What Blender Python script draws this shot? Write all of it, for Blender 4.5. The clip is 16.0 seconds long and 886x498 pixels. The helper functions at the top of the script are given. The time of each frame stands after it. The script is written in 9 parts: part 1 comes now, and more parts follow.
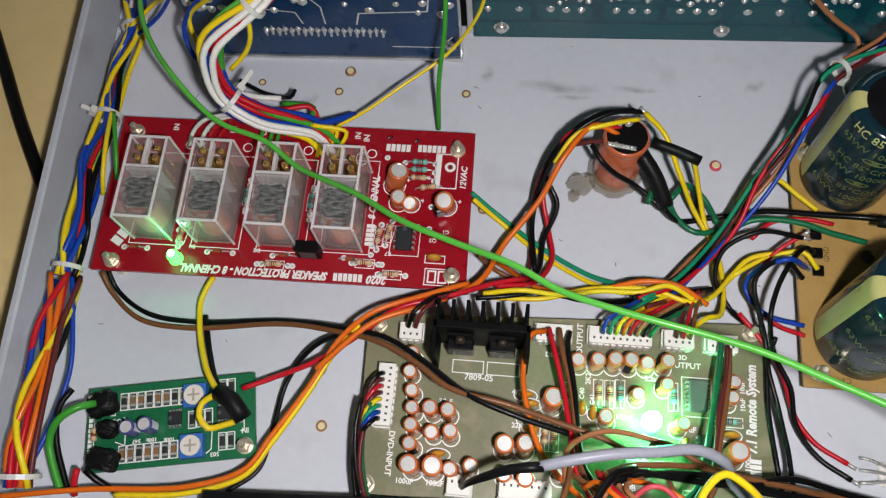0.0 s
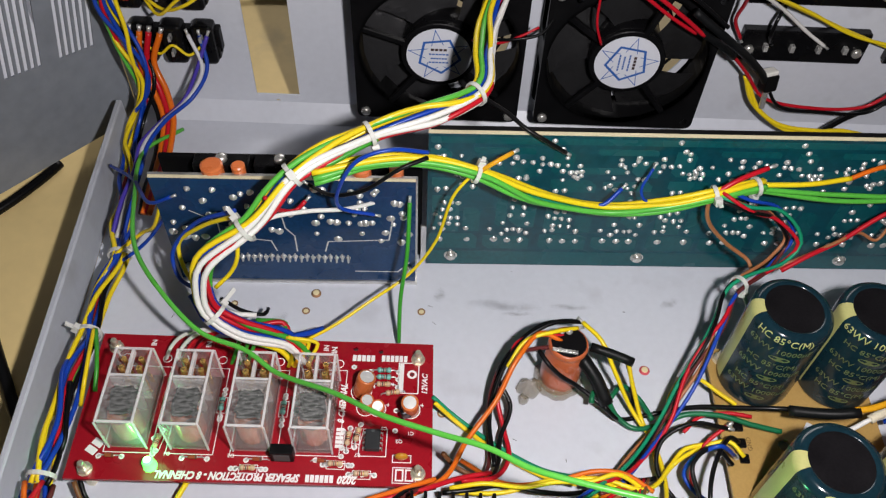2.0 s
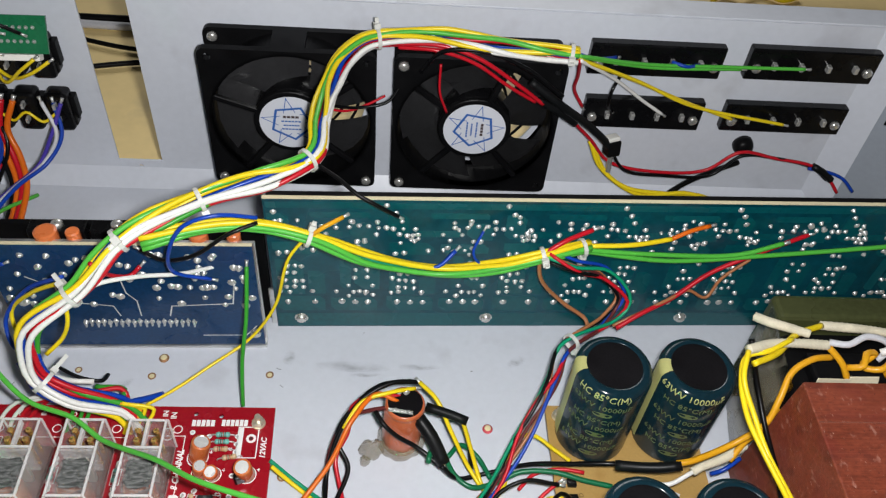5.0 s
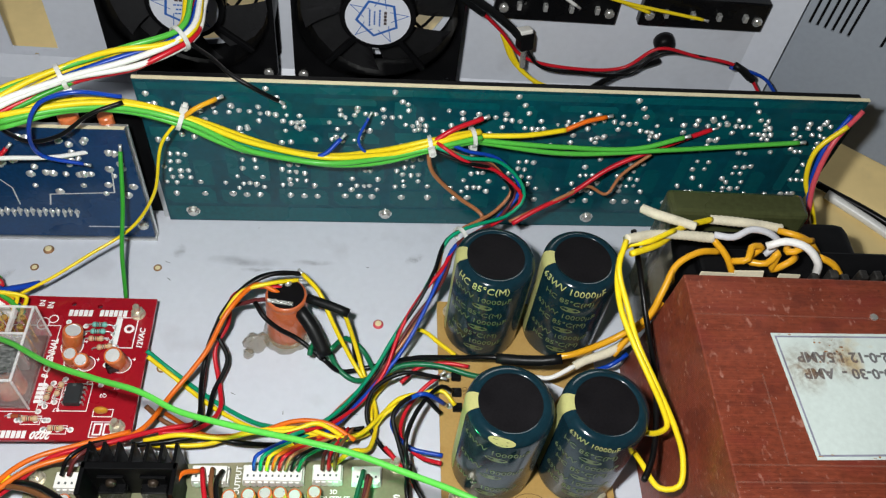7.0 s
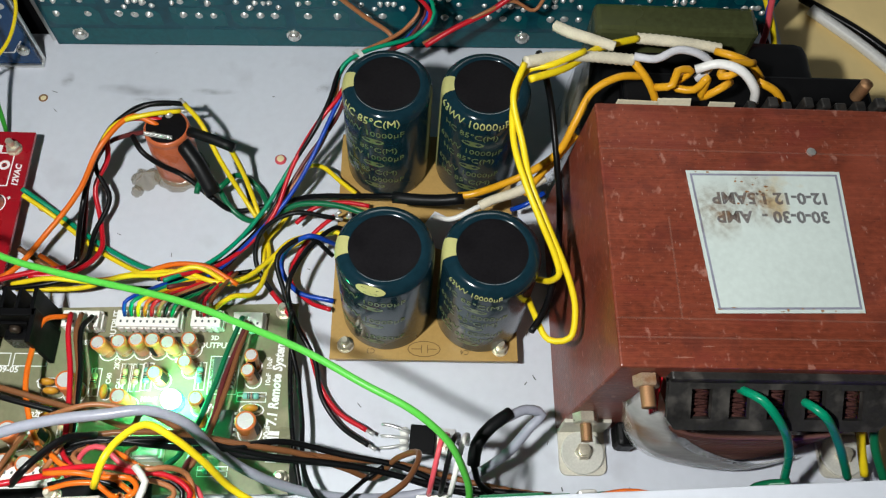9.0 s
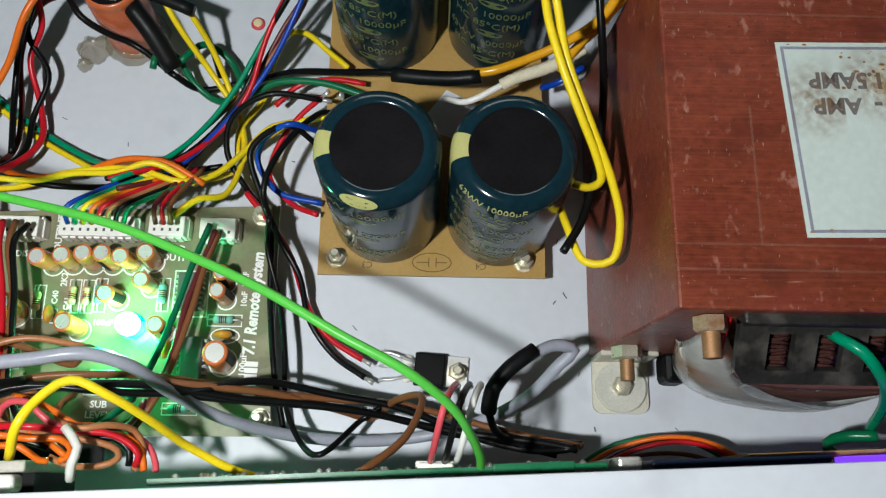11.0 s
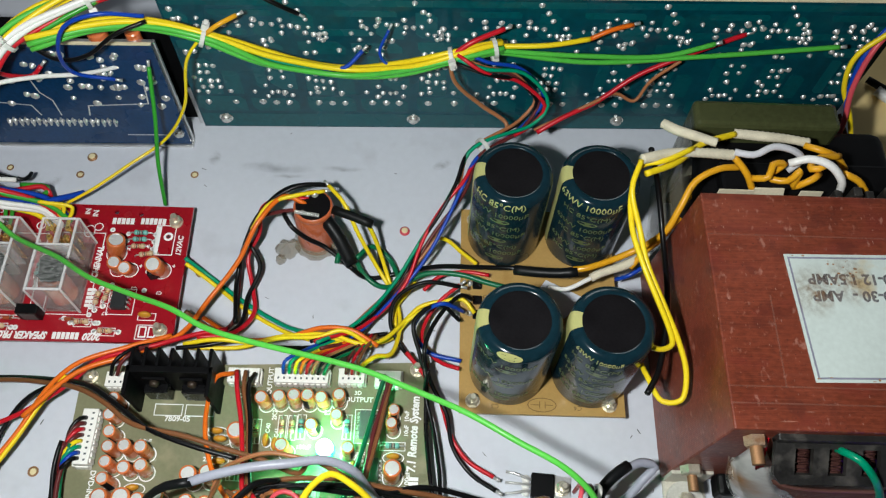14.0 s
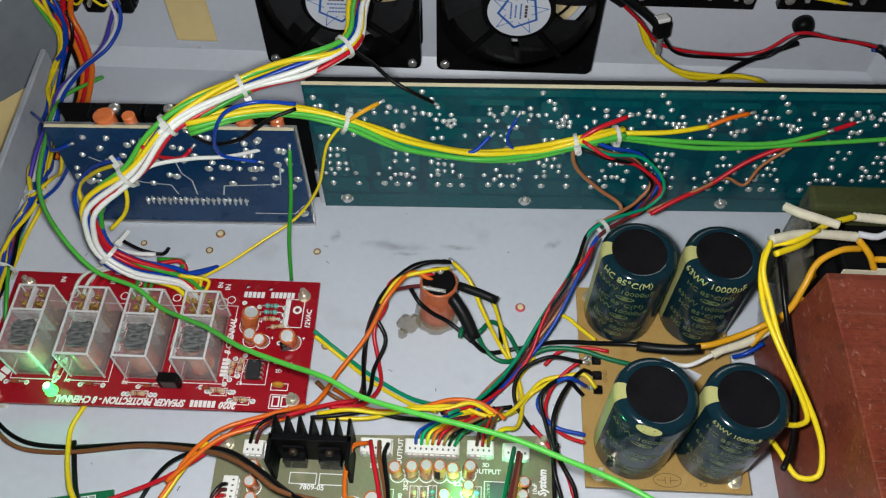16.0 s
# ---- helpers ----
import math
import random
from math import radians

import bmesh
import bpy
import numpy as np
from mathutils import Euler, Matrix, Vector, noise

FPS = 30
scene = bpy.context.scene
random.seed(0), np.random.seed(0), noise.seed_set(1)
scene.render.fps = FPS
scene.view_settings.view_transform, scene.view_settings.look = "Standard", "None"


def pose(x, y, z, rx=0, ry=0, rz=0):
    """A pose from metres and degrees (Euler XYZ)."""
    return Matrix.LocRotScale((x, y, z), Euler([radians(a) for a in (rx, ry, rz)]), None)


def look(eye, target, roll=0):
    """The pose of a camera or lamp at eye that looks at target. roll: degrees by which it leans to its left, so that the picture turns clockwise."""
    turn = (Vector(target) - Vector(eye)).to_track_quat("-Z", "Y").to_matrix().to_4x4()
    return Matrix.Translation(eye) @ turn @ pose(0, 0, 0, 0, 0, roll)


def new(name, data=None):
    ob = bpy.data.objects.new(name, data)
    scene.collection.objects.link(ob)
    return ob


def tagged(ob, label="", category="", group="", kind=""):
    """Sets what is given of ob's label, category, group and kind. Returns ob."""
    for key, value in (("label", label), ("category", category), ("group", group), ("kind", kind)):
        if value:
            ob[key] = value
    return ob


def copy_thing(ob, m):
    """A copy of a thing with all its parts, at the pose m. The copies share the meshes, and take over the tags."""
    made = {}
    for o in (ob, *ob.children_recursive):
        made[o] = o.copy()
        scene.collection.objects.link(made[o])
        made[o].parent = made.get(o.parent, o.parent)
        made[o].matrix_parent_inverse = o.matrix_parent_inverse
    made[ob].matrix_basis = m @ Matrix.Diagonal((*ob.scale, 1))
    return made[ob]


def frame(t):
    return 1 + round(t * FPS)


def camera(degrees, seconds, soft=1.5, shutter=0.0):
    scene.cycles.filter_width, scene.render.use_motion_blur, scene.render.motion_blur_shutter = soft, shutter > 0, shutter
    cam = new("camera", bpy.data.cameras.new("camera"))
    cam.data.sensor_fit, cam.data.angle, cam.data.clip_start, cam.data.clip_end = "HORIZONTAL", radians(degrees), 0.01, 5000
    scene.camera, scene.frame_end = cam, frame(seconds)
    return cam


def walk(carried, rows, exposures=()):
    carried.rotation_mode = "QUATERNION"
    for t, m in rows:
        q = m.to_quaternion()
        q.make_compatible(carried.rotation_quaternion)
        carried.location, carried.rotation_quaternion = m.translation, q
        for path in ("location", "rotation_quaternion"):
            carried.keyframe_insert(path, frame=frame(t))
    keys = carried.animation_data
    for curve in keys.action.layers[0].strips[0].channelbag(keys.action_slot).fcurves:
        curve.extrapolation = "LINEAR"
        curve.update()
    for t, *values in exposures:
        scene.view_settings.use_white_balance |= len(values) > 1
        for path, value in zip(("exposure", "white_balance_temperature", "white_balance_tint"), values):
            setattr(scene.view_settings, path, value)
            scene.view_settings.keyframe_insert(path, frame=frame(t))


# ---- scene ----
cam = camera(56.0, 16.0, soft=1.25)
PATH = [
    (0, (0.039, 0.049, 0.331), (-0.139, 0.755, -1.532), -9.5),
    (0.5, (0.026, 0.023, 0.34), (-0.108, 0.948, -1.428), -4.1),
    (1, (0.025, 0.008, 0.355), (-0.05, 1.088, -1.327), -1.0),
    (1.5, (0.027, 0.018, 0.347), (0.013, 1.191, -1.273), 1.3),
    (2, (0.017, 0.011, 0.356), (0.035, 1.252, -1.212), 2.8),
    (2.5, (0.016, 0.005, 0.364), (0.049, 1.321, -1.142), 3.7),
    (3, (0.02, 0.006, 0.366), (0.075, 1.359, -1.106), 4.4),
    (3.5, (0.032, 0.008, 0.365), (0.119, 1.384, -1.084), 5.2),
    (4, (0.047, 0.011, 0.366), (0.162, 1.384, -1.083), 5.7),
    (6.5, (0.099, -0.001, 0.358), (0.266, 1.263, -1.182), 7.3),
    (7, (0.117, 0.0, 0.348), (0.29, 1.22, -1.228), 8.4),
    (7.5, (0.135, 0.005, 0.345), (0.304, 1.161, -1.278), 8.9),
    (8, (0.152, 0.007, 0.339), (0.31, 1.097, -1.331), 9.0),
    (8.5, (0.165, 0.01, 0.337), (0.303, 1.013, -1.388), 8.6),
    (9, (0.179, 0.02, 0.323), (0.269, 0.898, -1.471), 6.5),
    (9.2, (0.185, 0.024, 0.316), (0.259, 0.866, -1.497), 5.7),
    (11.3, (0.187, 0.063, 0.271), (0.214, 0.606, -1.654), 4.0),
    (11.5, (0.176, 0.065, 0.276), (0.214, 0.615, -1.647), 5.3),
    (12, (0.165, 0.06, 0.294), (0.203, 0.682, -1.607), 5.2),
    (12.5, (0.155, 0.045, 0.316), (0.19, 0.738, -1.56), 4.7),
    (13, (0.147, 0.026, 0.337), (0.169, 0.807, -1.504), 3.6),
    (13.5, (0.14, 0.018, 0.356), (0.165, 0.888, -1.445), 3.4),
    (14, (0.137, 0.015, 0.369), (0.159, 0.955, -1.396), 2.9),
    (14.5, (0.128, 0.009, 0.376), (0.137, 1.005, -1.358), 2.1),
    (15, (0.114, 0.007, 0.379), (0.094, 1.035, -1.336), 0.9),
    (15.5, (0.099, 0.004, 0.377), (0.049, 1.046, -1.33), -0.3),
    (16, (0.091, 0.003, 0.381), (0.042, 1.109, -1.284), 0.2),
]
EXPOSURES = [(0.0, -0.14, 6500, 14), (0.5, -0.04, 6500, 14), (1.0, 0.08, 6500, 14), (1.5, 0.14, 6500, 14), (2.5, 0.4, 6550, 14.8), (3.5, 0.44, 6550, 15),
             (4.2, 0.4, 6400, 12.5), (6.5, 0.34, 6350, 6.8), (7.5, 0.36, 6350, 6.8), (8.5, 0.36, 6350, 6.8), (9.0, 0.21, 6350, 5.8), (11.5, -0.08, 6250, 3.8),
             (12.5, -0.07, 6250, 3.8), (14.0, 0.08, 6250, 4.6), (15.5, 0.03, 6250, 6.0), (16.0, -0.02, 6250, 6.4)]
walk(cam, [(t, look(eye, target, roll)) for t, eye, target, roll in PATH], EXPOSURES)

# ---- world, lamps, exposure ----
world = bpy.data.worlds.new("world")
scene.world = world
world.use_nodes = True
bg = world.node_tree.nodes["Background"]
bg.inputs["Color"].default_value = (0.95, 0.97, 1.0, 1)
bg.inputs["Strength"].default_value = 0.012

# the white lamp of the phone that films, held just under its lens
flash = new("phone_lamp", bpy.data.lights.new("phone_lamp", "POINT"))
flash.data.energy, flash.data.shadow_soft_size = 5.75, 0.009
flash.data.color = (1.0, 0.98, 0.965)
flash.matrix_world = pose(0.082, 0.026, 0.354)

# added fill for the room's light, unseen, far behind the table; brightens the tabletop
tube = new("ceiling_tube", bpy.data.lights.new("ceiling_tube", "AREA"))
tube.data.shape, tube.data.size, tube.data.size_y, tube.data.energy = "RECTANGLE", 1.2, 0.5, 9.0
tube.data.color = (1.0, 0.98, 0.95)
tube.matrix_world = look((0.2, 2.0, 1.0), (0.1, 0.6, 0))

MM = 0.001


# ---- materials ----
MATS = {}


def mat(name, color, rough=0.5, metal=0.0, var=0.15, scale=300.0, bump=0.0, fine=8.0, coat=0.0, alpha=1.0, trans=0.0,
        ior=1.45, emit=None, power=0.0, stain=None, stain_amount=0.0, stretch=(1, 1, 1), per_object=0.0, spec=0.5):
    """A surface with grain at two scales, worn or stained where asked."""
    if name in MATS:
        return MATS[name]
    m = bpy.data.materials.new(name)
    m.use_nodes = True
    nt = m.node_tree
    b = nt.nodes["Principled BSDF"]
    tex = nt.nodes.new("ShaderNodeTexCoord")
    mp = nt.nodes.new("ShaderNodeMapping")
    mp.inputs["Scale"].default_value = stretch
    nt.links.new(tex.outputs["Object"], mp.inputs["Vector"])
    n1 = nt.nodes.new("ShaderNodeTexNoise")
    n1.inputs["Scale"].default_value, n1.inputs["Detail"].default_value = scale * 0.2, 3
    n2 = nt.nodes.new("ShaderNodeTexNoise")
    n2.inputs["Scale"].default_value, n2.inputs["Detail"].default_value = scale * fine / 2, 4
    for n in (n1, n2):
        nt.links.new(mp.outputs["Vector"], n.inputs["Vector"])
    add = nt.nodes.new("ShaderNodeMath")
    add.operation = "ADD"
    nt.links.new(n1.outputs["Fac"], add.inputs[0])
    nt.links.new(n2.outputs["Fac"], add.inputs[1])
    ramp = nt.nodes.new("ShaderNodeMapRange")
    ramp.inputs["From Min"].default_value, ramp.inputs["From Max"].default_value = 0.6, 1.4
    ramp.inputs["To Min"].default_value, ramp.inputs["To Max"].default_value = 1 - var, 1 + var
    nt.links.new(add.outputs[0], ramp.inputs["Value"])
    mul = nt.nodes.new("ShaderNodeMix")
    mul.data_type, mul.blend_type = "RGBA", "MULTIPLY"
    mul.inputs[0].default_value = 1.0
    mul.inputs[6].default_value = (*color, 1)
    nt.links.new(ramp.outputs["Result"], mul.inputs[7])
    last = mul.outputs[2]
    if stain:
        sn = nt.nodes.new("ShaderNodeTexNoise")
        sn.inputs["Scale"].default_value, sn.inputs["Detail"].default_value = scale * 0.45, 6
        nt.links.new(mp.outputs["Vector"], sn.inputs["Vector"])
        sr = nt.nodes.new("ShaderNodeMapRange")
        sr.inputs["From Min"].default_value, sr.inputs["From Max"].default_value = 0.62 - 0.2 * stain_amount, 0.72
        nt.links.new(sn.outputs["Fac"], sr.inputs["Value"])
        sm = nt.nodes.new("ShaderNodeMix")
        sm.data_type = "RGBA"
        sm.inputs[7].default_value = (*stain, 1)
        nt.links.new(sr.outputs["Result"], sm.inputs[0])
        nt.links.new(last, sm.inputs[6])
        last = sm.outputs[2]
    if per_object:
        oi = nt.nodes.new("ShaderNodeObjectInfo")
        pr = nt.nodes.new("ShaderNodeMapRange")
        pr.inputs["To Min"].default_value, pr.inputs["To Max"].default_value = 1 - per_object, 1 + per_object
        nt.links.new(oi.outputs["Random"], pr.inputs["Value"])
        pm = nt.nodes.new("ShaderNodeMix")
        pm.data_type, pm.blend_type = "RGBA", "MULTIPLY"
        pm.inputs[0].default_value = 1.0
        nt.links.new(last, pm.inputs[6])
        nt.links.new(pr.outputs["Result"], pm.inputs[7])
        last = pm.outputs[2]
    nt.links.new(last, b.inputs["Base Color"])
    rr = nt.nodes.new("ShaderNodeMapRange")
    rr.inputs["From Min"].default_value, rr.inputs["From Max"].default_value = 0.3, 0.7
    rr.inputs["To Min"].default_value, rr.inputs["To Max"].default_value = max(rough - 0.1, 0.03), min(rough + 0.12, 1)
    nt.links.new(n1.outputs["Fac"], rr.inputs["Value"])
    nt.links.new(rr.outputs["Result"], b.inputs["Roughness"])
    b.inputs["Metallic"].default_value = metal
    b.inputs["IOR"].default_value = ior
    b.inputs["Specular IOR Level"].default_value = spec
    b.inputs["Alpha"].default_value = alpha
    b.inputs["Transmission Weight"].default_value = trans
    b.inputs["Coat Weight"].default_value = coat
    b.inputs["Coat Roughness"].default_value = 0.15
    if emit:
        b.inputs["Emission Color"].default_value = (*emit, 1)
        b.inputs["Emission Strength"].default_value = power
    if bump:
        bn = nt.nodes.new("ShaderNodeBump")
        bn.inputs["Strength"].default_value, bn.inputs["Distance"].default_value = bump, 0.0004
        nt.links.new(n2.outputs["Fac"], bn.inputs["Height"])
        nt.links.new(bn.outputs["Normal"], b.inputs["Normal"])
    MATS[name] = m
    return m


sheet = mat("painted_sheet_steel", (0.58, 0.605, 0.665), 0.42, var=0.05, scale=60, bump=0.05, stain=(0.5, 0.515, 0.565), stain_amount=0.12)
# same chassis steel as sheet, darkened to carry the shade on side faces
sheet_half_shade = mat("half_shaded_side_steel", (0.30, 0.33, 0.375), 0.38, var=0.06, scale=80, bump=0.05)
sheet_lip_shade = mat("shaded_lip_steel", (0.44, 0.465, 0.515), 0.42, var=0.06, scale=70, bump=0.05, stain=(0.36, 0.37, 0.40), stain_amount=0.3)
sheet_full_shade = mat("shaded_side_steel", (0.20, 0.22, 0.25), 0.42, var=0.15, scale=30, bump=0.05, stain=(0.15, 0.165, 0.185), stain_amount=0.5)
table_mat = mat("cream_table_board", (0.82, 0.63, 0.29), 0.55, var=0.07, scale=25, bump=0.04, stain=(0.50, 0.40, 0.22), stain_amount=0.1)
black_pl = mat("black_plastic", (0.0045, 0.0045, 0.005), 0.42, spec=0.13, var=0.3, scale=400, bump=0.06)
black_gloss = mat("black_gloss_plastic", (0.004, 0.004, 0.0045), 0.25, spec=0.3, var=0.2, scale=400)
black_al = mat("black_anodised_aluminium", (0.0035, 0.0035, 0.004), 0.5, spec=0.07, var=0.3, scale=400, bump=0.08)
white_pl = mat("white_nylon", (0.78, 0.77, 0.72), 0.45, var=0.05, scale=500)
tie_mat = mat("natural_nylon_tie", (0.70, 0.70, 0.66), 0.35, var=0.08, scale=500, alpha=0.8)
steel = mat("zinc_plated_steel", (0.68, 0.67, 0.63), 0.3, metal=0.75, var=0.15, scale=600, bump=0.05)
brass = mat("brass", (0.66, 0.45, 0.16), 0.3, metal=0.75, var=0.2, scale=600)
yellow_zinc = mat("yellow_passivated_steel", (0.70, 0.65, 0.52), 0.34, metal=0.7, var=0.25, scale=500, bump=0.08)
dark_screw = mat("blackened_screw", (0.05, 0.035, 0.025), 0.5, metal=0.4, var=0.4, scale=700)
dull_zinc = mat("dull_zinc_plate", (0.60, 0.57, 0.48), 0.5, metal=0.3, var=0.15, scale=300, bump=0.05)
rust = mat("rusty_thread", (0.36, 0.20, 0.10), 0.55, metal=0.7, var=0.35, scale=700, bump=0.2)
solder = mat("solder", (0.62, 0.62, 0.60), 0.32, metal=0.6, var=0.2, scale=900, bump=0.1)
alu = mat("aluminium", (0.68, 0.68, 0.67), 0.38, metal=0.9, var=0.12, scale=300, bump=0.05)
gilt = mat("gilt_contact", (0.98, 0.62, 0.2), 0.2, metal=0.85, var=0.15, scale=600)
copper = mat("enamelled_copper", (0.95, 0.47, 0.30), 0.16, metal=0.8, var=0.2, scale=500, stretch=(1, 1, 9))
pcb_red = mat("red_solder_mask", (0.30, 0.006, 0.014), 0.28, var=0.12, scale=200, coat=0.3)
pcb_olive = mat("olive_solder_mask", (0.19, 0.19, 0.11), 0.36, var=0.13, scale=150, coat=0.2, stain=(0.30, 0.27, 0.17), stain_amount=0.35)
pcb_green = mat("green_solder_mask", (0.012, 0.135, 0.055), 0.3, var=0.2, scale=200, coat=0.25)
pcb_bluish = mat("navy_solder_mask", (0.006, 0.036, 0.105), 0.25, var=0.35, scale=150, coat=0.15, spec=0.35)
pcb_tan = mat("tan_phenolic_board", (0.40, 0.25, 0.078), 0.42, var=0.12, scale=200, coat=0.1, stain=(0.36, 0.21, 0.06), stain_amount=0.25)
pcb_edge = mat("cream_laminate_edge", (0.62, 0.55, 0.36), 0.6, var=0.15, scale=300, bump=0.1)
ink = mat("white_silkscreen", (0.80, 0.80, 0.78), 0.5, var=0.05, scale=900)
ink_dark = mat("brown_silkscreen", (0.12, 0.07, 0.02), 0.6, var=0.1, scale=900)
sleeve_orange = mat("orange_capacitor_sleeve", (0.60, 0.155, 0.045), 0.3, var=0.15, scale=500, coat=0.3, per_object=0.15)
cap_top = mat("capacitor_can_top", (0.70, 0.69, 0.68), 0.36, metal=0.35, var=0.12, scale=700)
sleeve_navy = mat("navy_capacitor_sleeve", (0.006, 0.022, 0.032), 0.2, var=0.25, scale=120, coat=0.15, spec=0.35)
sleeve_blue = mat("blue_capacitor_sleeve", (0.05, 0.06, 0.22), 0.3, var=0.15, scale=500)
cap_black = mat("capacitor_vent_disc", (0.006, 0.0055, 0.0065), 0.5, spec=0.1, var=0.4, scale=250, bump=0.08)
# the yellow sleeve ink again, darkened for rows on the dimmer can sides
cap_print_shaded = mat("shaded_olive_print", (0.12, 0.145, 0.055), 0.35, var=0.5, scale=500)
cap_yellow = mat("yellow_sleeve_print", (0.40, 0.39, 0.15), 0.35, var=0.15, scale=600)
varnish = mat("red_oxide_varnish", (0.165, 0.035, 0.017), 0.4, var=0.45, scale=160, bump=0.3, stain=(0.16, 0.028, 0.018), stain_amount=0.4, stretch=(0.6, 1, 1), coat=0.15)
nt = varnish.node_tree
wv = nt.nodes.new("ShaderNodeTexWave")
wv.bands_direction, wv.inputs["Scale"].default_value, wv.inputs["Distortion"].default_value, wv.inputs["Detail"].default_value = "Y", 420, 3.0, 4
tc = nt.nodes.new("ShaderNodeTexCoord")
nt.links.new(tc.outputs["Object"], wv.inputs["Vector"])
bn2 = nt.nodes.new("ShaderNodeBump")
bn2.inputs["Strength"].default_value, bn2.inputs["Distance"].default_value = 0.12, 0.0003
nt.links.new(wv.outputs["Fac"], bn2.inputs["Height"])
old = [n for n in nt.nodes if n.type == "BUMP" and n != bn2][0]
nt.links.new(bn2.outputs["Normal"], old.inputs["Normal"])
for sc_, dist, lo_, hi_, amt, col_ in ((1400, (0.02, 1, 1), 0.48, 0.68, 0.22, (0.32, 0.085, 0.05, 1)), (40, (1, 1, 1), 0.5, 0.72, 0.35, (0.28, 0.062, 0.034, 1)), (260, (0.03, 1, 1), 0.55, 0.7, 0.3, (0.085, 0.018, 0.011, 1)), (90, (1, 1, 1), 0.56, 0.68, 0.45, (0.075, 0.017, 0.012, 1)), (330, (1, 0.6, 1), 0.62, 0.71, 0.5, (0.42, 0.2, 0.15, 1)), (900, (1, 1, 1), 0.63, 0.72, 0.6, (0.05, 0.014, 0.011, 1)), (1500, (1, 0.25, 1), 0.68, 0.73, 0.55, (0.55, 0.36, 0.3, 1))):
    ns = nt.nodes.new("ShaderNodeTexNoise")
    ns.inputs["Scale"].default_value, ns.inputs["Detail"].default_value = sc_, 5
    ms = nt.nodes.new("ShaderNodeMapping")
    ms.inputs["Scale"].default_value = dist
    nt.links.new(tc.outputs["Object"], ms.inputs["Vector"])
    nt.links.new(ms.outputs["Vector"], ns.inputs["Vector"])
    rs = nt.nodes.new("ShaderNodeMapRange")
    rs.inputs["From Min"].default_value, rs.inputs["From Max"].default_value, rs.inputs["To Max"].default_value = lo_, hi_, amt
    nt.links.new(ns.outputs["Fac"], rs.inputs["Value"])
    mx = nt.nodes.new("ShaderNodeMix")
    mx.data_type = "RGBA"
    mx.inputs[7].default_value = col_
    bc = nt.nodes["Principled BSDF"].inputs["Base Color"]
    nt.links.new(bc.links[0].from_socket, mx.inputs[6])
    nt.links.new(rs.outputs["Result"], mx.inputs[0])
    nt.links.new(mx.outputs[2], bc)
scratch = mat("pale_scratch", (0.40, 0.17, 0.12), 0.5, var=0.3, scale=500, alpha=0.6)
paper_white = mat("weathered_paper_label", (0.54, 0.61, 0.58), 0.5, var=0.1, scale=120, stain=(0.50, 0.42, 0.25), stain_amount=0.05)
paper_edge = mat("label_border_ink", (0.24, 0.23, 0.33), 0.6, var=0.3, scale=300, alpha=0.6)


def soft_patch(name, color, strength, grain, stretch):
    """A stain that fades out from its middle, broken up by noise."""
    m = mat(name, color, 0.7, var=0.4, scale=500)
    t = m.node_tree
    tc_, grad, noise, rng, mul_, mp_ = [t.nodes.new("ShaderNode" + k) for k in ("TexCoord", "TexGradient", "TexNoise", "MapRange", "Math", "Mapping")]
    mp_.inputs["Scale"].default_value = stretch
    grad.gradient_type = "SPHERICAL"
    noise.inputs["Scale"].default_value, noise.inputs["Detail"].default_value = grain, 6
    rng.inputs["From Min"].default_value, rng.inputs["From Max"].default_value, rng.inputs["To Max"].default_value = 0.36, 0.74, strength
    mul_.operation, mul_.use_clamp = "MULTIPLY", True
    t.links.new(tc_.outputs["Object"], mp_.inputs["Vector"])
    t.links.new(mp_.outputs["Vector"], grad.inputs["Vector"])
    t.links.new(tc_.outputs["Object"], noise.inputs["Vector"])
    t.links.new(noise.outputs["Fac"], rng.inputs["Value"])
    t.links.new(grad.outputs["Fac"], mul_.inputs[0])
    t.links.new(rng.outputs["Result"], mul_.inputs[1])
    t.links.new(mul_.outputs[0], t.nodes["Principled BSDF"].inputs["Alpha"])
    return m


rust_bloom = soft_patch("rust_bloom", (0.27, 0.14, 0.05), 0.9, 420, (95, 78, 1))
floor_smear = soft_patch("grey_floor_smear", (0.16, 0.16, 0.18), 0.75, 70, (48, 270, 1))
rust_spot = mat("rust_stain", (0.25, 0.11, 0.03), 0.7, var=0.4, scale=600)
faint_ink = mat("grey_rubber_stamp_ink", (0.17, 0.16, 0.17), 0.7, var=0.5, scale=900, alpha=0.5)
film_clear = mat("cloudy_insulation_film", (0.80, 0.81, 0.78), 0.12, var=0.2, scale=90, coat=1.0, alpha=0.72, bump=0.12, stain=(0.5, 0.32, 0.18), stain_amount=0.3, stretch=(0.4, 1, 1))
film_amber = mat("stained_clear_film", (0.62, 0.56, 0.40), 0.18, var=0.4, scale=120, coat=0.8, alpha=0.34, stain=(0.30, 0.19, 0.05), stain_amount=0.5, bump=0.1)
paper_tab = mat("cream_insulating_paper", (0.62, 0.57, 0.42), 0.6, var=0.15, scale=200, stain=(0.42, 0.32, 0.17), stain_amount=0.3)
olive_tape = mat("olive_insulation_film", (0.055, 0.062, 0.024), 0.25, var=0.3, scale=100, coat=0.5)
winding = mat("varnished_winding", (0.10, 0.045, 0.035), 0.4, var=0.4, scale=250, bump=0.3, stretch=(0.3, 1, 6))
sleeve_cream = mat("cream_braided_sleeve", (0.62, 0.57, 0.43), 0.75, var=0.22, scale=800, bump=0.5)
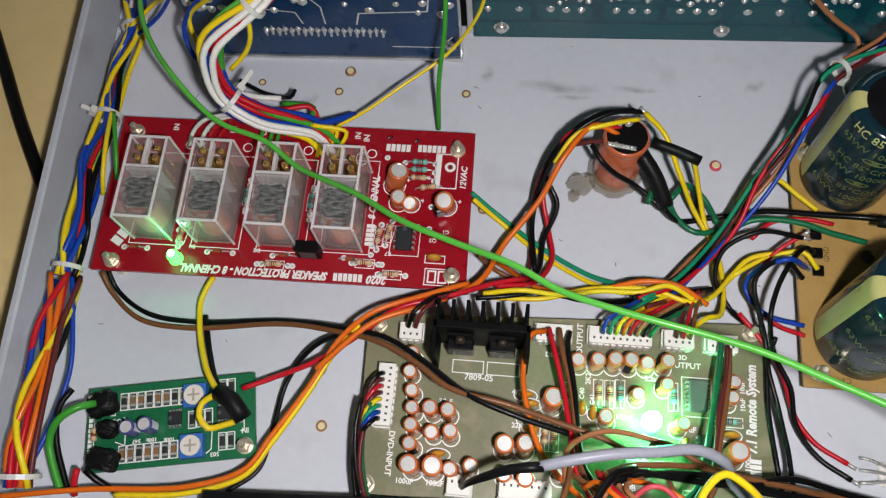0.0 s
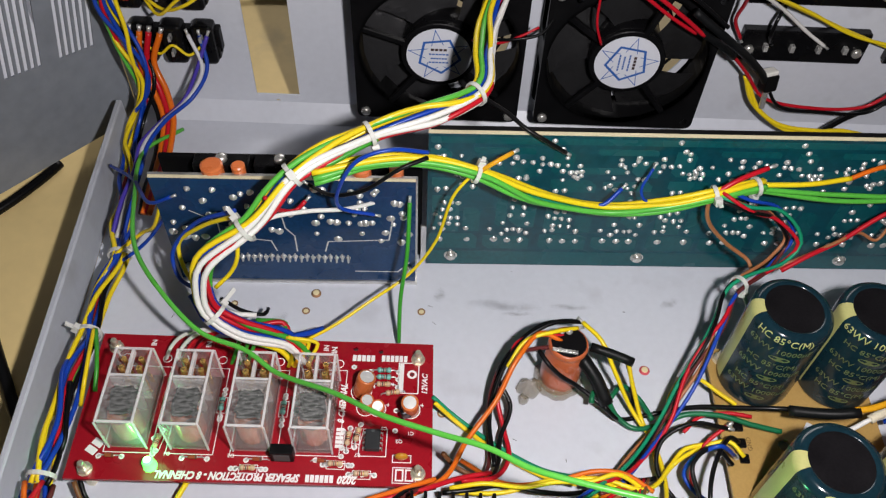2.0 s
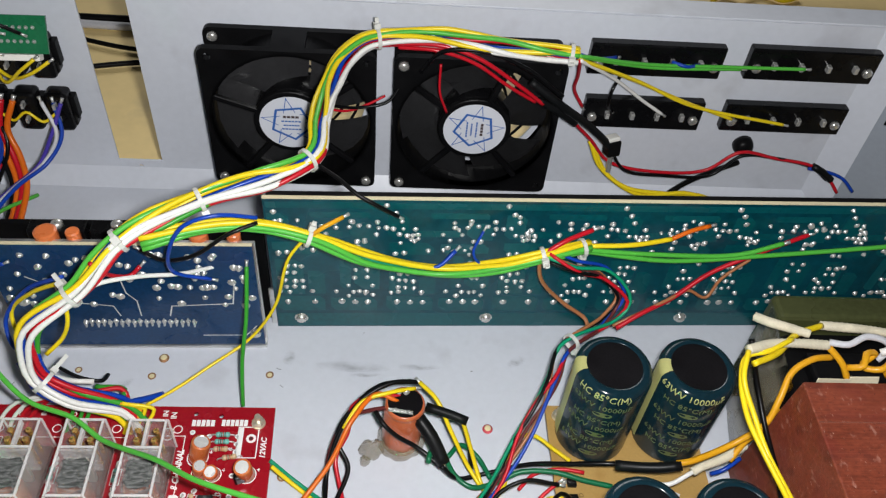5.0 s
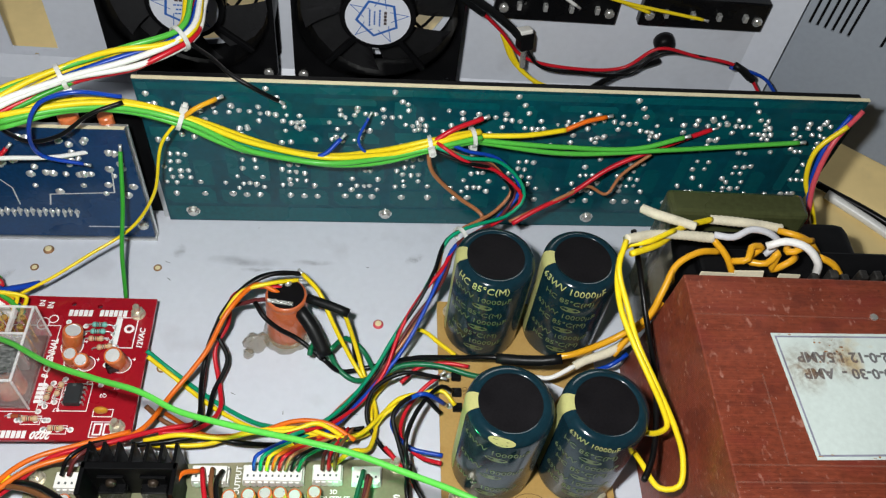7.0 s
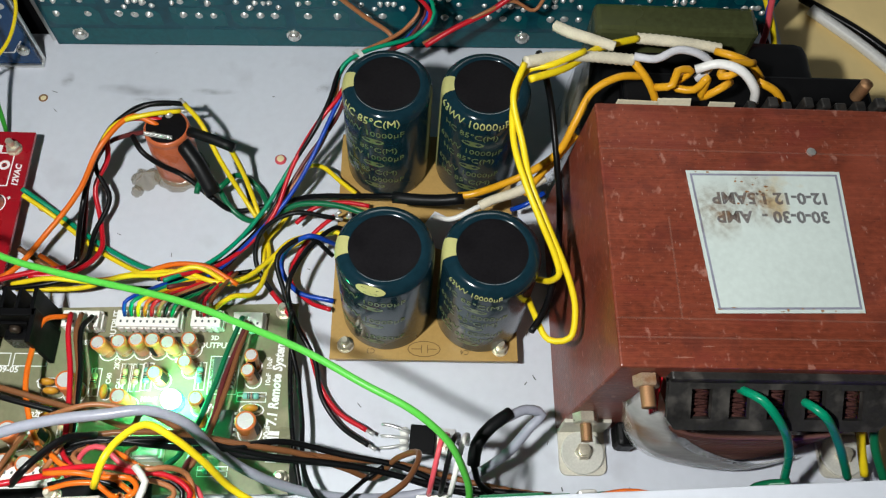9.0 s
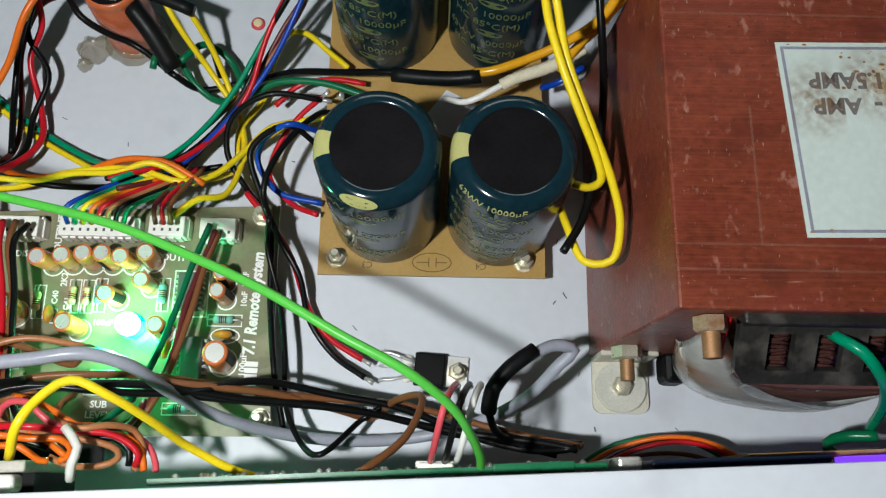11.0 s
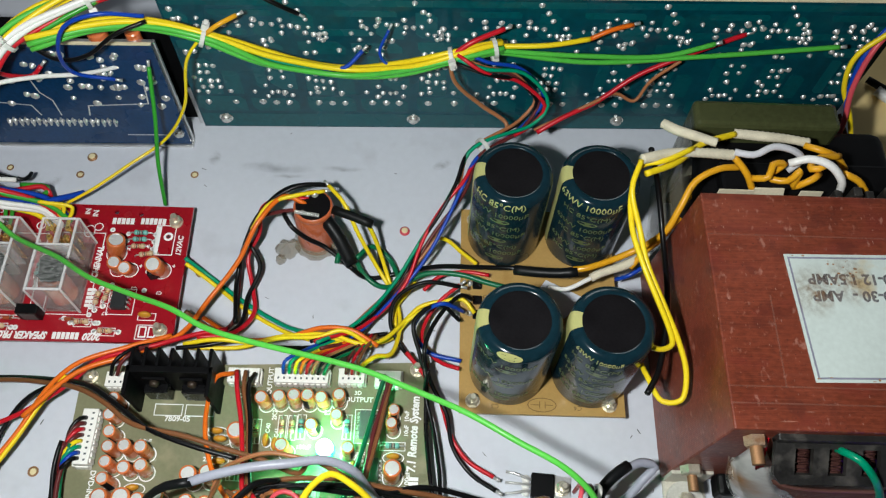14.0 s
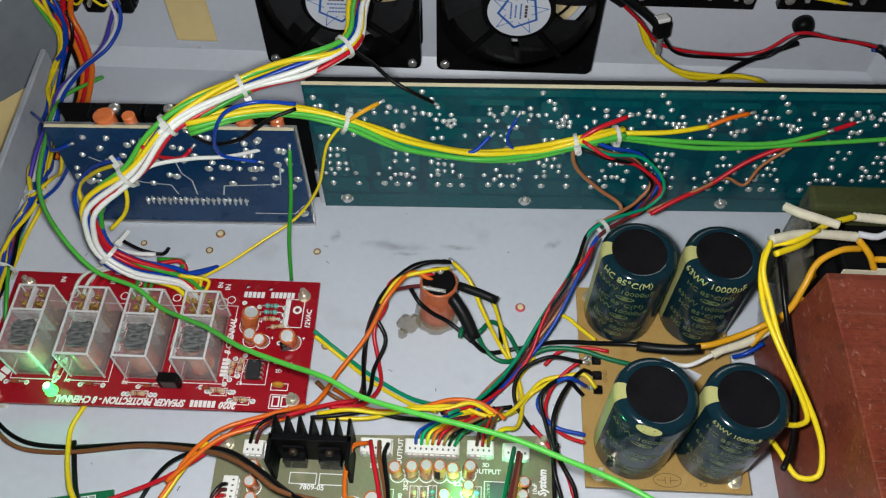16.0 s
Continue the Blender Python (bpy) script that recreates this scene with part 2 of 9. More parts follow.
glue = mat("hot_glue", (0.30, 0.25, 0.17), 0.05, var=0.5, scale=500, alpha=0.55, coat=1.0, bump=0.8, spec=0.9)
orange_can = mat("orange_can_sleeve", (0.46, 0.11, 0.04), 0.33, var=0.12, scale=300, coat=0.3)
shrink = mat("black_heatshrink", (0.005, 0.0055, 0.006), 0.45, spec=0.22, var=0.3, scale=400, bump=0.1)
clear_case = mat("clear_polycarbonate", (0.86, 0.82, 0.82), 0.1, var=0.2, scale=300, alpha=0.25, coat=0.3)
clear_edge = mat("clear_polycarbonate_edge", (0.88, 0.87, 0.87), 0.25, var=0.25, scale=300, alpha=0.5)
hazy = mat("hazy_polycarbonate", (0.80, 0.80, 0.79), 0.25, var=0.6, scale=350)
# the cover's scuffs: patches and short scratches that let less light through
hn = hazy.node_tree
hc = hn.nodes.new("ShaderNodeTexCoord")
hm = hn.nodes.new("ShaderNodeMapping")
hm.inputs["Scale"].default_value = (0.55, 1.6, 1)
hs = hn.nodes.new("ShaderNodeTexNoise")
hs.inputs["Scale"].default_value, hs.inputs["Detail"].default_value = 700, 4
hr = hn.nodes.new("ShaderNodeMapRange")
hr.inputs["From Min"].default_value, hr.inputs["From Max"].default_value = 0.40, 0.75
hr.inputs["To Min"].default_value, hr.inputs["To Max"].default_value = 0.03, 0.17
hn.links.new(hc.outputs["Object"], hm.inputs["Vector"])
hn.links.new(hm.outputs["Vector"], hs.inputs["Vector"])
hn.links.new(hs.outputs["Fac"], hr.inputs["Value"])
hn.links.new(hr.outputs["Result"], hn.nodes["Principled BSDF"].inputs["Alpha"])
frosted = mat("scuffed_polycarbonate", (0.82, 0.80, 0.80), 0.3, var=0.5, scale=500, alpha=0.26)
relay_dark = mat("relay_armature", (0.008, 0.012, 0.009), 0.5, spec=0.3, var=0.8, scale=500)
led_green = mat("lit_green_led", (0.3, 0.9, 0.5), 0.3, emit=(0.02, 1.0, 0.22), power=12.0)
led_small = mat("lit_small_green_led", (0.2, 0.9, 0.4), 0.3, emit=(0.06, 1.0, 0.045), power=3.0)
led_core = mat("lit_led_core", (0.8, 1, 0.85), 0.3, emit=(0.6, 1.0, 0.8), power=90.0)
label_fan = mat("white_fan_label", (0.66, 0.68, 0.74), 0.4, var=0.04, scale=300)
label_blue = mat("blue_label_ink", (0.03, 0.12, 0.42), 0.4, var=0.1, scale=300)
disc_amber = mat("amber_disc_capacitor", (0.52, 0.24, 0.02), 0.3, var=0.15, scale=500, coat=0.4)
res_tan = mat("tan_resistor_body", (0.56, 0.40, 0.24), 0.4, var=0.1, scale=500)
res_teal = mat("teal_resistor_body", (0.17, 0.44, 0.38), 0.4, var=0.1, scale=500)
band_a = mat("resistor_band_red", (0.35, 0.05, 0.03), 0.5)
band_b = mat("resistor_band_dark", (0.05, 0.03, 0.03), 0.5)
ic_mat = mat("epoxy_chip_package", (0.02, 0.022, 0.024), 0.5, var=0.25, scale=600, bump=0.1)
ic_grey = mat("worn_chip_package", (0.075, 0.085, 0.085), 0.5, var=0.2, scale=600, bump=0.1)
trim_blue = mat("blue_trimmer_body", (0.03, 0.14, 0.45), 0.4, var=0.1, scale=500)
smd_brown = mat("brown_chip_capacitor", (0.24, 0.13, 0.06), 0.4, var=0.2, scale=900)
smd_black = mat("black_chip_resistor", (0.03, 0.03, 0.03), 0.4, var=0.2, scale=900)
relay_base = mat("grey_relay_base", (0.10, 0.06, 0.055), 0.45, var=0.15, scale=500)
cream_pl = mat("cream_dial_plastic", (0.68, 0.64, 0.57), 0.45, var=0.08, scale=500)
plug_cream = mat("cream_rivet_plug", (0.72, 0.62, 0.36), 0.5, var=0.1, scale=500)
slot_grey = mat("grey_dial_slot", (0.36, 0.33, 0.29), 0.5, var=0.2, scale=500)

WIRE = {}
for cname, c in dict(red=(0.47, 0.008, 0.018), yellow=(0.76, 0.57, 0.012), green=(0.04, 0.29, 0.028), blue=(0.006, 0.045, 0.34),
                     white=(0.74, 0.73, 0.70), black=(0.004, 0.004, 0.0045), orange=(0.66, 0.13, 0.008), brown=(0.17, 0.068, 0.027),
                     tan=(0.34, 0.135, 0.055), violet=(0.06, 0.04, 0.32), grey=(0.31, 0.32, 0.38), lime=(0.085, 0.42, 0.05),
                     pgreen=(0.006, 0.125, 0.05), pink=(0.55, 0.07, 0.09), maroon=(0.10, 0.02, 0.02), amber=(0.66, 0.32, 0.012),
                     teal=(0.006, 0.24, 0.12), silver=(0.55, 0.55, 0.58), cream=(0.62, 0.57, 0.43), navy=(0.012, 0.02, 0.045)).items():
    WIRE[cname] = mat("pvc_" + cname, c, 0.33, var=0.1, scale=150, coat=0.05, bump=0.02, spec=0.18 if cname in ("black", "navy", "maroon", "brown") else 0.32)
WIRE["cream"] = sleeve_cream


# ---- building blocks ----
def mesh_of(name, bm, material, smooth=False):
    me = bpy.data.meshes.new(name)
    bmesh.ops.recalc_face_normals(bm, faces=bm.faces)
    bm.to_mesh(me)
    bm.free()
    if smooth:
        for p in me.polygons:
            p.use_smooth = True
    me.materials.append(material)
    return me


def part(name, bm, material, parent=None, label="", smooth=False):
    """One mesh object from a bmesh, a mesh or (verts, faces)."""
    me = bm if isinstance(bm, bpy.types.Mesh) else mesh_of(name, bm, material, smooth)
    ob = new(name, me)
    if parent:
        ob.parent = parent
    if label:
        ob["label"] = label
    return ob


def thing(name, label, category, x=0, y=0, z=0, rz=0, group="", kind="", rx=0, ry=0):
    ob = new(name)
    ob.empty_display_size = 0.01
    ob.matrix_world = pose(x * MM, y * MM, z * MM, rx, ry, rz)
    return tagged(ob, label, category, group, kind)


def box(x0, x1, y0, y1, z0, z1, bevel=0.0, segs=2, bm=None):
    """A box in millimetres, with rounded edges."""
    out = bm if bm is not None else bmesh.new()
    m = Matrix.Translation(((x0 + x1) / 2 * MM, (y0 + y1) / 2 * MM, (z0 + z1) / 2 * MM)) @ Matrix.Diagonal(((x1 - x0) * MM, (y1 - y0) * MM, (z1 - z0) * MM, 1))
    g = bmesh.ops.create_cube(out, size=1, matrix=m)
    if bevel:
        es = {e for v in g["verts"] for e in v.link_edges}
        bmesh.ops.bevel(out, geom=list(es), offset=bevel * MM, segments=segs, affect="EDGES", profile=0.5)
    return out


def lathe(profile, n=20, bm=None, m=Matrix.Identity(4)):
    """A turned body round z from (radius, height) pairs in millimetres; a radius of nought closes it."""
    out = bm if bm is not None else bmesh.new()
    rings = []
    for r, z in profile:
        if r < 1e-6:
            rings.append([out.verts.new(m @ Vector((0, 0, z * MM)))])
        else:
            rings.append([out.verts.new(m @ Vector((r * MM * math.cos(2 * math.pi * k / n), r * MM * math.sin(2 * math.pi * k / n), z * MM))) for k in range(n)])
    for a, b in zip(rings, rings[1:]):
        for k in range(n):
            l = (k + 1) % n
            if len(a) == 1 and len(b) == 1:
                continue
            if len(a) == 1:
                out.faces.new((a[0], b[k], b[l]))
            elif len(b) == 1:
                out.faces.new((a[k], a[l], b[0]))
            else:
                out.faces.new((a[k], a[l], b[l], b[k]))
    return out


def plate(outline, z0, z1, holes=(), bm=None):
    """A flat plate in millimetres from an outline, with round or square holes left out by triangulation."""
    out = bm if bm is not None else bmesh.new()
    loops = [outline, *holes]
    edges = []
    for lp in loops:
        vs = [out.verts.new((x * MM, y * MM, z0 * MM)) for x, y in lp]
        edges += [out.edges.new((vs[k], vs[(k + 1) % len(vs)])) for k in range(len(vs))]
    got = bmesh.ops.triangle_fill(out, use_beauty=True, use_dissolve=False, edges=edges)
    faces = [g for g in got["geom"] if isinstance(g, bmesh.types.BMFace)]
    ext = bmesh.ops.extrude_face_region(out, geom=faces)
    vs = [g for g in ext["geom"] if isinstance(g, bmesh.types.BMVert)]
    bmesh.ops.translate(out, vec=(0, 0, (z1 - z0) * MM), verts=vs)
    return out


def rect(x0, x1, y0, y1):
    return [(x0, y0), (x1, y0), (x1, y1), (x0, y1)]


def ring(x, y, r, n=12, sx=1.0):
    return [(x + r * sx * math.cos(2 * math.pi * k / n), y + r * math.sin(2 * math.pi * k / n)) for k in range(n)]


def spline(pts, step=3.0):
    """A smooth line through points in millimetres."""
    p = [Vector(q) for q in pts]
    p = [p[0] * 2 - p[1], *p, p[-1] * 2 - p[-2]]
    out = []
    for a, b, c, d in zip(p, p[1:], p[2:], p[3:]):
        n = max(2, int((c - b).length / step))
        t1, t2, t3 = (b - a).length ** 0.5 + 1e-6, (c - b).length ** 0.5 + 1e-6, (d - c).length ** 0.5 + 1e-6
        m1 = ((b - a) / t1 - (c - a) / (t1 + t2) + (c - b) / t2) * t2
        m2 = ((c - b) / t2 - (d - b) / (t2 + t3) + (d - c) / t3) * t2
        for k in range(n):
            s = k / n
            out.append(b * (2 * s ** 3 - 3 * s * s + 1) + m1 * (s ** 3 - 2 * s * s + s) + c * (3 * s * s - 2 * s ** 3) + m2 * (s ** 3 - s * s))
    out.append(p[-2])
    return out


def frames(line):
    """Tangent and two normals along a line, carried without twist."""
    out, nrm = [], None
    for k, q in enumerate(line):
        t = (line[min(k + 1, len(line) - 1)] - line[max(k - 1, 0)]).normalized()
        if nrm is None:
            nrm = t.orthogonal().normalized()
        nrm = (nrm - t * nrm.dot(t)).normalized()
        out.append((t, nrm, t.cross(nrm)))
    return out


def tube(line, r, sides=8, bm=None):
    """A round tube along a line, in millimetres."""
    out = bm if bm is not None else bmesh.new()
    rings = []
    for k, (q, (t, a, b)) in enumerate(zip(line, frames(line))):
        rr = r[k] if isinstance(r, (list, tuple)) else r
        rings.append([out.verts.new((q + (a * math.cos(2 * math.pi * j / sides) + b * math.sin(2 * math.pi * j / sides)) * rr) * MM) for j in range(sides)])
    for u, v in zip(rings, rings[1:]):
        for j in range(sides):
            out.faces.new((u[j], u[(j + 1) % sides], v[(j + 1) % sides], v[j]))
    out.faces.new(rings[0][::-1])
    out.faces.new(rings[-1])
    return out


def braid(pts, r):
    """A woven sleeve: a tube whose strands cross over and under."""
    line = spline(pts, 0.55)
    bm = tube(line, r, 20)
    for k, v in enumerate(bm.verts):
        i, j = divmod(k, 20)
        d = v.co - line[i] * MM
        u, w = 2 * math.pi * (j * 5 / 20 + i / 4), 2 * math.pi * (j * 5 / 20 - i / 4)
        v.co += d * (0.05 * (math.cos(u) + math.cos(w)) + 0.06 * math.sin(i * 0.11))
    return bm


def wire(color, r, pts, parent=None, label="", tips=""):
    """One insulated wire; tips 'a', 'b' or 'ab' end in bare tinned strands."""
    r *= 0.78
    line = spline(pts, 2.0)
    ob = part("wire", tube(line, r, 8), WIRE[color], parent, "" if parent else label, True)
    if not parent:
        tagged(ob, label or f"single {color} insulated hook-up wire", "wire")
    for end, seq in (("a", line[::-1]), ("b", line)):
        if end in tips:
            q, t = seq[-1], (seq[-1] - seq[-3]).normalized()
            part("bare_tip", tube([q - t * 0.5, q + t * 1.5, q + t * 3.2], [r * 0.6, r * 0.7, r * 0.9], 6), solder, ob, "tinned bare wire end", True)
    return ob


def tie_at(line, frac, parent, r=4.2, tail=6.0, turn=0.6):
    """A nylon cable tie closed round a bundle, with its square head and cut tail."""
    k = min(max(int(frac * (len(line) - 1)), 1), len(line) - 2)
    t, a, b = frames(line)[k]
    q = line[k]
    bm = bmesh.new()
    n = 16
    loops = []
    for j in range(n):
        w = 2 * math.pi * j / n
        d = a * math.cos(w) + b * math.sin(w)
        loops.append([bm.verts.new((q + d * rr + t * s) * MM) for rr, s in ((r, -0.95), (r + 0.7, -0.95), (r + 0.7, 0.95), (r, 0.95))])
    for j in range(n):
        u, v = loops[j], loops[(j + 1) % n]
        for i in range(4):
            bm.faces.new((u[i], u[(i + 1) % 4], v[(i + 1) % 4], v[i]))
    d = a * math.cos(turn) + b * math.sin(turn)
    e = t.cross(d)
    m = Matrix(((*(e * MM), 0), (*(d * MM), 0), (*(t * MM), 0), (0, 0, 0, 1))).transposed()
    m.translation = (q + d * (r + 1.4)) * MM
    g = bmesh.ops.create_cube(bm, size=1, matrix=m @ Matrix.Diagonal((3.8, 2.6, 3.2, 1)))
    if tail:
        m2 = m.copy()
        m2.translation = (q + d * (r + 1.6 + tail / 2)) * MM
        bmesh.ops.create_cube(bm, size=1, matrix=m2 @ Matrix.Diagonal((0.8, tail, 1.9, 1)))
    return part("cable_tie", bm, tie_mat, parent, "natural nylon cable tie")


def bundle(name, label, pts, wires, spread=None, twist=0.6, ties=(), seed=1, tie_r=None, tails=(), wander=1.0):
    """A harness: wires that run side by side along one line, wander about it and are held by ties."""
    rnd = random.Random(seed)
    root = thing(name, label, "wiring")
    line = spline(pts, 3.5)
    fr = frames(line)
    n = len(wires)
    slots = [(0.0, 0.0)] if n == 1 else []
    if n > 1:
        ring_n = [n] if n <= 6 else [max(1, (n - 1) // 4), n - max(1, (n - 1) // 4)]
        for ri, m in enumerate(ring_n):
            rad = 1.0 if len(ring_n) == 1 else (0.35 if ri == 0 else 1.0)
            for k in range(m):
                slots.append((rad, 2 * math.pi * (k + 0.3 * ri) / m))
    sp = spread if spread else 0.75 * n ** 0.5
    stops = [f * (len(line) - 1) for f in ties]
    for (rad, ang), (color, r) in zip(slots, wires):
        ph, amp, f1, f2 = rnd.uniform(0, 6.28), wander * rnd.uniform(0.7, 1.5), rnd.uniform(0.13, 0.24), rnd.uniform(0.2, 0.33)
        own = []
        for k, (q, (t, a, b)) in enumerate(zip(line, fr)):
            free = min([1.0] + [abs(k - s) / 9 for s in stops])
            w = ang + twist * 0.05 * k + amp * math.sin(f1 * k + ph) + 0.3 * math.sin(f2 * k + 2 * ph)
            rr = sp * (rad * (0.82 + 0.2 * free) + free * 0.3 * math.sin(f2 * k + ph * 3))
            own.append(q + (a * math.cos(w) + b * math.sin(w)) * rr)
        part("wire", tube(own, r * 0.8, 8), WIRE[color], root, "", True)
    for i, f in enumerate(ties):
        tie_at(line, f, root, tie_r if tie_r else sp * 0.86 + wires[0][1], tails[i] if i < len(tails) else 4, 0.5 + 1.7 * i)
    return root


def words(text, size, material, m, parent=None, name="lettering", shear=0.0, bold=0.0, label="", bend=None, align="CENTER", width=0.0):
    """Raised print from the built-in font, laid flat at the pose m; bend wraps it round an upright cylinder."""
    cu = bpy.data.curves.new("text", "FONT")
    cu.body, cu.size, cu.align_x, cu.align_y, cu.shear = text, size * MM, align, "CENTER", shear
    cu.offset, cu.extrude, cu.resolution_u = bold * MM, 0.00005, 2
    tmp = bpy.data.objects.new("text", cu)
    scene.collection.objects.link(tmp)
    me = bpy.data.meshes.new_from_object(tmp.evaluated_get(bpy.context.evaluated_depsgraph_get()))
    bpy.data.objects.remove(tmp)
    bpy.data.curves.remove(cu)
    if width:
        xs = [v.co.x for v in me.vertices]
        k, mid = width * MM / (max(xs) - min(xs)), (max(xs) + min(xs)) / 2
        for v in me.vertices:
            v.co.x = (v.co.x - mid) * k
    if bend:
        rad, base, neck = bend
        fine = bmesh.new()
        fine.from_mesh(me)
        for _ in range(2):
            long = [e for e in fine.edges if e.calc_length() > 0.0007]
            bmesh.ops.subdivide_edges(fine, edges=long, cuts=1)
            bmesh.ops.triangulate(fine, faces=[f for f in fine.faces if len(f.verts) > 3])
        fine.to_mesh(me)
        fine.free()
        for v in me.vertices:
            w, h = v.co.x / (rad * MM), base + v.co.y / MM
            over = h - neck
            rr = rad if over < 0 else rad - 4.0 * (1 - math.cos(min(over / 4.0, 1.4)))
            h = h if over < 0 else neck + 4.0 * math.sin(min(over / 4.0, 1.4))
            v.co = ((rr * MM + v.co.z) * math.sin(w), -(rr * MM + v.co.z) * math.cos(w), h * MM)
    me.materials.clear()
    me.materials.append(material)
    ob = part(name, me, material, parent, label)
    ob.matrix_world = (parent.matrix_world if parent else Matrix.Identity(4)) @ m if not parent else ob.matrix_world
    ob.matrix_basis = m
    return ob


def bars(n_bars, length, height, material, m, parent, slant=0.0):
    """Print that cannot be given as words: plain bars of its size."""
    bm = bmesh.new()
    w = length / n_bars
    for k in range(n_bars):
        box(-length / 2 + k * w, -length / 2 + (k + 0.8) * w, -height / 2, height / 2, 0, 0.06, bm=bm)
    ob = part("print_bar", bm, material, parent)
    ob.matrix_basis = m
    return ob


def flat(x, y, z, rz=0.0):
    return pose(x * MM, y * MM, z * MM, 0, 0, rz)


def settle(since, dx, dy, turn=0.0, about=(0, 0)):
    """Move a board and all that was put on it since then by dx, dy millimetres, turned about a point."""
    m = flat(about[0] + dx, about[1] + dy, 0, turn) @ flat(-about[0], -about[1], 0)
    for ob in scene.objects:
        if ob not in since and not ob.parent:
            ob.matrix_world = m @ ob.matrix_world


# ---- the large structure ----
tabletop = part("ground_table", box(-900, 1100, -500, 1300, -40, -14, 2), table_mat)
tagged(tabletop, "cream laminated work table under the open amplifier", "table", kind="structure")

FLOOR_HOLES = [(-48, 249, 1.6), (11, 251, 1.6), (23, 194, 1.8), (-34, 96, 1.8), (-85, 252, 1.4)]
bm = plate([(-150, 20), (366, 20), (366, 396), (-168, 396)], -1.2, 0, [ring(x, y, r, 10) for x, y, r in FLOOR_HOLES])
floor = tagged(part("floor", bm, sheet), "pale grey painted steel chassis floor, smudged", "chassis floor", kind="structure")
rnd = random.Random(17)
for cx, cy, w, h, turn in ((53, 257, 21, 3.7, -2), (88, 257.5, 12, 2.2, 0), (-62, 243, 7, 3, 40), (20, 262, 5, 3.4, 80), (140, 262, 6, 3, 30), (60, 252, 9, 1.6, 3)):
    bm = bmesh.new()
    bm.faces.new([bm.verts.new((u * 21 * MM, v * 3.7 * MM, 0)) for u, v in ((-1, -1), (1, -1), (1, 1), (-1, 1))])
    o = part("smudge", bm, floor_smear, floor, "dark rubbed smudge on the paint")
    o.matrix_basis = flat(cx, cy, 0.04, turn) @ Matrix.Diagonal((w / 21, h / 3.7, 1, 1))

bm = bmesh.new()
for k in range(70):
    x, y, a = rnd.uniform(-140, 350), rnd.uniform(70, 300), rnd.uniform(0, 3.14)
    l, w = rnd.uniform(0.3, 1.6), rnd.uniform(0.12, 0.35)
    bm.faces.new([bm.verts.new(((x + u * math.cos(a) - v * math.sin(a)) * MM, (y + u * math.sin(a) + v * math.cos(a)) * MM, 0.00003)) for u, v in ((-l, -w), (l, -w * 0.4), (l * 0.8, w), (-l * 0.7, w * 0.6))])
part("specks", bm, ic_grey, floor, "dark crumbs and scratches")["kind"] = "stuff"

# brass inserts and screw heads in the floor holes
for x, y, r in FLOOR_HOLES:
    part("rivet_nut", lathe([(r * 0.85, -1.5), (r * 0.85, 0.3), (r * 1.3, 0.3), (r * 1.3, 0.02)], 14), rust, floor, "dark rivet nut").location = (x * MM, y * MM, 0)
    part("rivet_plug", lathe([(r * 0.86, -0.2), (r * 0.8, 0.25), (0, 0.3)], 12), plug_cream, floor, "pale plug in the rivet").location = (x * MM, y * MM, 0)


def lip(name, a, b, h, label):
    """A folded side lip from a to b, h high, rolled over at its top."""
    d = (Vector((*b, 0)) - Vector((*a, 0))).normalized()
    out = Vector((-d.y, d.x, 0)) if d.y > 0 else Vector((d.y, -d.x, 0))
    bm = bmesh.new()
    prof = [(0, 0), (0.2, h - 1), (1.0, h), (3.0, h), (3.6, h - 0.8), (3.6, h - 9), (2.6, h - 9), (2.6, h - 1.6), (1.4, h - 1.6), (1.3, 0)]
    rows = [[bm.verts.new((Vector((*p, 0)) + out * u + Vector((0, 0, v))) * MM) for u, v in prof] for p in (a, b)]
    for k in range(len(prof)):
        l = (k + 1) % len(prof)
        bm.faces.new((rows[0][k], rows[0][l], rows[1][l], rows[1][k]))
    bm.faces.new(rows[0][::-1])
    bm.faces.new(rows[1])
    return tagged(part(name, bm, sheet_lip_shade), label, "chassis wall", kind="structure")


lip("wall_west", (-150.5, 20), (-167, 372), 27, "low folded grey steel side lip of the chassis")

# rear panel, with the fan openings, a tall slot and socket cut-outs
FAN_X, FAN_Z = (15, 116.5), 68.5
bm = plate(rect(-170, 352, 0, 131), 0, 1.2, [rect(-94.5, -68.6, 15.5, 127), ring(FAN_X[0], FAN_Z, 40, 40), ring(FAN_X[1], FAN_Z, 40, 40), ring(-82, 10.5, 1.5, 8)])
back = part("wall_north", bm, sheet)
back.matrix_world = pose(0, 0.396, 0, 90, 0, 0)
tagged(back, "pale grey painted steel rear panel with fan openings and a slot", "chassis wall", kind="structure")
bm = bmesh.new()
for x0, x1 in ((-170, 352),):
    prof = [(396, 0.1), (386, 0.1), (394.8, 10), (396, 10)]
    rows = [[bm.verts.new((x * MM, y * MM, z * MM)) for y, z in prof] for x in (x0, x1)]
    for k in range(4):
        bm.faces.new((rows[0][k], rows[0][(k + 1) % 4], rows[1][(k + 1) % 4], rows[1][k]))
    bm.faces.new(rows[0][::-1]), bm.faces.new(rows[1])
tagged(part("trim_rear_fold", bm, sheet), "soft fold where the rear panel meets the floor", "chassis wall", kind="structure")
bm = box(-170, 352, 395, 411, 131, 132.3, 0.4)
box(-170, 352, 409.8, 411, 122, 131, bm=bm)
tagged(part("trim_rear_flange", bm, sheet), "folded top flange of the steel rear panel", "chassis wall", kind="structure")


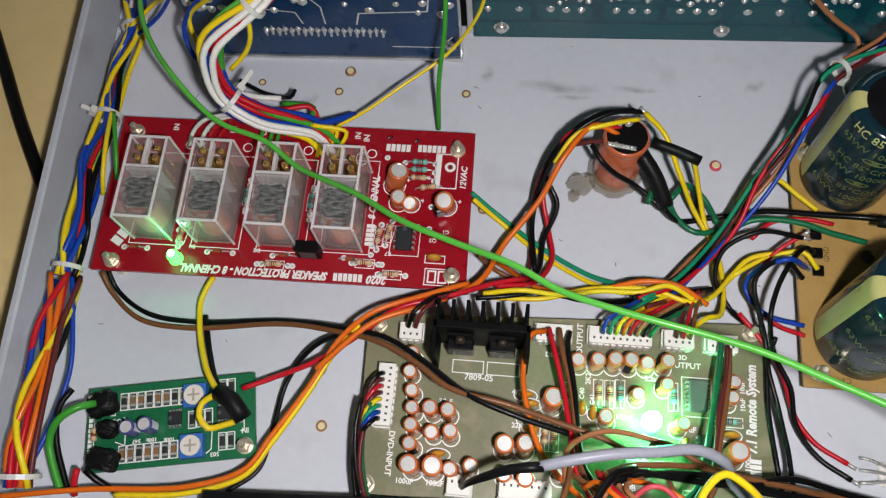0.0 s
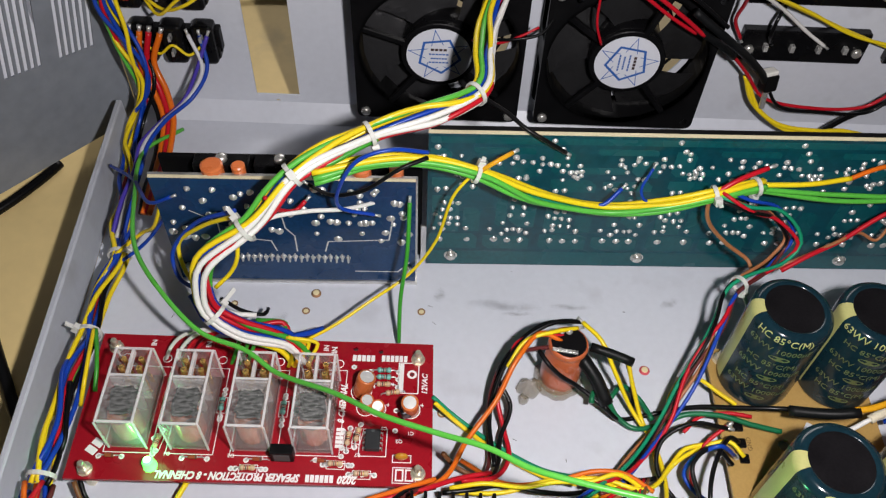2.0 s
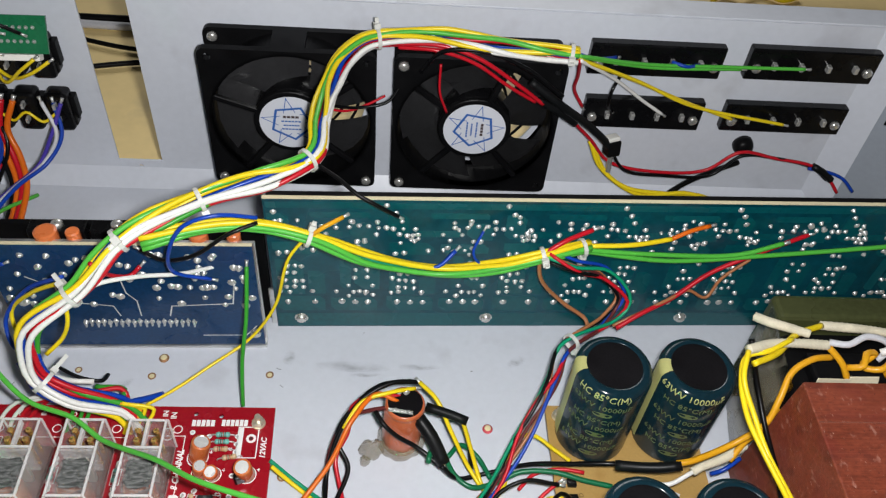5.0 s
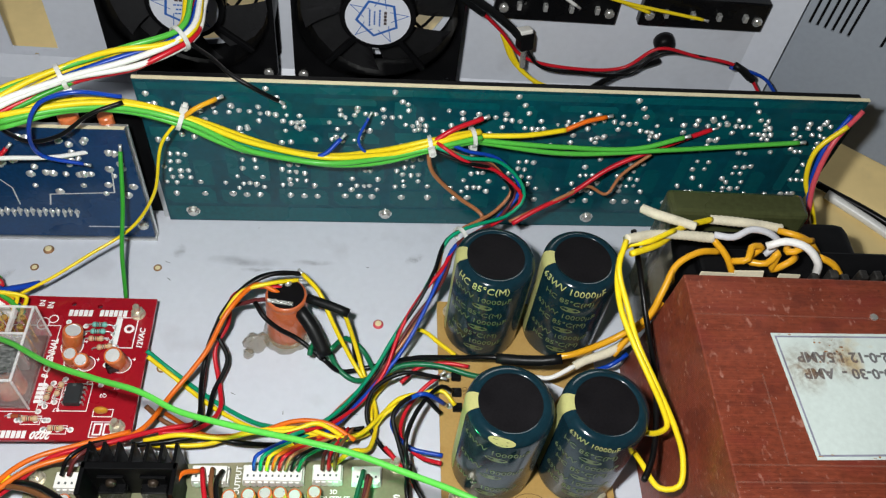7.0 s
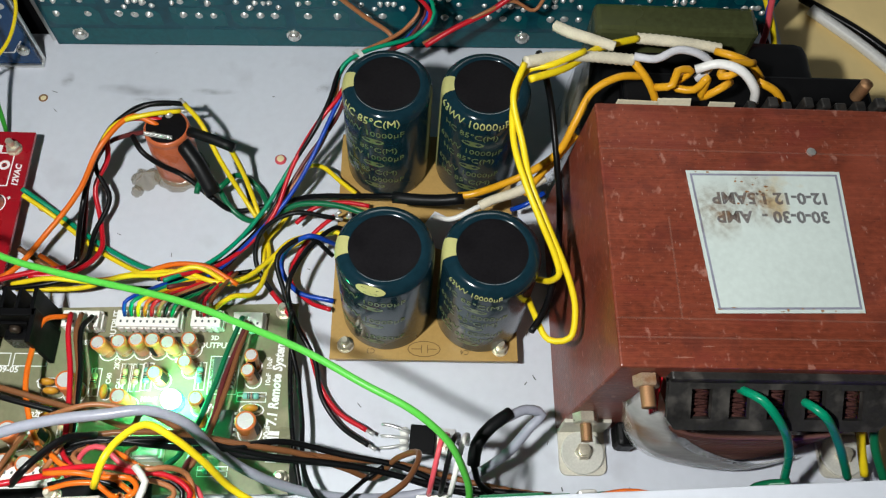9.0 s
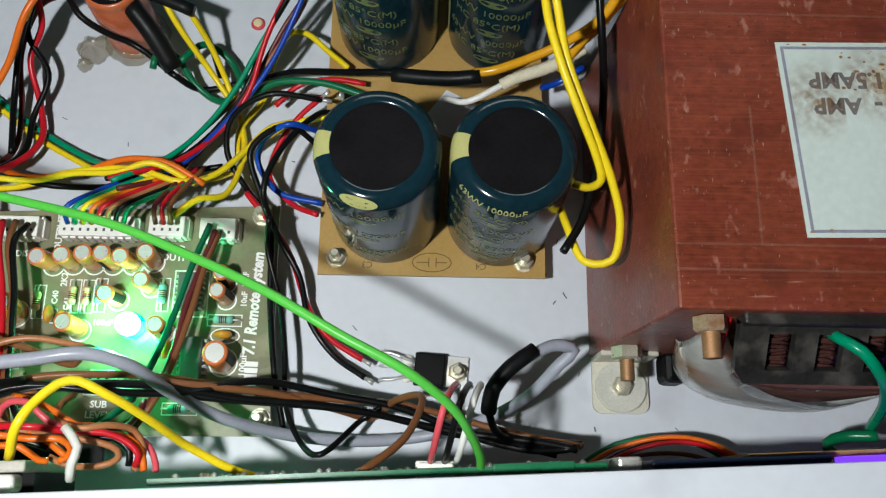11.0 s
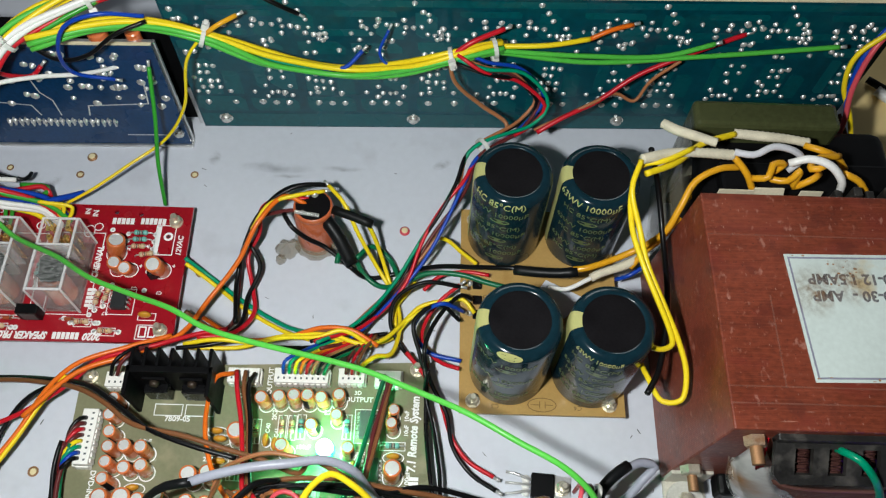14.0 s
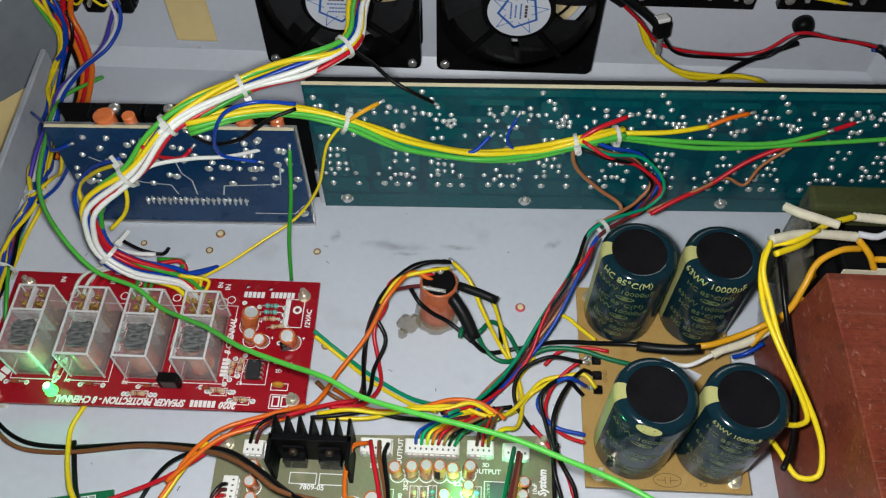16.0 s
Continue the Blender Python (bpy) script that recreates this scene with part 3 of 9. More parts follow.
def wing(name, x, y, dx, dy, louvre0, length, z0, label, foot=-12):
    """A tall side sheet that stands splayed outwards from the rear corner, with groups of upright louvre slots."""
    low = lambda u: z0 + 0.12 * u
    tall = 37 if dx > 0 else 47
    bm = plate([(0, foot), (length, foot), (length, low(length)), (0, low(0))], -0.6, 0.6)
    plate([(0, low(0) + tall), (length, low(length) + tall), (length, 150), (0, 150)], -0.6, 0.6, bm=bm)
    step, gap, lean = (40, 4.4, 0) if dx > 0 else (31, 3.7, 10)
    cuts = [louvre0 + g * step + k * gap for g in range(4) for k in range(6)]
    start = 0
    for u in cuts + [length]:
        end = min(u, length)
        if end > start:
            plate([(start, low(start)), (end, low(end)), (end - (lean if end < length else 0), low(end) + tall), (start - (lean if start else 0), low(start) + tall)], -0.6, 0.6, bm=bm)
        start = u + (1.5 if dx > 0 else 2.2)
    # the west sheet takes the copy with the deeper shade in its colour
    ob = part(name, bm, sheet_half_shade if dx > 0 else sheet_full_shade)
    ob.matrix_world = Matrix(((dx, 0, -dy, x * MM), (dy, 0, dx, y * MM), (0, 1, 0, 0), (0, 0, 0, 1)))
    # added sheets behind the slots: black stands for shade, pale for lit blades
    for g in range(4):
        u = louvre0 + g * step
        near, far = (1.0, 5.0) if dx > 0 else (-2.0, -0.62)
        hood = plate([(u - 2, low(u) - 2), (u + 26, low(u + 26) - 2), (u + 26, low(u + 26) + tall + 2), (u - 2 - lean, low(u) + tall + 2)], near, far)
        part("louvre_hood", hood, black_pl if dx > 0 else label_fan, ob, "added sheet behind the louvre slots, black for shade or pale for light")
    return tagged(ob, label, "side panel", kind="structure")


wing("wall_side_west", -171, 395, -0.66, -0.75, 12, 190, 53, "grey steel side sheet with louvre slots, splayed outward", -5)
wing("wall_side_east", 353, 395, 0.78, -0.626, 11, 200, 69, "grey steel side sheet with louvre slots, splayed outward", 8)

bm = plate([(336, 395.9), (352.5, 383), (354, 395.9)], 0.1, 131)
tagged(part("trim_corner_fold", bm, sheet), "upright fold in the corner of the rear panel", "chassis wall", kind="structure")

# front: inner panel with a wide top flange, a little out of square
FRONT = pose(0, 0.0016, 0, 0, 0, 2.87)
bm = box(-160, 358, 38, 39.2, 0, 74, 0.3)
box(-160, 358, 8, 49.5, 74, 75.4, 0.5, bm=bm)
box(-160, 358, 48.4, 49.5, 66, 74, bm=bm)
front_wall = part("wall_south", bm, sheet)
front_wall.matrix_world = FRONT
tagged(front_wall, "pale painted steel front sub-panel with a folded top flange", "chassis wall", kind="structure")

# cover sheet that lies on the table behind the amplifier
lid = part("chassis_cover", box(-60, 640, 0, 360, 0, 1.2, 0.4), sheet)
lid.matrix_world = pose(0.0, 0.694, -0.0138, 0, 0, 1.5)
tagged(lid, "removed grey steel top cover lying on the table", "cover")

# ---- fasteners ----
SCREW = lathe([(0, 2.6), (1.7, 2.6), (2.7, 1.7), (2.9, 0), (0, 0)], 16)
SCREW = mesh_of("screw_head", SCREW, steel, True)
bm = lathe([(3.3, 0), (3.3, 0.6), (0, 0.6)], 16)
lathe([(3.0, 0.6), (3.0, 2.6), (2.4, 3.1), (1.5, 3.1)], 6, bm)
lathe([(1.5, 2.4), (1.5, 6.6), (1.1, 7.2), (0, 7.2)], 12, bm)
SCREW_DARK = mesh_of("screw_head", lathe([(0, 2.2), (1.4, 2.2), (2.0, 1.4), (2.1, 0), (0, 0)], 14), dark_screw, True)
NUT = mesh_of("hex_nut_stud", bm, yellow_zinc)
bm = lathe([(2.6, 0), (2.6, 1), (2.4, 1)], 6)
STAND = {}


def stud(parent, x, y, z, h):
    """A board fixing: a nut and stud on the board, over a spacer that stands on the floor."""
    o = part("nut", NUT, yellow_zinc, parent, "plated nut on a threaded stud")
    o.location = (x * MM, y * MM, z * MM)
    if h not in STAND:
        STAND[h] = mesh_of("spacer", lathe([(2.6, 0), (2.6, h), (0, h)], 6), yellow_zinc)
    s = part("spacer", STAND[h], yellow_zinc, parent)
    s.location = (x * MM, y * MM, 0)


# ---- small electronic parts ----
def cap_meshes(r, h):
    body = mesh_of("sleeve", lathe([(r * 0.96, 0), (r, 0.4), (r, h - 0.7), (r * 0.96, h - 0.15), (r * 0.77, h)], 18), sleeve_orange, True)
    top = lathe([(r * 0.76, h - 0.02), (r * 0.72, h - 0.14), (0, h - 0.14)], 16)
    for a in (0.4, 1.97):
        m = Matrix.Rotation(a, 4, "Z") @ Matrix.Translation((0, 0, (h - 0.1) * MM)) @ Matrix.Diagonal((r * 1.3 * MM, 0.16 * MM, 0.1 * MM, 1))
        bmesh.ops.create_cube(top, size=1, matrix=m)
    top = mesh_of("can_top", top, cap_top)
    return body, top


CAPS = {}


def electrolytic(x, y, z, r=2.9, h=11.0, tilt=(0, 0), rz=0, group="electrolytic capacitors on the control board", label="", sleeve=None, parent=None):
    key = (r, h, sleeve.name if sleeve else "")
    if key not in CAPS:
        b, t = cap_meshes(r, h)
        if sleeve:
            b.materials.clear()
            b.materials.append(sleeve)
        s = bmesh.new()
        n = 5
        a0 = 0.25
        lo = [[s.verts.new(((r + 0.06) * MM * math.cos(a0 * (k - n / 2) / n * 4), (r + 0.06) * MM * math.sin(a0 * (k - n / 2) / n * 4), zz * MM)) for k in range(n + 1)] for zz in (1.0, h - 1.0)]
        for k in range(n):
            s.faces.new((lo[0][k], lo[0][k + 1], lo[1][k + 1], lo[1][k]))
        CAPS[key] = (b, t, mesh_of("stripe", s, cap_black if not sleeve else label_fan))
    b, t, s = CAPS[key]
    root = thing("electrolytic_capacitor", label or "small orange-sleeved electrolytic capacitor with a bare metal top", "capacitor", x, y, z, rz, group, rx=tilt[0], ry=tilt[1])
    part("sleeve", b, None, root)
    part("can_top", t, None, root, "scored bare aluminium top")
    part("stripe", s, None, root, "dark polarity stripe")
    return root


RES = {}


def resistor(x, y, z, rz=0, teal=False, length=6.4, r=1.15, pads=True, group="resistors"):
    key = (teal, length)
    if key not in RES:
        L = length / 2
        m = Matrix.Rotation(math.pi / 2, 4, "Y")
        body = mesh_of("body", lathe([(0, -L), (r * 0.8, -L), (r * 1.12, -L + 0.7), (r * 1.12, -L + 1.4), (r * 0.92, -L + 2), (r * 0.92, L - 2), (r * 1.12, L - 1.4), (r * 1.12, L - 0.7), (r * 0.8, L), (0, L)], 12, m=m), res_teal if teal else res_tan, True)
        bands = []
        for k, bmat in enumerate((band_a, band_b, band_a, brass)):
            u = -L + 1.9 + k * (length - 4.0) / 3
            bands.append(mesh_of("band", lathe([(r * 0.96, u - 0.22), (r * 1.0, u - 0.2), (r * 1.0, u + 0.2), (r * 0.96, u + 0.22)], 12, m=m), band_b if (teal and k != 2) else bmat, True))
        line = [Vector(p) for p in ((-L - 2.4, 0, -r - 0.4), (-L - 2.2, 0, -0.4), (-L - 1.2, 0, 0), (L + 1.2, 0, 0), (L + 2.2, 0, -0.4), (L + 2.4, 0, -r - 0.4))]
        lead = mesh_of("lead", tube(line, 0.32, 6), solder, True)
        RES[key] = (body, bands, lead)
    body, bands, lead = RES[key]
    root = thing("resistor", "teal resistor with dark bands" if teal else "tan carbon resistor with coloured bands", "resistor", x, y, z + r + 0.5, rz, group)
    part("body", body, None, root)
    for b in bands:
        part("band", b, None, root)
    part("lead", lead, None, root, "tinned wire leads")
    return root


def disc_cap(x, y, z, rz=0, group="amber disc capacitors"):
    if "disc" not in CAPS:
        m = Matrix.Translation((0, 0, 3.1 * MM)) @ Matrix.Rotation(math.pi / 2, 4, "X") @ Matrix.Diagonal((1.25, 1, 1, 1))
        CAPS["disc"] = mesh_of("bead", lathe([(0, -1.4), (1.3, -1.2), (2.2, -0.6), (2.4, 0), (2.2, 0.6), (1.3, 1.2), (0, 1.4)], 14, m=m), disc_amber, True)
    ob = part("disc_capacitor", CAPS["disc"], None)
    ob.matrix_world = pose(x * MM, y * MM, z * MM, 0, 0, rz)
    return tagged(ob, "dipped amber disc capacitor standing on the board", "capacitor", group)


def chip(x, y, z, w, l, pins, rz=0, material=None, label="black dual-in-line chip with tinned legs", h=3.3, soic=False):
    """A dual-in-line package, notched, w across and l long, with a leg for each pin."""
    root = thing("chip", label, "integrated circuit", x, y, z, rz)
    z0 = 0.3 if soic else 1.0
    bm = box(-w / 2, w / 2, -l / 2, l / 2, z0, z0 + h, 0.35, 1)
    part("package", bm, material or ic_mat, root)
    part("notch", lathe([(0.8, z0 + h + 0.03), (0, z0 + h + 0.03)], 10), ic_grey, root, "pin-one notch").location = (0, (l / 2 - 1.0) * MM, 0)
    for sx in (-1, 1):
        for k in range(pins):
            yy = (k - (pins - 1) / 2) * l / pins
            bm = box(sx * w / 2 - 0.2 + (0.2 if sx > 0 else -0.9) * 1, sx * w / 2 + (1.1 if sx > 0 else 0.2), yy - 0.4, yy + 0.4, z0 + h * 0.35, z0 + h * 0.5)
            box(*(sorted((sx * (w / 2 + 0.7), sx * (w / 2 + 1.1)))), yy - 0.3, yy + 0.3, 0, z0 + h * 0.5, bm=bm)
            part("leg", bm, solder, root)
    return root


def connector(x, y, z, n, rz=0, pitch=2.5, label="white nylon board connector", depth=6.6, h=5.8):
    """A latching header shell with its plug: a housing, wire mouths and a latch rail."""
    w = n * pitch + 2.4
    root = thing("connector", label, "connector", x, y, z, rz)
    bm = box(-w / 2, w / 2, -depth / 2, depth / 2, 0, 1.4, 0.25, 1)
    box(-w / 2, w / 2, depth / 2 - 0.9, depth / 2, 1.3, h, 0.2, 1, bm=bm)
    box(-w / 2, -w / 2 + 0.8, -depth / 2, depth / 2, 1.3, h * 0.7, 0.2, 1, bm=bm)
    box(w / 2 - 0.8, w / 2, -depth / 2, depth / 2, 1.3, h * 0.7, 0.2, 1, bm=bm)
    part("shell", bm, white_pl, root)
    bm = box(-w / 2 + 0.5, w / 2 - 0.5, -depth / 2 - 0.6, depth / 2 - 0.5, 1.5, h + 1.9, 0.4, 2)
    for k in range(n):
        u = (k - (n - 1) / 2) * pitch
        box(u - pitch * 0.36, u + pitch * 0.36, -depth / 2 - 1.2, -depth / 2 - 0.5, 2.4, h + 0.6, 0.1, 1, bm=bm)
    part("plug", bm, white_pl, root)
    for k in range(n):
        u = (k - (n - 1) / 2) * pitch
        part("contact", box(u - 0.4, u + 0.4, -depth / 2 + 0.9, -depth / 2 + 1.9, h + 1.86, h + 1.94), ic_grey, root, "dark contact mouth")
    return root


def outline(parent, pts, z, w=0.35, closed=True, material=None):
    """A printed line on a board, as a thin raised ribbon."""
    bm = bmesh.new()
    q = [Vector((*p, 0)) for p in pts]
    n = len(q)
    sides = []
    for k, p in enumerate(q):
        d1 = (p - q[k - 1]).normalized() if closed or k else (q[1] - p).normalized()
        d2 = (q[(k + 1) % n] - p).normalized() if closed or k < n - 1 else d1
        s = Vector((-d1.y - d2.y, d1.x + d2.x, 0)).normalized()
        s *= w / 2 / max(abs(s.dot(Vector((-d1.y, d1.x, 0)))), 0.4)
        sides.append([bm.verts.new((p + s * e + Vector((0, 0, z))) * MM) for e in (-1, 1)])
    for k in range(n if closed else n - 1):
        u, v = sides[k], sides[(k + 1) % n]
        bm.faces.new((u[0], v[0], v[1], u[1]))
    me = mesh_of("print_line", bm, material or ink)
    for p in me.polygons:
        if p.normal.z < 0:
            p.flip()
    return part("print_line", me, None, parent)


def pads(parent, pts, z, r=1.0, material=None, sx=1.0):
    """Printed white rings and pads round the legs of parts."""
    bm = bmesh.new()
    for x, y in pts:
        vs = [bm.verts.new((px * MM, py * MM, z * MM)) for px, py in ring(x, y, r, 10, sx)]
        bm.faces.new(vs)
    ob = part("pad", bm, material or ink, parent)
    ob["kind"] = "stuff"
    return ob




def joints(parent, pts, material=None, name="solder_joints"):
    """Many solder cones on the back of an upright board; pts are (x, z, radius) in its own plane."""
    bm = bmesh.new()
    rnd = random.Random(5)
    for x, z, r in pts:
        m = Matrix.Translation((x * MM, 0, z * MM)) @ Matrix.Rotation(math.pi / 2, 4, "X") @ Matrix.Rotation(rnd.uniform(-0.25, 0.25), 4, "X") @ Matrix.Rotation(rnd.uniform(-0.25, 0.25), 4, "Y")
        r *= rnd.uniform(1.6, 1.95)
        h = rnd.uniform(1.3, 2.1)
        lathe([(r, -0.2), (r * 0.97, 0.35), (r * 0.78, 0.8), (r * 0.5, h - 0.3), (r * 0.3, h), (0, h + 0.1)], 8, bm, m)
    ob = part(name, bm, material or solder, parent, "", True)
    ob["kind"] = "stuff"
    return ob

# ---- cooling fans ----
fan_blade = mat("grey_fan_blade", (0.045, 0.045, 0.048), 0.38, var=0.15, scale=100, coat=0.3)


def cooling_fan():
    root = thing("cooling_fan", "black 92 mm plastic cooling fan with a round white label", "fan", group="rear cooling fans")
    corner = []
    for cx, cy, a0 in ((42, 42, 0), (-42, 42, 90), (-42, -42, 180), (42, -42, 270)):
        corner += [(cx + 4 * math.cos(radians(a0 + k * 22.5)), cy + 4 * math.sin(radians(a0 + k * 22.5))) for k in range(5)]
    holes = [ring(0, 0, 43.2, 48), *[ring(sx * 41, sy * 41, 2.1, 10) for sx in (-1, 1) for sy in (-1, 1)]]
    bm = plate(corner, 19.5, 23.5, holes)
    plate(corner, 0.2, 4, holes, bm=bm)
    lathe([(43.2, 0.2), (43.2, 23.5), (44.6, 23.5), (44.6, 0.2), (43.2, 0.2)], 48, bm)
    for sx in (-1, 1):
        box(sx * 45 - 1, sx * 45 + 1, -9, 9, 4, 19.5, bm=bm)
        box(-9, 9, sx * 45 - 1, sx * 45 + 1, 4, 19.5, bm=bm)
    part("frame", bm, black_pl, root)
    part("hub", lathe([(0, 20.5), (19.5, 20.5), (20.5, 19.5), (20.5, 4), (0, 4)], 32), black_gloss, root, "", True)
    for k in range(5):
        bm = bmesh.new()
        rows = []
        for i in range(7):
            rr = 20 + i * 3.7
            rows.append([])
            for j in range(6):
                w = 2 * math.pi * k / 5 + 0.5 + (j / 5 - 0.5) * 1.2 + 0.2 * i / 6
                zz = 6 + 10 * j / 5 + 1.2 * math.sin(j / 5 * math.pi)
                rows[-1].append(bm.verts.new((rr * math.cos(w) * MM, rr * math.sin(w) * MM, zz * MM)))
        for a, b in zip(rows, rows[1:]):
            for j in range(5):
                bm.faces.new((a[j], a[j + 1], b[j + 1], b[j]))
        bmesh.ops.solidify(bm, geom=bm.faces, thickness=0.0011)
        part("blade", bm, fan_blade, root, "", True)
    for ang in (38, 160, 232, 320):
        bm = box(18, 44, -1.6, 1.6, 20.6, 23.4, 0.4, 1)
        bmesh.ops.rotate(bm, verts=bm.verts, cent=(0, 0, 0), matrix=Matrix.Rotation(radians(ang), 3, "Z"))
        part("strut", bm, black_pl, root)
    part("motor_cover", lathe([(20.5, 20.6), (20.5, 23.0), (20.0, 23.4), (0, 23.4)], 36), black_pl, root)
    lab = part("label_disc", lathe([(17.6, 23.42), (17.6, 23.6), (0, 23.6)], 36), label_fan, root, "round white label with a blue star")
    for a0, r, w, leap in ((8, 16.6, 0.55, 144), (44, 11.6, 1.3, 72)):
        outline(lab, [(r * math.cos(radians(90 + a0 + k * leap)), r * math.sin(radians(90 + a0 + k * leap))) for k in range(5)], 23.64 + 0.02 * w, w, True, label_blue)
    part("label_middle", lathe([(7.6, 23.67), (0, 23.67)], 24), label_fan, lab, "white middle of the label")
    for k, (w, yy) in enumerate(((9, 4.0), (11, 1.0), (9, -1.8), (11, -4.4))):
        bars(6 if k else 4, w, 1.5 if k == 0 else 0.9, label_blue if k else band_b, flat(0, yy, 23.7), lab)
    for r in (12, 20, 28, 36):
        part("guard_ring", tube([Vector((r * math.cos(k * math.pi / 18), r * math.sin(k * math.pi / 18), -4.2)) for k in range(37)], 0.9, 6), black_pl, root, "wire ring of the finger guard", True)
    for a in (45, 135):
        c, d = 42 * math.cos(radians(a)), 42 * math.sin(radians(a))
        part("guard_bar", tube([Vector((-c, -d, -3)), Vector((0, 0, -3)), Vector((c, d, -3))], 1.0, 6), black_pl, root, "bar of the finger guard", True)
    for sx, sy in ((-1, 1), (1, 1), (-1, -1), (1, -1)):
        o = part("screw", SCREW, steel, root, "plated machine screw")
        o.location = (sx * 41 * MM, sy * 41 * MM, 4 * MM if sy > 0 else 23.5 * MM)
    return root


fan = cooling_fan()
fan.matrix_world = pose(FAN_X[0] * MM, 0.3946, FAN_Z * MM, 90, 0, 0)
copy_thing(fan, pose(FAN_X[1] * MM, 0.3946, FAN_Z * MM, 90, 0, 0) @ Matrix.Rotation(radians(-90), 4, "Z"))

# ---- big reservoir capacitors on their tan board ----
earlier = set(scene.objects)
capb = thing("capacitor_board", "tan phenolic reservoir board on brass studs", "circuit board", 0, 0, 0)
part("laminate", plate(rect(149, 223, 123.5, 228), 8.4, 10, [ring(177, 178, 3, 8)]), pcb_tan, capb)
for x, y in ((155, 129), (216, 128.5), (155, 222), (216, 222)):
    stud(capb, x, y, 10, 8.4)
part("laminate_window", plate([(180, 176), (198, 170), (208, 181), (190, 190)], 10.05, 10.1), sheet, capb, "bare patch of board between the cans")
outline(capb, ring(186, 128, 3.2, 14, 2.0), 10.06, 0.3, True, ink_dark)
outline(capb, [(181, 128), (185, 128)], 10.06, 0.3, False, ink_dark)
outline(capb, [(185, 126.4), (185, 129.6)], 10.06, 0.3, False, ink_dark)
outline(capb, [(187.4, 126.4), (187.4, 129.6)], 10.06, 0.3, False, ink_dark)
outline(capb, [(187.4, 128), (191, 128)], 10.06, 0.3, False, ink_dark)
for tx, x, y in (("C3", 165, 127), ("C4", 202, 127), ("GND", 161, 178)):
    words(tx, 3, ink_dark, flat(x, y, 10.06, 180 if tx != "GND" else 90), capb)
for y in (186, 178, 170.5):
    o = part("terminal_tab", box(-2.2, 2.2, -2.2, 2.2, 0, 1.6, 0.4, 1), black_gloss, capb, "square black solder terminal")
    o.location = (157 * MM, y * MM, 10 * MM)
    part("solder_blob", lathe([(1.6, 0), (1.3, 0.8), (0.6, 1.5), (0, 1.6)], 8), solder, capb, "", True).location = (153.5 * MM, (y + 1) * MM, 10 * MM)
CR, CH = 17.4, 57.0


def big_capacitor(x, y, rz, first, small=4.9, group="four reservoir capacitors"):
    root = thing("reservoir_capacitor", "large navy-sleeved snap-in capacitor, yellow print, black top disc", "capacitor", x, y, 10.1, rz, group)
    part("sleeve", lathe([(CR - 0.8, 0), (CR - 0.1, 0.8), (CR, 2), (CR, CH - 4), (CR - 0.3, CH - 2.47), (CR - 1.17, CH - 1.17), (CR - 2.47, CH - 0.3), (CR - 3.6, CH), (12.6, CH), (12.4, CH - 0.4)], 56), sleeve_navy, root, "", True)
    part("vent_disc", lathe([(12.5, CH - 0.35), (6, CH - 0.3), (0, CH - 0.3)], 40), cap_black, root, "black rubber vent disc")
    bm = bmesh.new()
    prof = [(CR + 0.06, 3), (CR + 0.06, CH - 4), (CR - 0.24, CH - 2.42), (CR - 1.1, CH - 1.1), (CR - 2.42, CH - 0.23), (CR - 3.6, CH + 0.06), (12.7, CH + 0.06)]
    cols = [[bm.verts.new((r * MM * math.cos(w), r * MM * math.sin(w), z * MM)) for r, z in prof] for w in [radians(180 - 14 + 28 * k / 6) for k in range(7)]]
    for a, b in zip(cols, cols[1:]):
        for k in range(len(prof) - 1):
            bm.faces.new((a[k], a[k + 1], b[k + 1], b[k]))
    part("stripe", bm, cap_yellow, root, "pale yellow polarity stripe", True)
    z = CH - 2.6
    rows = (first, "63WV 10000µF") if first != "63WV 10000µF" else (first, "HC 85°C(M)")
    large = 4.5
    if not first:
        # an oval mark bent over the rounded shoulder
        bm = bmesh.new()
        rim = []
        for k in range(25):
            u, v = (5.6 * math.cos(k * math.pi / 12), 1.9 * math.sin(k * math.pi / 12)) if k < 24 else (0, 0)
            w, over = radians(-104) + u / CR, min(max((2.6 + v) / 4, 0.0), 1.4)
            rr, h = CR + 0.1 - 4 * (1 - math.cos(over)), CH - 4 + 4.1 * math.sin(over)
            rim.append(bm.verts.new((rr * MM * math.cos(w), rr * MM * math.sin(w), h * MM)))
        for k in range(24):
            bm.faces.new((rim[k], rim[(k + 1) % 24], rim[24]))
        part("print_oval", bm, cap_yellow, root, "oval yellow mark on the shoulder", True)
    for row in range(4):
        for col, txt in enumerate(rows):
            zz = z - row * 16.4 - col * 5.9 - (1.8 if row + col else 0.6)
            if zz > 4 and txt:
                o = words(txt, small if row + col == 0 else large, cap_yellow if row + col == 0 else cap_print_shaded, pose(0, 0, 0, 0, 0, -20), root, bend=(CR + 0.13, zz, CH - 4))
        zz = z - row * 16.4 - 12.6
        if zz > 4:
            bm = bmesh.new()
            vs = []
            for k in range(18):
                u, v = 4.6 * math.cos(k * math.pi / 9), 1.7 * math.sin(k * math.pi / 9)
                w = radians(-90 - 14) + u / CR
                vs.append(bm.verts.new(((CR + 0.07) * MM * math.cos(w), (CR + 0.07) * MM * math.sin(w), (zz + v) * MM)))
            cv = bm.verts.new(((CR + 0.07) * MM * math.cos(radians(-104)), (CR + 0.07) * MM * math.sin(radians(-104)), zz * MM))
            for k in range(18):
                bm.faces.new((vs[k], vs[(k + 1) % 18], cv))
            part("print_oval", bm, cap_print_shaded, root, "oval printed mark", True)
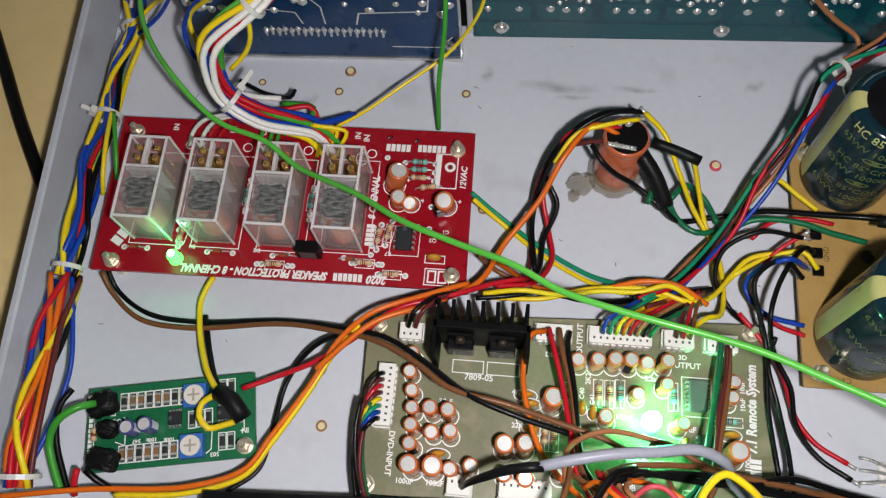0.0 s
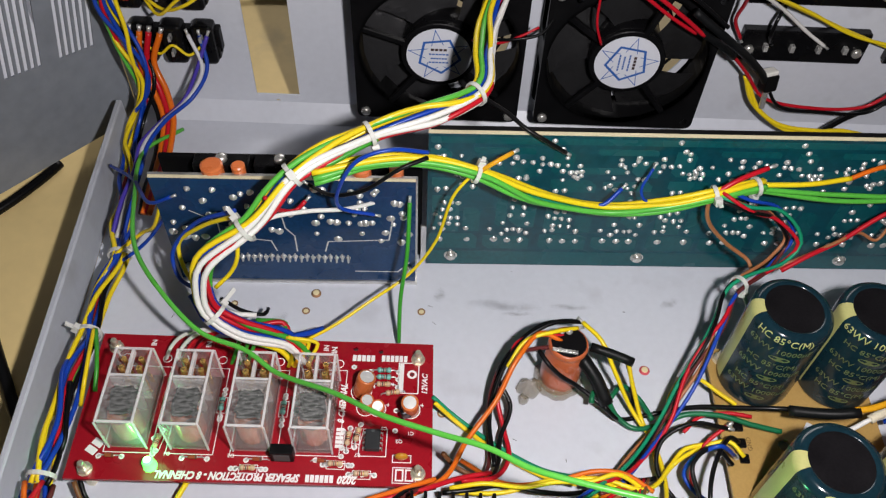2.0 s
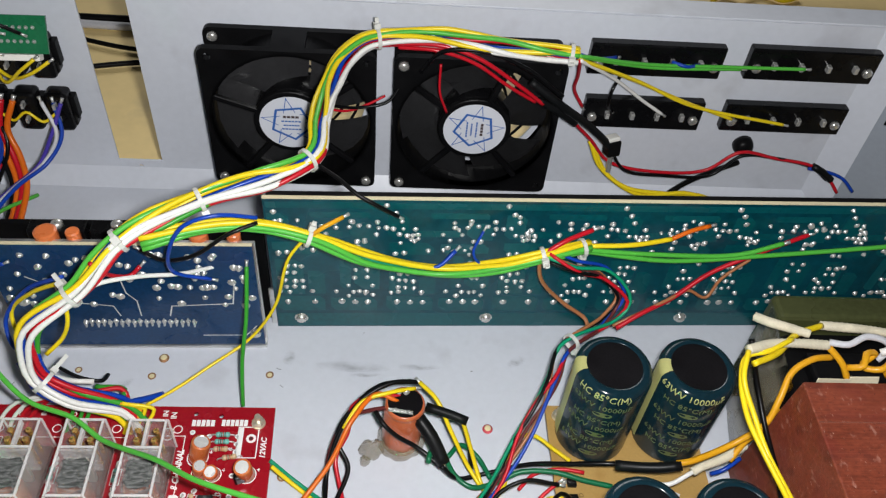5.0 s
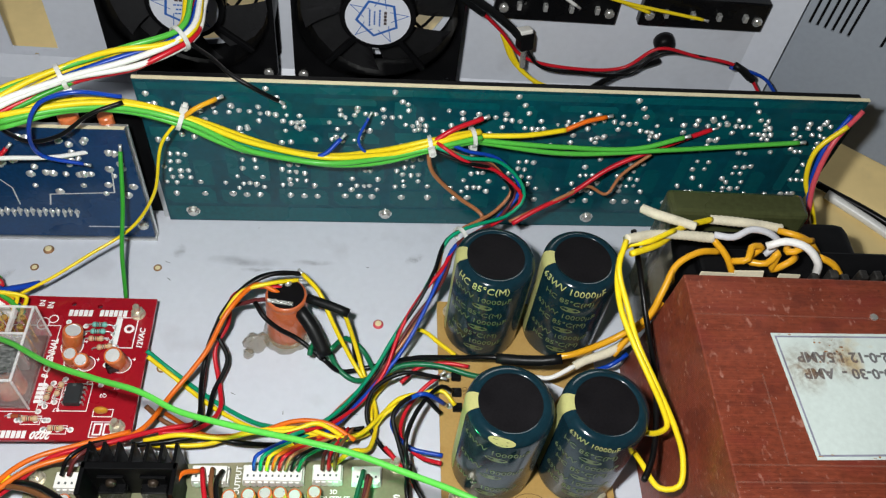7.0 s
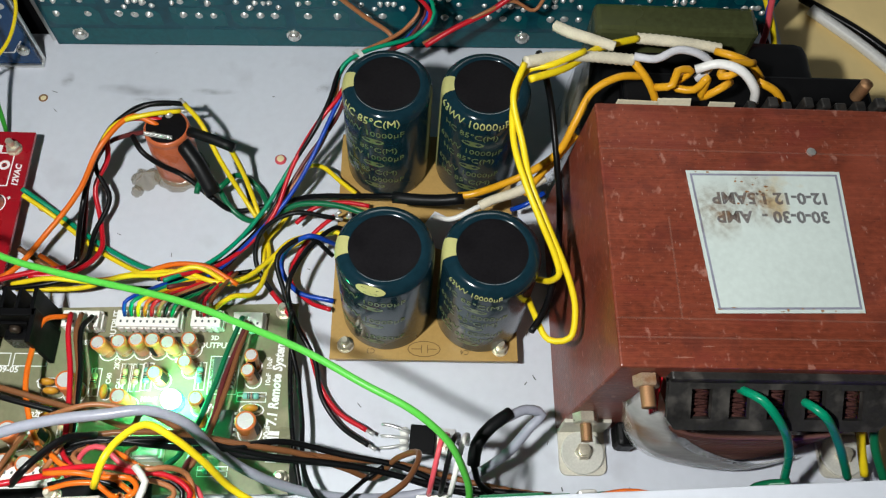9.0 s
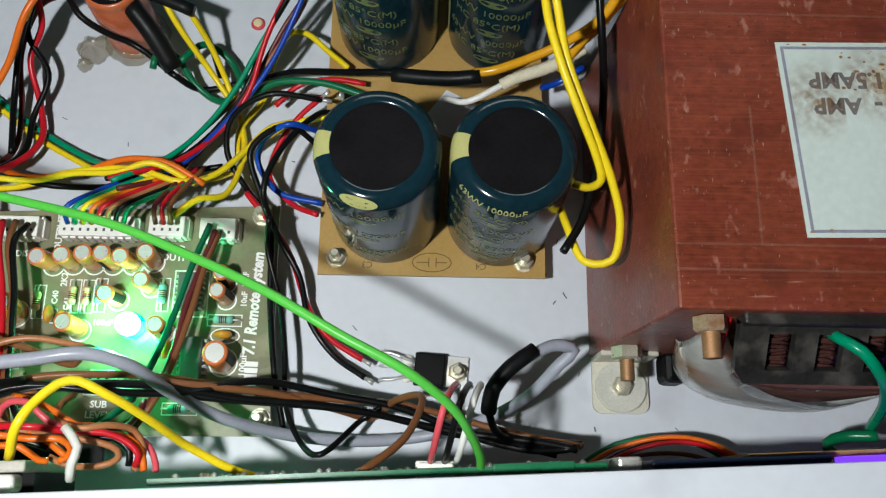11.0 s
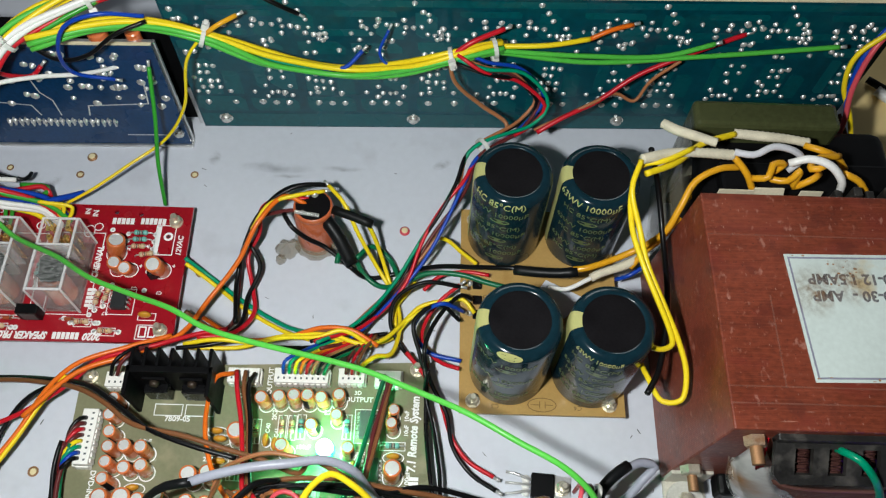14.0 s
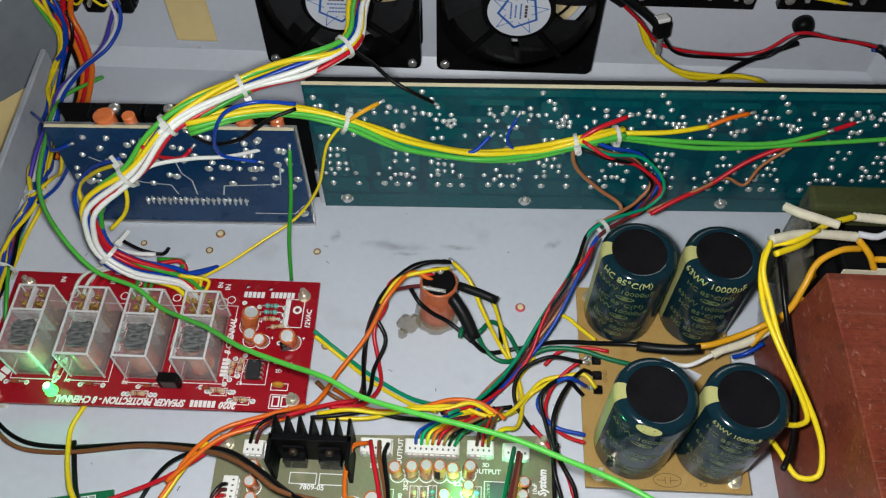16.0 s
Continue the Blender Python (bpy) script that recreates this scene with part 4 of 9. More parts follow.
    return root


big_capacitor(169.6, 213.8, -4, "HC 85°C(M)")
big_capacitor(207.6, 213.8, -2, "63WV 10000µF")
big_capacitor(170.8, 144.6, -2, "")
big_capacitor(207.8, 144.2, -4, "63WV 10000µF", 3.3)
settle(earlier, 1.2, 1)

# ---- mains transformer ----
earlier = set(scene.objects)
rusty_nut = mat("rusting_plated_nut", (0.44, 0.31, 0.21), 0.4, metal=0.4, var=0.4, scale=500, bump=0.15, stain=(0.30, 0.15, 0.07), stain_amount=0.6)
tr = thing("transformer", "large mains transformer, red-brown varnished core, stained paper label", "transformer", 0, 0, 0)
bm = box(242.5, 362, 97, 196, 1.5, 80, 0.7, 2)
for v in bm.verts:
    v.co.x -= (0.0065 if v.co.x < 0.3 else 0) * (0.08 - v.co.z) / 0.075
part("core", bm, varnish, tr, "varnished laminated steel core")
rnd = random.Random(3)
specks = bmesh.new()
for k in range(90):
    x, y, a = rnd.uniform(244, 360), rnd.uniform(98, 195), rnd.gauss(0, 0.5)
    l, w = rnd.uniform(0.1, 0.7), rnd.uniform(0.04, 0.11)
    if not (271 < x < 334 and 113 < y < 173):
        specks.faces.new([specks.verts.new(((x + u * math.cos(a) - v * math.sin(a)) * MM, (y + u * math.sin(a) + v * math.cos(a)) * MM, 0.08003)) for u, v in ((-l, -w), (l, -w), (l * 0.7, w), (-l, w * 0.6))])
for k in range(110):
    y, z, a = rnd.uniform(98, 195), rnd.uniform(8, 79), rnd.gauss(1.2, 0.25)
    l, w = rnd.uniform(0.4, 4.0), rnd.uniform(0.05, 0.13)
    specks.faces.new([specks.verts.new((0.24245 - 0.0065 * (80 - z - u * math.sin(a) * 0.6 - v * math.cos(a)) / 75, (y + u * math.cos(a) - v * math.sin(a)) * MM, (z + u * math.sin(a) * 0.6 + v * math.cos(a)) * MM)) for u, v in ((-l, -w), (l, -w), (l * 0.7, w), (-l, w * 0.6))])
part("specks", specks, scratch, tr, "pale scuffs and specks in the varnish")["kind"] = "stuff"
for k in range(9):
    sc = bmesh.new()
    cx, cy, ang, ln = rnd.uniform(246, 358), rnd.uniform(99, 194), rnd.choice((0, 0, 0.9, 1.2, -0.5)), rnd.uniform(1.5, 9)
    d = Vector((math.cos(ang), math.sin(ang)))
    n = Vector((-d.y, d.x)) * rnd.uniform(0.06, 0.2)
    a = Vector((cx, cy))
    pts = [a - n, a + d * ln * 0.5 - n * 1.6, a + d * ln, a + d * ln * 0.5 + n * 1.2]
    if not (272 < cx < 333 and 108 < cy < 173):
        sc.faces.new([sc.verts.new((p.x * MM, p.y * MM, 0.08004)) for p in pts])
        part("scratch", sc, scratch, tr, "pale scratch in the varnish")
faint_joint = mat("faint_joint_line", (0.36, 0.18, 0.13), 0.5, var=0.5, scale=900, alpha=0.2)
for y0 in (106.5, 112.9, 176.2):
    part("lamination_joint", box(243, 361.6, y0, y0 + 0.6, 79.9, 80.05), faint_joint, tr, "worn line along a lamination edge")
for x0, y0, y1 in ((263.5, 113, 150), (341, 113, 140)):
    part("lamination_joint", box(x0, x0 + 0.6, y0, y1, 79.9, 80.06), faint_joint, tr, "worn line along a lamination edge")
lab = part("paper_label", plate([(271.8, 168), (326.3, 169), (323.8, 116), (274.8, 115)], 80.3, 80.55), paper_white, tr, "peeling white paper label with rust stains")
outline(lab, [(273.4, 166.4), (324.8, 167.4), (322.6, 117.6), (276.2, 116.6)], 80.6, 0.8, True, paper_edge)
words("12-0-12 1.5AMP", 6.2, faint_ink, flat(300, 157.8, 80.62, 181), lab, bold=0.2)
words("30-0-30 -  AMP", 6.2, faint_ink, flat(299.6, 150.6, 80.62, 181), lab, bold=0.2)
rnd = random.Random(8)
bm = bmesh.new()
for k in range(34):
    if k < 22:
        cx, cy = rnd.gauss(294, 4), rnd.gauss(158.5, 4.2)
    else:
        cx, cy = rnd.uniform(275, 323), rnd.choice((115.9, 116.4, 117, 167.4))
    rr = rnd.uniform(0.12, 0.5)
    bm.faces.new([bm.verts.new((px * MM, py * MM, (80.64 + 0.002 * k) * MM)) for px, py in ring(cx, cy, rr, 7, rnd.uniform(0.8, 2.2))])
part("rust_stain", bm, rust_spot, lab, "brown rust freckles")["kind"] = "stuff"
for x, y, w, h in ((296, 157, 11, 12), (281, 152, 7, 12)):
    bm = bmesh.new()
    bm.faces.new([bm.verts.new((u * w * MM, v * h * MM, 0)) for u, v in ((-1, -1), (1, -1), (1, 1), (-1, 1))])
    part("rust_bloom", bm, rust_bloom, lab, "brown water and rust stain").location = (x * MM, y * MM, 80.75 * MM)
# front coil under its bobbin
part("front_winding", box(264, 330, 88.5, 98, 8, 57, 5, 4), winding, tr, "dark varnished copper winding", True)
for k in range(13):
    d = 1.75 * k
    a = [(262 + 0.6 * k, 94, 54 - d * 0.5), (266 + 0.5 * k, 86, 50 - d * 0.9), (297, 83.6 - 0.05 * k, 46 - 1.3 * d), (325 - 0.5 * k, 86, 50 - d), (330 - 0.6 * k, 94, 54 - d * 0.6)]
    part("winding_turn", tube(spline(a, 4), 0.95, 6), winding, tr, "", True)
bob = bmesh.new()
plate([(259.5, 84), (262, 80.5), (328, 80.5), (332, 84), (332, 97), (259.5, 97)], 0, 2.6, [rect(267 + k * 12.3, 273.6 + k * 12.3, 84.2, 94) for k in range(5)], bm=bob)
dusty = mat("dusty_black_plastic", (0.014, 0.013, 0.012), 0.5, var=0.6, scale=250, bump=0.25, stain=(0.075, 0.068, 0.06), stain_amount=0.55)
bobbin = part("bobbin_cheek", bob, dusty, tr, "black moulded bobbin cheek with five windows")
bobbin.matrix_world = Matrix.Translation((0, 0.0968, 0.071)) @ Matrix.Rotation(radians(33), 4, "X") @ Matrix.Translation((0, -0.097, 0))
part("bobbin_rim", box(259.5, 332, 94.5, 98, 69, 76, 0.8), dusty, tr, "dusty upper rim of the bobbin")
window_copper = mat("lacquered_copper_turns", (0.065, 0.026, 0.022), 0.35, var=0.5, scale=300, bump=0.2)
for k in range(5):
    w_ = part("window_winding", box(266.5 + k * 12.3, 274.1 + k * 12.3, 83, 94.5, -4, -2.2, 0.4), window_copper, tr, "copper seen in the bobbin window")
    w_.matrix_world = bobbin.matrix_world.copy()
    for i in range(9):
        yy = 84.2 + i * 1.18 + rnd.uniform(-0.35, 0.35)
        t_ = part("winding_turn", tube(spline([(266.5 + k * 12.3, yy, -1.6), (270 + k * 12.3, yy + 0.4 * (i % 2), -0.9), (273.8 + k * 12.3, yy - rnd.uniform(-0.8, 0.8), -1.6)], 2), 0.55, 6), window_copper, tr, "", True)
        t_.matrix_world = bobbin.matrix_world.copy()
for k in range(4):
    part("red_insulation", tube(spline([(258.2 - 0.5 * k, 97, 70), (257.4 - 0.5 * k, 92, 66 - k), (258.4 - 0.3 * k, 89, 60 - 1.5 * k)], 3), 0.45, 6), WIRE["red"], tr, "red insulated lead beside the bobbin", True)
fl = bmesh.new()
top = spline([(256, 97, 69), (262, 90, 60), (271, 84, 46), (287, 81.5, 30), (308, 81, 17), (327, 86, 10)], 3)
low = spline([(252, 97, 44), (256, 91, 26), (265, 86.5, 12), (280, 83.5, 6), (303, 82.5, 4), (327, 86.5, 5)], 3)
n = 24
rows = []
for j in range(n):
    a, b = top[int(j * (len(top) - 1) / (n - 1))], low[int(j * (len(low) - 1) / (n - 1))]
    rows.append([])
    for i in range(8):
        u = i / 7
        q = a.lerp(b, u) + Vector((-3.2, -3.4, -1.0)) * math.sin(math.pi * u) * (1 - 0.6 * j / n)
        rows[-1].append(fl.verts.new(q * MM))
for a, b in zip(rows, rows[1:]):
    for i in range(7):
        fl.faces.new((a[i], a[i + 1], b[i + 1], b[i]))
bmesh.ops.solidify(fl, geom=fl.faces, thickness=0.0005)
part("insulation_film", fl, film_clear, tr, "cloudy plastic insulation film curling off the coil", True)
part("coil_end", box(257, 265, 88, 98, 2, 14, 2), black_pl, tr, "black end of the lower bobbin")
nylon_washer = mat("milky_nylon_washer", (0.62, 0.61, 0.55), 0.3, var=0.15, scale=300, alpha=0.85, coat=0.3)
# rear coil in olive film
part("rear_winding", box(252, 340, 196, 246, 8, 60, 6, 3), black_pl, tr, "taped rear winding", True)
part("olive_wrap", box(248, 313, 236, 250, 4, 73, 2.2, 2), olive_tape, tr, "glossy olive insulation board behind the coil")
part("terminal_strip", box(258, 356, 197, 222, 56, 66, 1.5), black_pl, tr, "black bobbin edge with lead-out wires")
rnd = random.Random(31)
for k in range(9):
    x = 300 + k * 6.6
    part("bobbin_tooth", box(x, x + rnd.uniform(3.2, 4.8), 196.6, 201, 66, 77 + rnd.uniform(0, 4.5), 0.6, 2), dusty, tr, "black toothed edge of the bobbin")
for x, y, z, w, h, rz in ((259, 199, 69, 8, 7, 8), (274, 200, 72, 6, 5, -12), (291, 199.5, 70, 5, 6, 5)):
    o = part("paper_tab", box(-w, w, -0.3, 0.3, -h, h, 0.15, 1), paper_tab, tr, "cream insulating paper tab")
    o.matrix_world = pose(x * MM, y * MM, z * MM, -12, rz, rz * 0.6)
th = [Vector((341, 203, 78 + k * 0.5)) for k in range(18)]
part("clamp_bolt", tube(th, [2.1 + 0.24 * (k % 2) for k in range(18)], 12), rust, tr, "rusty upright bolt end behind the core", True)
fl = bmesh.new()
rows = []
for j in range(9):
    u = j / 8
    a, b = Vector((241 + 6 * u, 197 + 46 * u, 74 - 3 * u)), Vector((236 + 8 * u, 197 + 46 * u, 8))
    rows.append([fl.verts.new((a.lerp(b, i / 6) + Vector((-2.5 * math.sin(math.pi * i / 6) * math.sin(math.pi * u), 0.8 * math.sin(3 * i + j), 0))) * MM) for i in range(7)])
for a, b in zip(rows, rows[1:]):
    for i in range(6):
        fl.faces.new((a[i], a[i + 1], b[i + 1], b[i]))
bmesh.ops.solidify(fl, geom=fl.faces, thickness=0.0004)
part("rear_film", fl, film_amber, tr, "cloudy stained insulation film round the rear coil", True)
for x, y in ((245.6, 87.6), (348, 87.6)):
    corner = [(x + sx * 6 + 3 * math.cos(w), y - 5.4 + 3 * math.sin(w)) for sx, a0 in ((-1, 180), (1, 270)) for w in [radians(a0 + 22.5 * i) for i in range(5)]]
    part("foot_bracket", plate([*corner, (x + 9, y + 11), (x - 9, y + 11)], 0.02, 1.8), dull_zinc, tr, "plated angle bracket with rounded corners")
    part("foot_web", box(x - 9, x + 9, y + 8, y + 9.6, 1.8, 17, 0.4), dull_zinc, tr)
    part("washer", lathe([(8.3, 1.8), (8.3, 2.9), (7.9, 3.2), (0, 3.2)], 36), nylon_washer, tr, "large milky nylon washer").location = (x * MM, y * MM, 0)
    bm = lathe([(3.3, 3.0), (3.3, 5.4), (2.8, 6.0), (1.8, 6.0)], 6)
    lathe([(2.0, 6), (2.0, 8), (0, 8.2)], 12, bm)
    part("foot_nut", bm, yellow_zinc, tr, "hex nut on the foot bolt").location = (x * MM, y * MM, 0)
    o = part("clamp_nut", lathe([(4.6, 0), (4.6, 3.4), (4.0, 4), (2.3, 4)], 6), yellow_zinc, tr, "plated clamp nut")
    o.matrix_world = pose((x - 3) * MM, (y + 9.3) * MM, 0.025, 90, 0, 0)
    th = [Vector((x - 3, y + 7.6 - k * 0.4, 25)) for k in range(22)]
    part("clamp_bolt", tube(th, [2.0 + 0.22 * (k % 2) for k in range(22)], 12), rust, tr, "threaded clamp bolt end", True)
for x in (252.5, 347):
    th = [Vector((x, 97 - k * 0.45, 71.5)) for k in range(24)]
    part("clamp_bolt", tube(th, [2.2 + 0.24 * (k % 2) for k in range(24)], 12), rust, tr, "rusty clamp bolt end", True)
    o = part("clamp_nut", lathe([(4.3, 0), (4.3, 3.2), (3.8, 3.8), (2.3, 3.8)], 6), rusty_nut, tr, "rusting clamp nut")
    o.matrix_world = pose(x * MM, 0.0968, 0.0715, 90, 0, 0)
part("clamp_nut", lathe([(1.6, 79), (1.6, 80.8), (0, 81)], 8), steel, tr, "small screw in the core").location = (0.318, 0.177, 0)

settle(earlier, 3.4, 3)

# ---- amplifier board, solder side to the front ----
AMP = pose(0.011, 0.2825, 0.0, 0, 0, 1.7) @ Matrix.Rotation(radians(1.8), 4, "X")
amp = thing("amplifier_board", "long upright teal amplifier board seen from its solder side", "circuit board")
amp.matrix_world = AMP
traces = mat("teal_solder_mask", (0.002, 0.05, 0.07), 0.24, var=0.4, scale=60, coat=0.1, spec=0.35)
copper_teal = mat("teal_masked_copper", (0.0025, 0.074, 0.088), 0.25, var=0.25, scale=100, coat=0.1, spec=0.35)
part("laminate", box(1, 337.5, -0.4, 1.2, 0.6, 99.4, 0), traces, amp)
part("laminate_edge", box(1, 337.7, -0.5, 1.35, 99.4, 99.9), pcb_edge, amp, "bare cream top edge of the laminate")
rnd = random.Random(21)
# six alike channels side by side: two groups of power legs below, small parts above; rows of (height, first, step, count)
CHANNEL = 56.3
GROUP_A = [(52, -3, 3.6, 3), (46.4, -3.2, 3.8, 2), (43, -7.2, 3, 1), (40.4, -4, 4, 3), (35, -4, 4, 3), (31.2, -7.6, 4.4, 2), (31.2, 8.6, 3, 1), (22.6, -4, 6.8, 3)]
GROUP_B = [(55, 0, 5.9, 2), (49.1, -0.6, 6, 2), (42.7, -1.4, 3.1, 3), (36.7, -4.4, 12.6, 2), (31.2, -10.6, 3, 1), (31.2, -1.7, 3.1, 3), (28.3, -4.5, 12.4, 2), (22.6, -7.9, 6.9, 3)]
LEGS_ABOVE = [(95.8, 1.4, 3, 1), (90.6, 5.3, 3, 1), (85, 41.4, 12.2, 2), (85.3, 8.2, 33, 1), (82, 45, 4.5, 2), (80.4, 53.7, 3.6, 3), (80, 14.9, 3, 1), (76, 53.3, 10.8, 2), (75.4, 11.2, 2.8, 3), (71.5, 32, 15.4, 2),
         (80.8, 27.6, 6.2, 3), (84, 33.8, 7.7, 2), (76, 29, 9, 2), (66.6, 31.8, 12, 2), (64, 22.2, 12.3, 2), (72.6, 13.8, 3, 2), (70.8, 44, 3.4, 2), (62, 6, 4, 2)]
pts = []
for k in range(6):
    for rows, at in ((GROUP_A, 12.2), (GROUP_B, 43.6), (LEGS_ABOVE, 0)):
        for z, first, step, count in rows:
            for c in range(count):
                if rnd.random() < 0.95:
                    pts.append((CHANNEL * k + at + first + step * c + rnd.uniform(-0.4, 0.4), z + rnd.uniform(-0.5, 0.5), 1.15 if z < 25 else rnd.uniform(0.78, 1.0)))
    for c in range(7):
        pts.append((CHANNEL * k + rnd.uniform(4, 52), rnd.uniform(60, 90), rnd.uniform(0.6, 0.85)))


def copper_plane(x0, x1, z0, z1, cut):
    """A chamfered copper area under the mask."""
    o = part("copper_area", plate([(x0 + cut, z0), (x1, z0), (x1, z1 - cut), (x1 - cut, z1), (x0, z1), (x0, z0 + cut)], 0, 0.05), copper_teal, amp, "copper area under the mask")
    o.matrix_basis = pose(0, -0.00041, 0, 90, 0, 0)


for k in range(6):
    for x0, x1, z0, z1, cut in ((2.5, 27, 15, 27.5, 3), (3.5, 17, 29, 57, 4), (19, 27.5, 29.5, 48, 3), (30, 54, 15, 26, 3), (35, 40.5, 34, 60, 2), (42, 55, 33.5, 58, 5), (3, 25, 61, 70, 4), (28, 52, 62, 69, 3), (2, 12, 73, 90, 3), (15, 37, 74, 78.5, 1.5), (22, 50, 87, 91, 1.5), (40, 53, 72, 84, 4)):
        copper_plane(CHANNEL * k + x0, CHANNEL * k + x1, z0, z1, cut)
copper_plane(2, 336, 93.5, 97.5, 1)
copper_plane(2, 336, 1.5, 12.5, 2)
joints(amp, [p for p in pts if 3 < p[0] < 335])
for x in (14, 113, 222):
    o = part("screw", SCREW, steel, amp, "plated pan-head screw")
    o.matrix_basis = pose(x * MM, -0.0005, 0.009, 90, 0, 0)
    part("washer", lathe([(3.5, 0), (3.5, 0.5), (0, 0.5)], 18), steel, amp).matrix_basis = pose(x * MM, -0.0005, 0.009, 90, 0, 0)
part("heatsink", box(2, 336.5, 3, 7, 3, 97.5, 0.8), black_al, amp, "black heatsink behind the board")
part("bracket", box(-2, 336, 1.4, 3, 0.4, 30, 0.3), alu, amp, "aluminium mounting angle behind the board")

# ---- navy board with its black heatsink parts ----
nav = thing("driver_board", "navy circuit board on an aluminium bracket, solder side to the front", "circuit board")
nav.matrix_world = pose(-0.114, 0.266, 0, 0, 0, 1.6)
part("laminate", box(0, 121, -0.3, 1.3, 2, 78), pcb_bluish, nav)
part("laminate_edge", box(0, 121, -0.35, 1.4, 78, 78.4), pcb_edge, nav)
part("bracket", box(-1, 122, 2, 4, 0, 77.5, 0.4), alu, nav, "aluminium plate behind the board")
part("bracket_foot", box(-1, 122, -1.5, 4, 0.02, 1.8, 0.4), alu, nav)
for x in (5, 117):
    o = part("screw", SCREW, steel, nav, "plated pan-head screw")
    o.matrix_basis = pose(x * MM, -0.0003, 0.0125, 90, 0, 0)
rnd = random.Random(4)
pts = [(34 + k * 2.95, 21 + 0.8 * (k % 2), 0.85) for k in range(19)]
for k in range(75):
    pts.append((rnd.uniform(3, 118), rnd.choice((36, 42, 48, 54, 58, 64, 70)) + rnd.uniform(-2, 2), rnd.uniform(0.8, 1.4)))
joints(nav, pts)
for k in range(19):
    o = part("pin", box(-0.42, 0.42, -1.9, -0.2, -2.6, 2.4, 0.15, 1), solder, nav)
    o.location = ((34 + k * 2.95) * MM, 0, (21 + 0.8 * (k % 2)) * MM)
for seq in ([(62, 30), (62, 42), (58, 48), (57, 60)], [(52, 30), (50, 38), (36, 40), (28, 44)], [(76, 30), (78, 38), (108, 40), (110, 55)], [(90, 14), (112, 14), (118, 22)], [(14, 60), (26, 52), (26, 40)]):
    o = outline(nav, [(x, z) for x, z in seq], 0, 0.7, False, cap_top)
    o.matrix_basis = pose(0, -0.0004, -0.004, 90, 0, 0)
for x, w in ((18, 26), (46, 24), (76, 34)):
    p = part("power_package", box(x, x + w, 9, 16.8, 46, 77, 0.6), black_gloss, nav, "black power package bolted to the plate")
    o = part("screw", SCREW, steel, nav)
    o.matrix_basis = pose((x + w / 2) * MM, 0.013, 0.077, 0, 0, 0)
part("heatsink", box(0, 124, 17, 20, 2, 74, 0.6), black_al, nav, "dark heatsink plate")
for x, r in ((28, 5.2), (40, 3.2), (96, 4.5), (112, 3.4)):
    o = part("orange_capacitor", lathe([(0, -4), (r, -4), (r, 5), (r * 0.8, 5.6), (0, 5.6)], 18), sleeve_orange, nav, "orange capacitor top")
    o.matrix_basis = pose(x * MM, 0.0062, 0.075, 0, 0, 0)

# ---- red relay board ----
RZ = 12.0
earlier = set(scene.objects)
red = thing("relay_board", "glossy red speaker protection board on studs, white print", "circuit board")
part("laminate", plate([(-139.5, 150.3), (18.2, 151.2), (17, 222.8), (-141, 223.2)], RZ - 1.6, RZ, [ring(x, y, 1.2, 8) for x, y in ((-20, 219), (-8, 218))]), pcb_red, red)
for x, y in ((-133, 215.5), (10, 214), (12, 157), (-131, 154.6)):
    stud(red, x, y, RZ, RZ - 1.6)
P = RZ + 0.04
words("2020", 4.8, ink, flat(-18.4, 153.4, P, 180), red, shear=0.25, bold=0.22, width=8.6)
bars(6, 12.4, 3.4, ink, flat(-30.6, 153.5, P, 180), red)
words("SPEAKER PROTECTION - 8 CHENNAL", 4.8, ink, flat(-70, 153.6, P, 180), red, shear=0.25, bold=0.22, width=62.5)
bars(6, 12.5, 3.4, ink, flat(-1.4, 214.2, P, 180), red)
bars(5, 11, 3.4, ink, flat(-16, 214, P, 180), red)
words("12VAC", 3.6, ink, flat(13.6, 201, P, 90), red, shear=0.2, bold=0.12)
words("8 CHENNAL", 4.2, ink, flat(-23.5, 190, P, 90), red, shear=0.25, bold=0.12, width=20)
bars(5, 10, 3.4, ink, flat(-23.5, 173, P, 90), red)
for x in (-120, -94, -66, -38, -104, -80, -52):
    words("IN" if x in (-120, -94, -66, -38) else "OP", 3.4, ink, flat(x + 4, 219, P, 90), red, bold=0.1)
words("IN", 3.6, ink, flat(-30, 218, P, 90), red, bold=0.1)
outline(red, ring(-31, 208, 3.2, 12, 0.8), P, 0.5)
bars(2, 8, 5, ink, flat(-130, 165, P, 240), red)
outline(red, rect(1.2, 10.5, 196, 212), P, 0.5)
part("print_block", plate(rect(1.5, 3.6, 196.4, 211.6), P - 0.02, P + 0.02), ink, red)
pads(red, [(7.4, 206)], P, 2.4), pads(red, [(7.4, 206)], P + 0.03, 1.2, pcb_red), pads(red, [(7.4, 206)], P + 0.05, 0.7, band_b)
outline(red, rect(1, 11, 152.6, 159.6), P, 0.4)
for x in (3.9, 8.2):
    outline(red, rect(x - 1.5, x + 1.5, 153.8, 158.6), P, 0.7)
for x, y in ((-116, 200), (-89, 200), (-61, 200), (-34, 201)):
    outline(red, rect(x - 9.6, x + 11, y - 37, y + 6), P, 0.4)
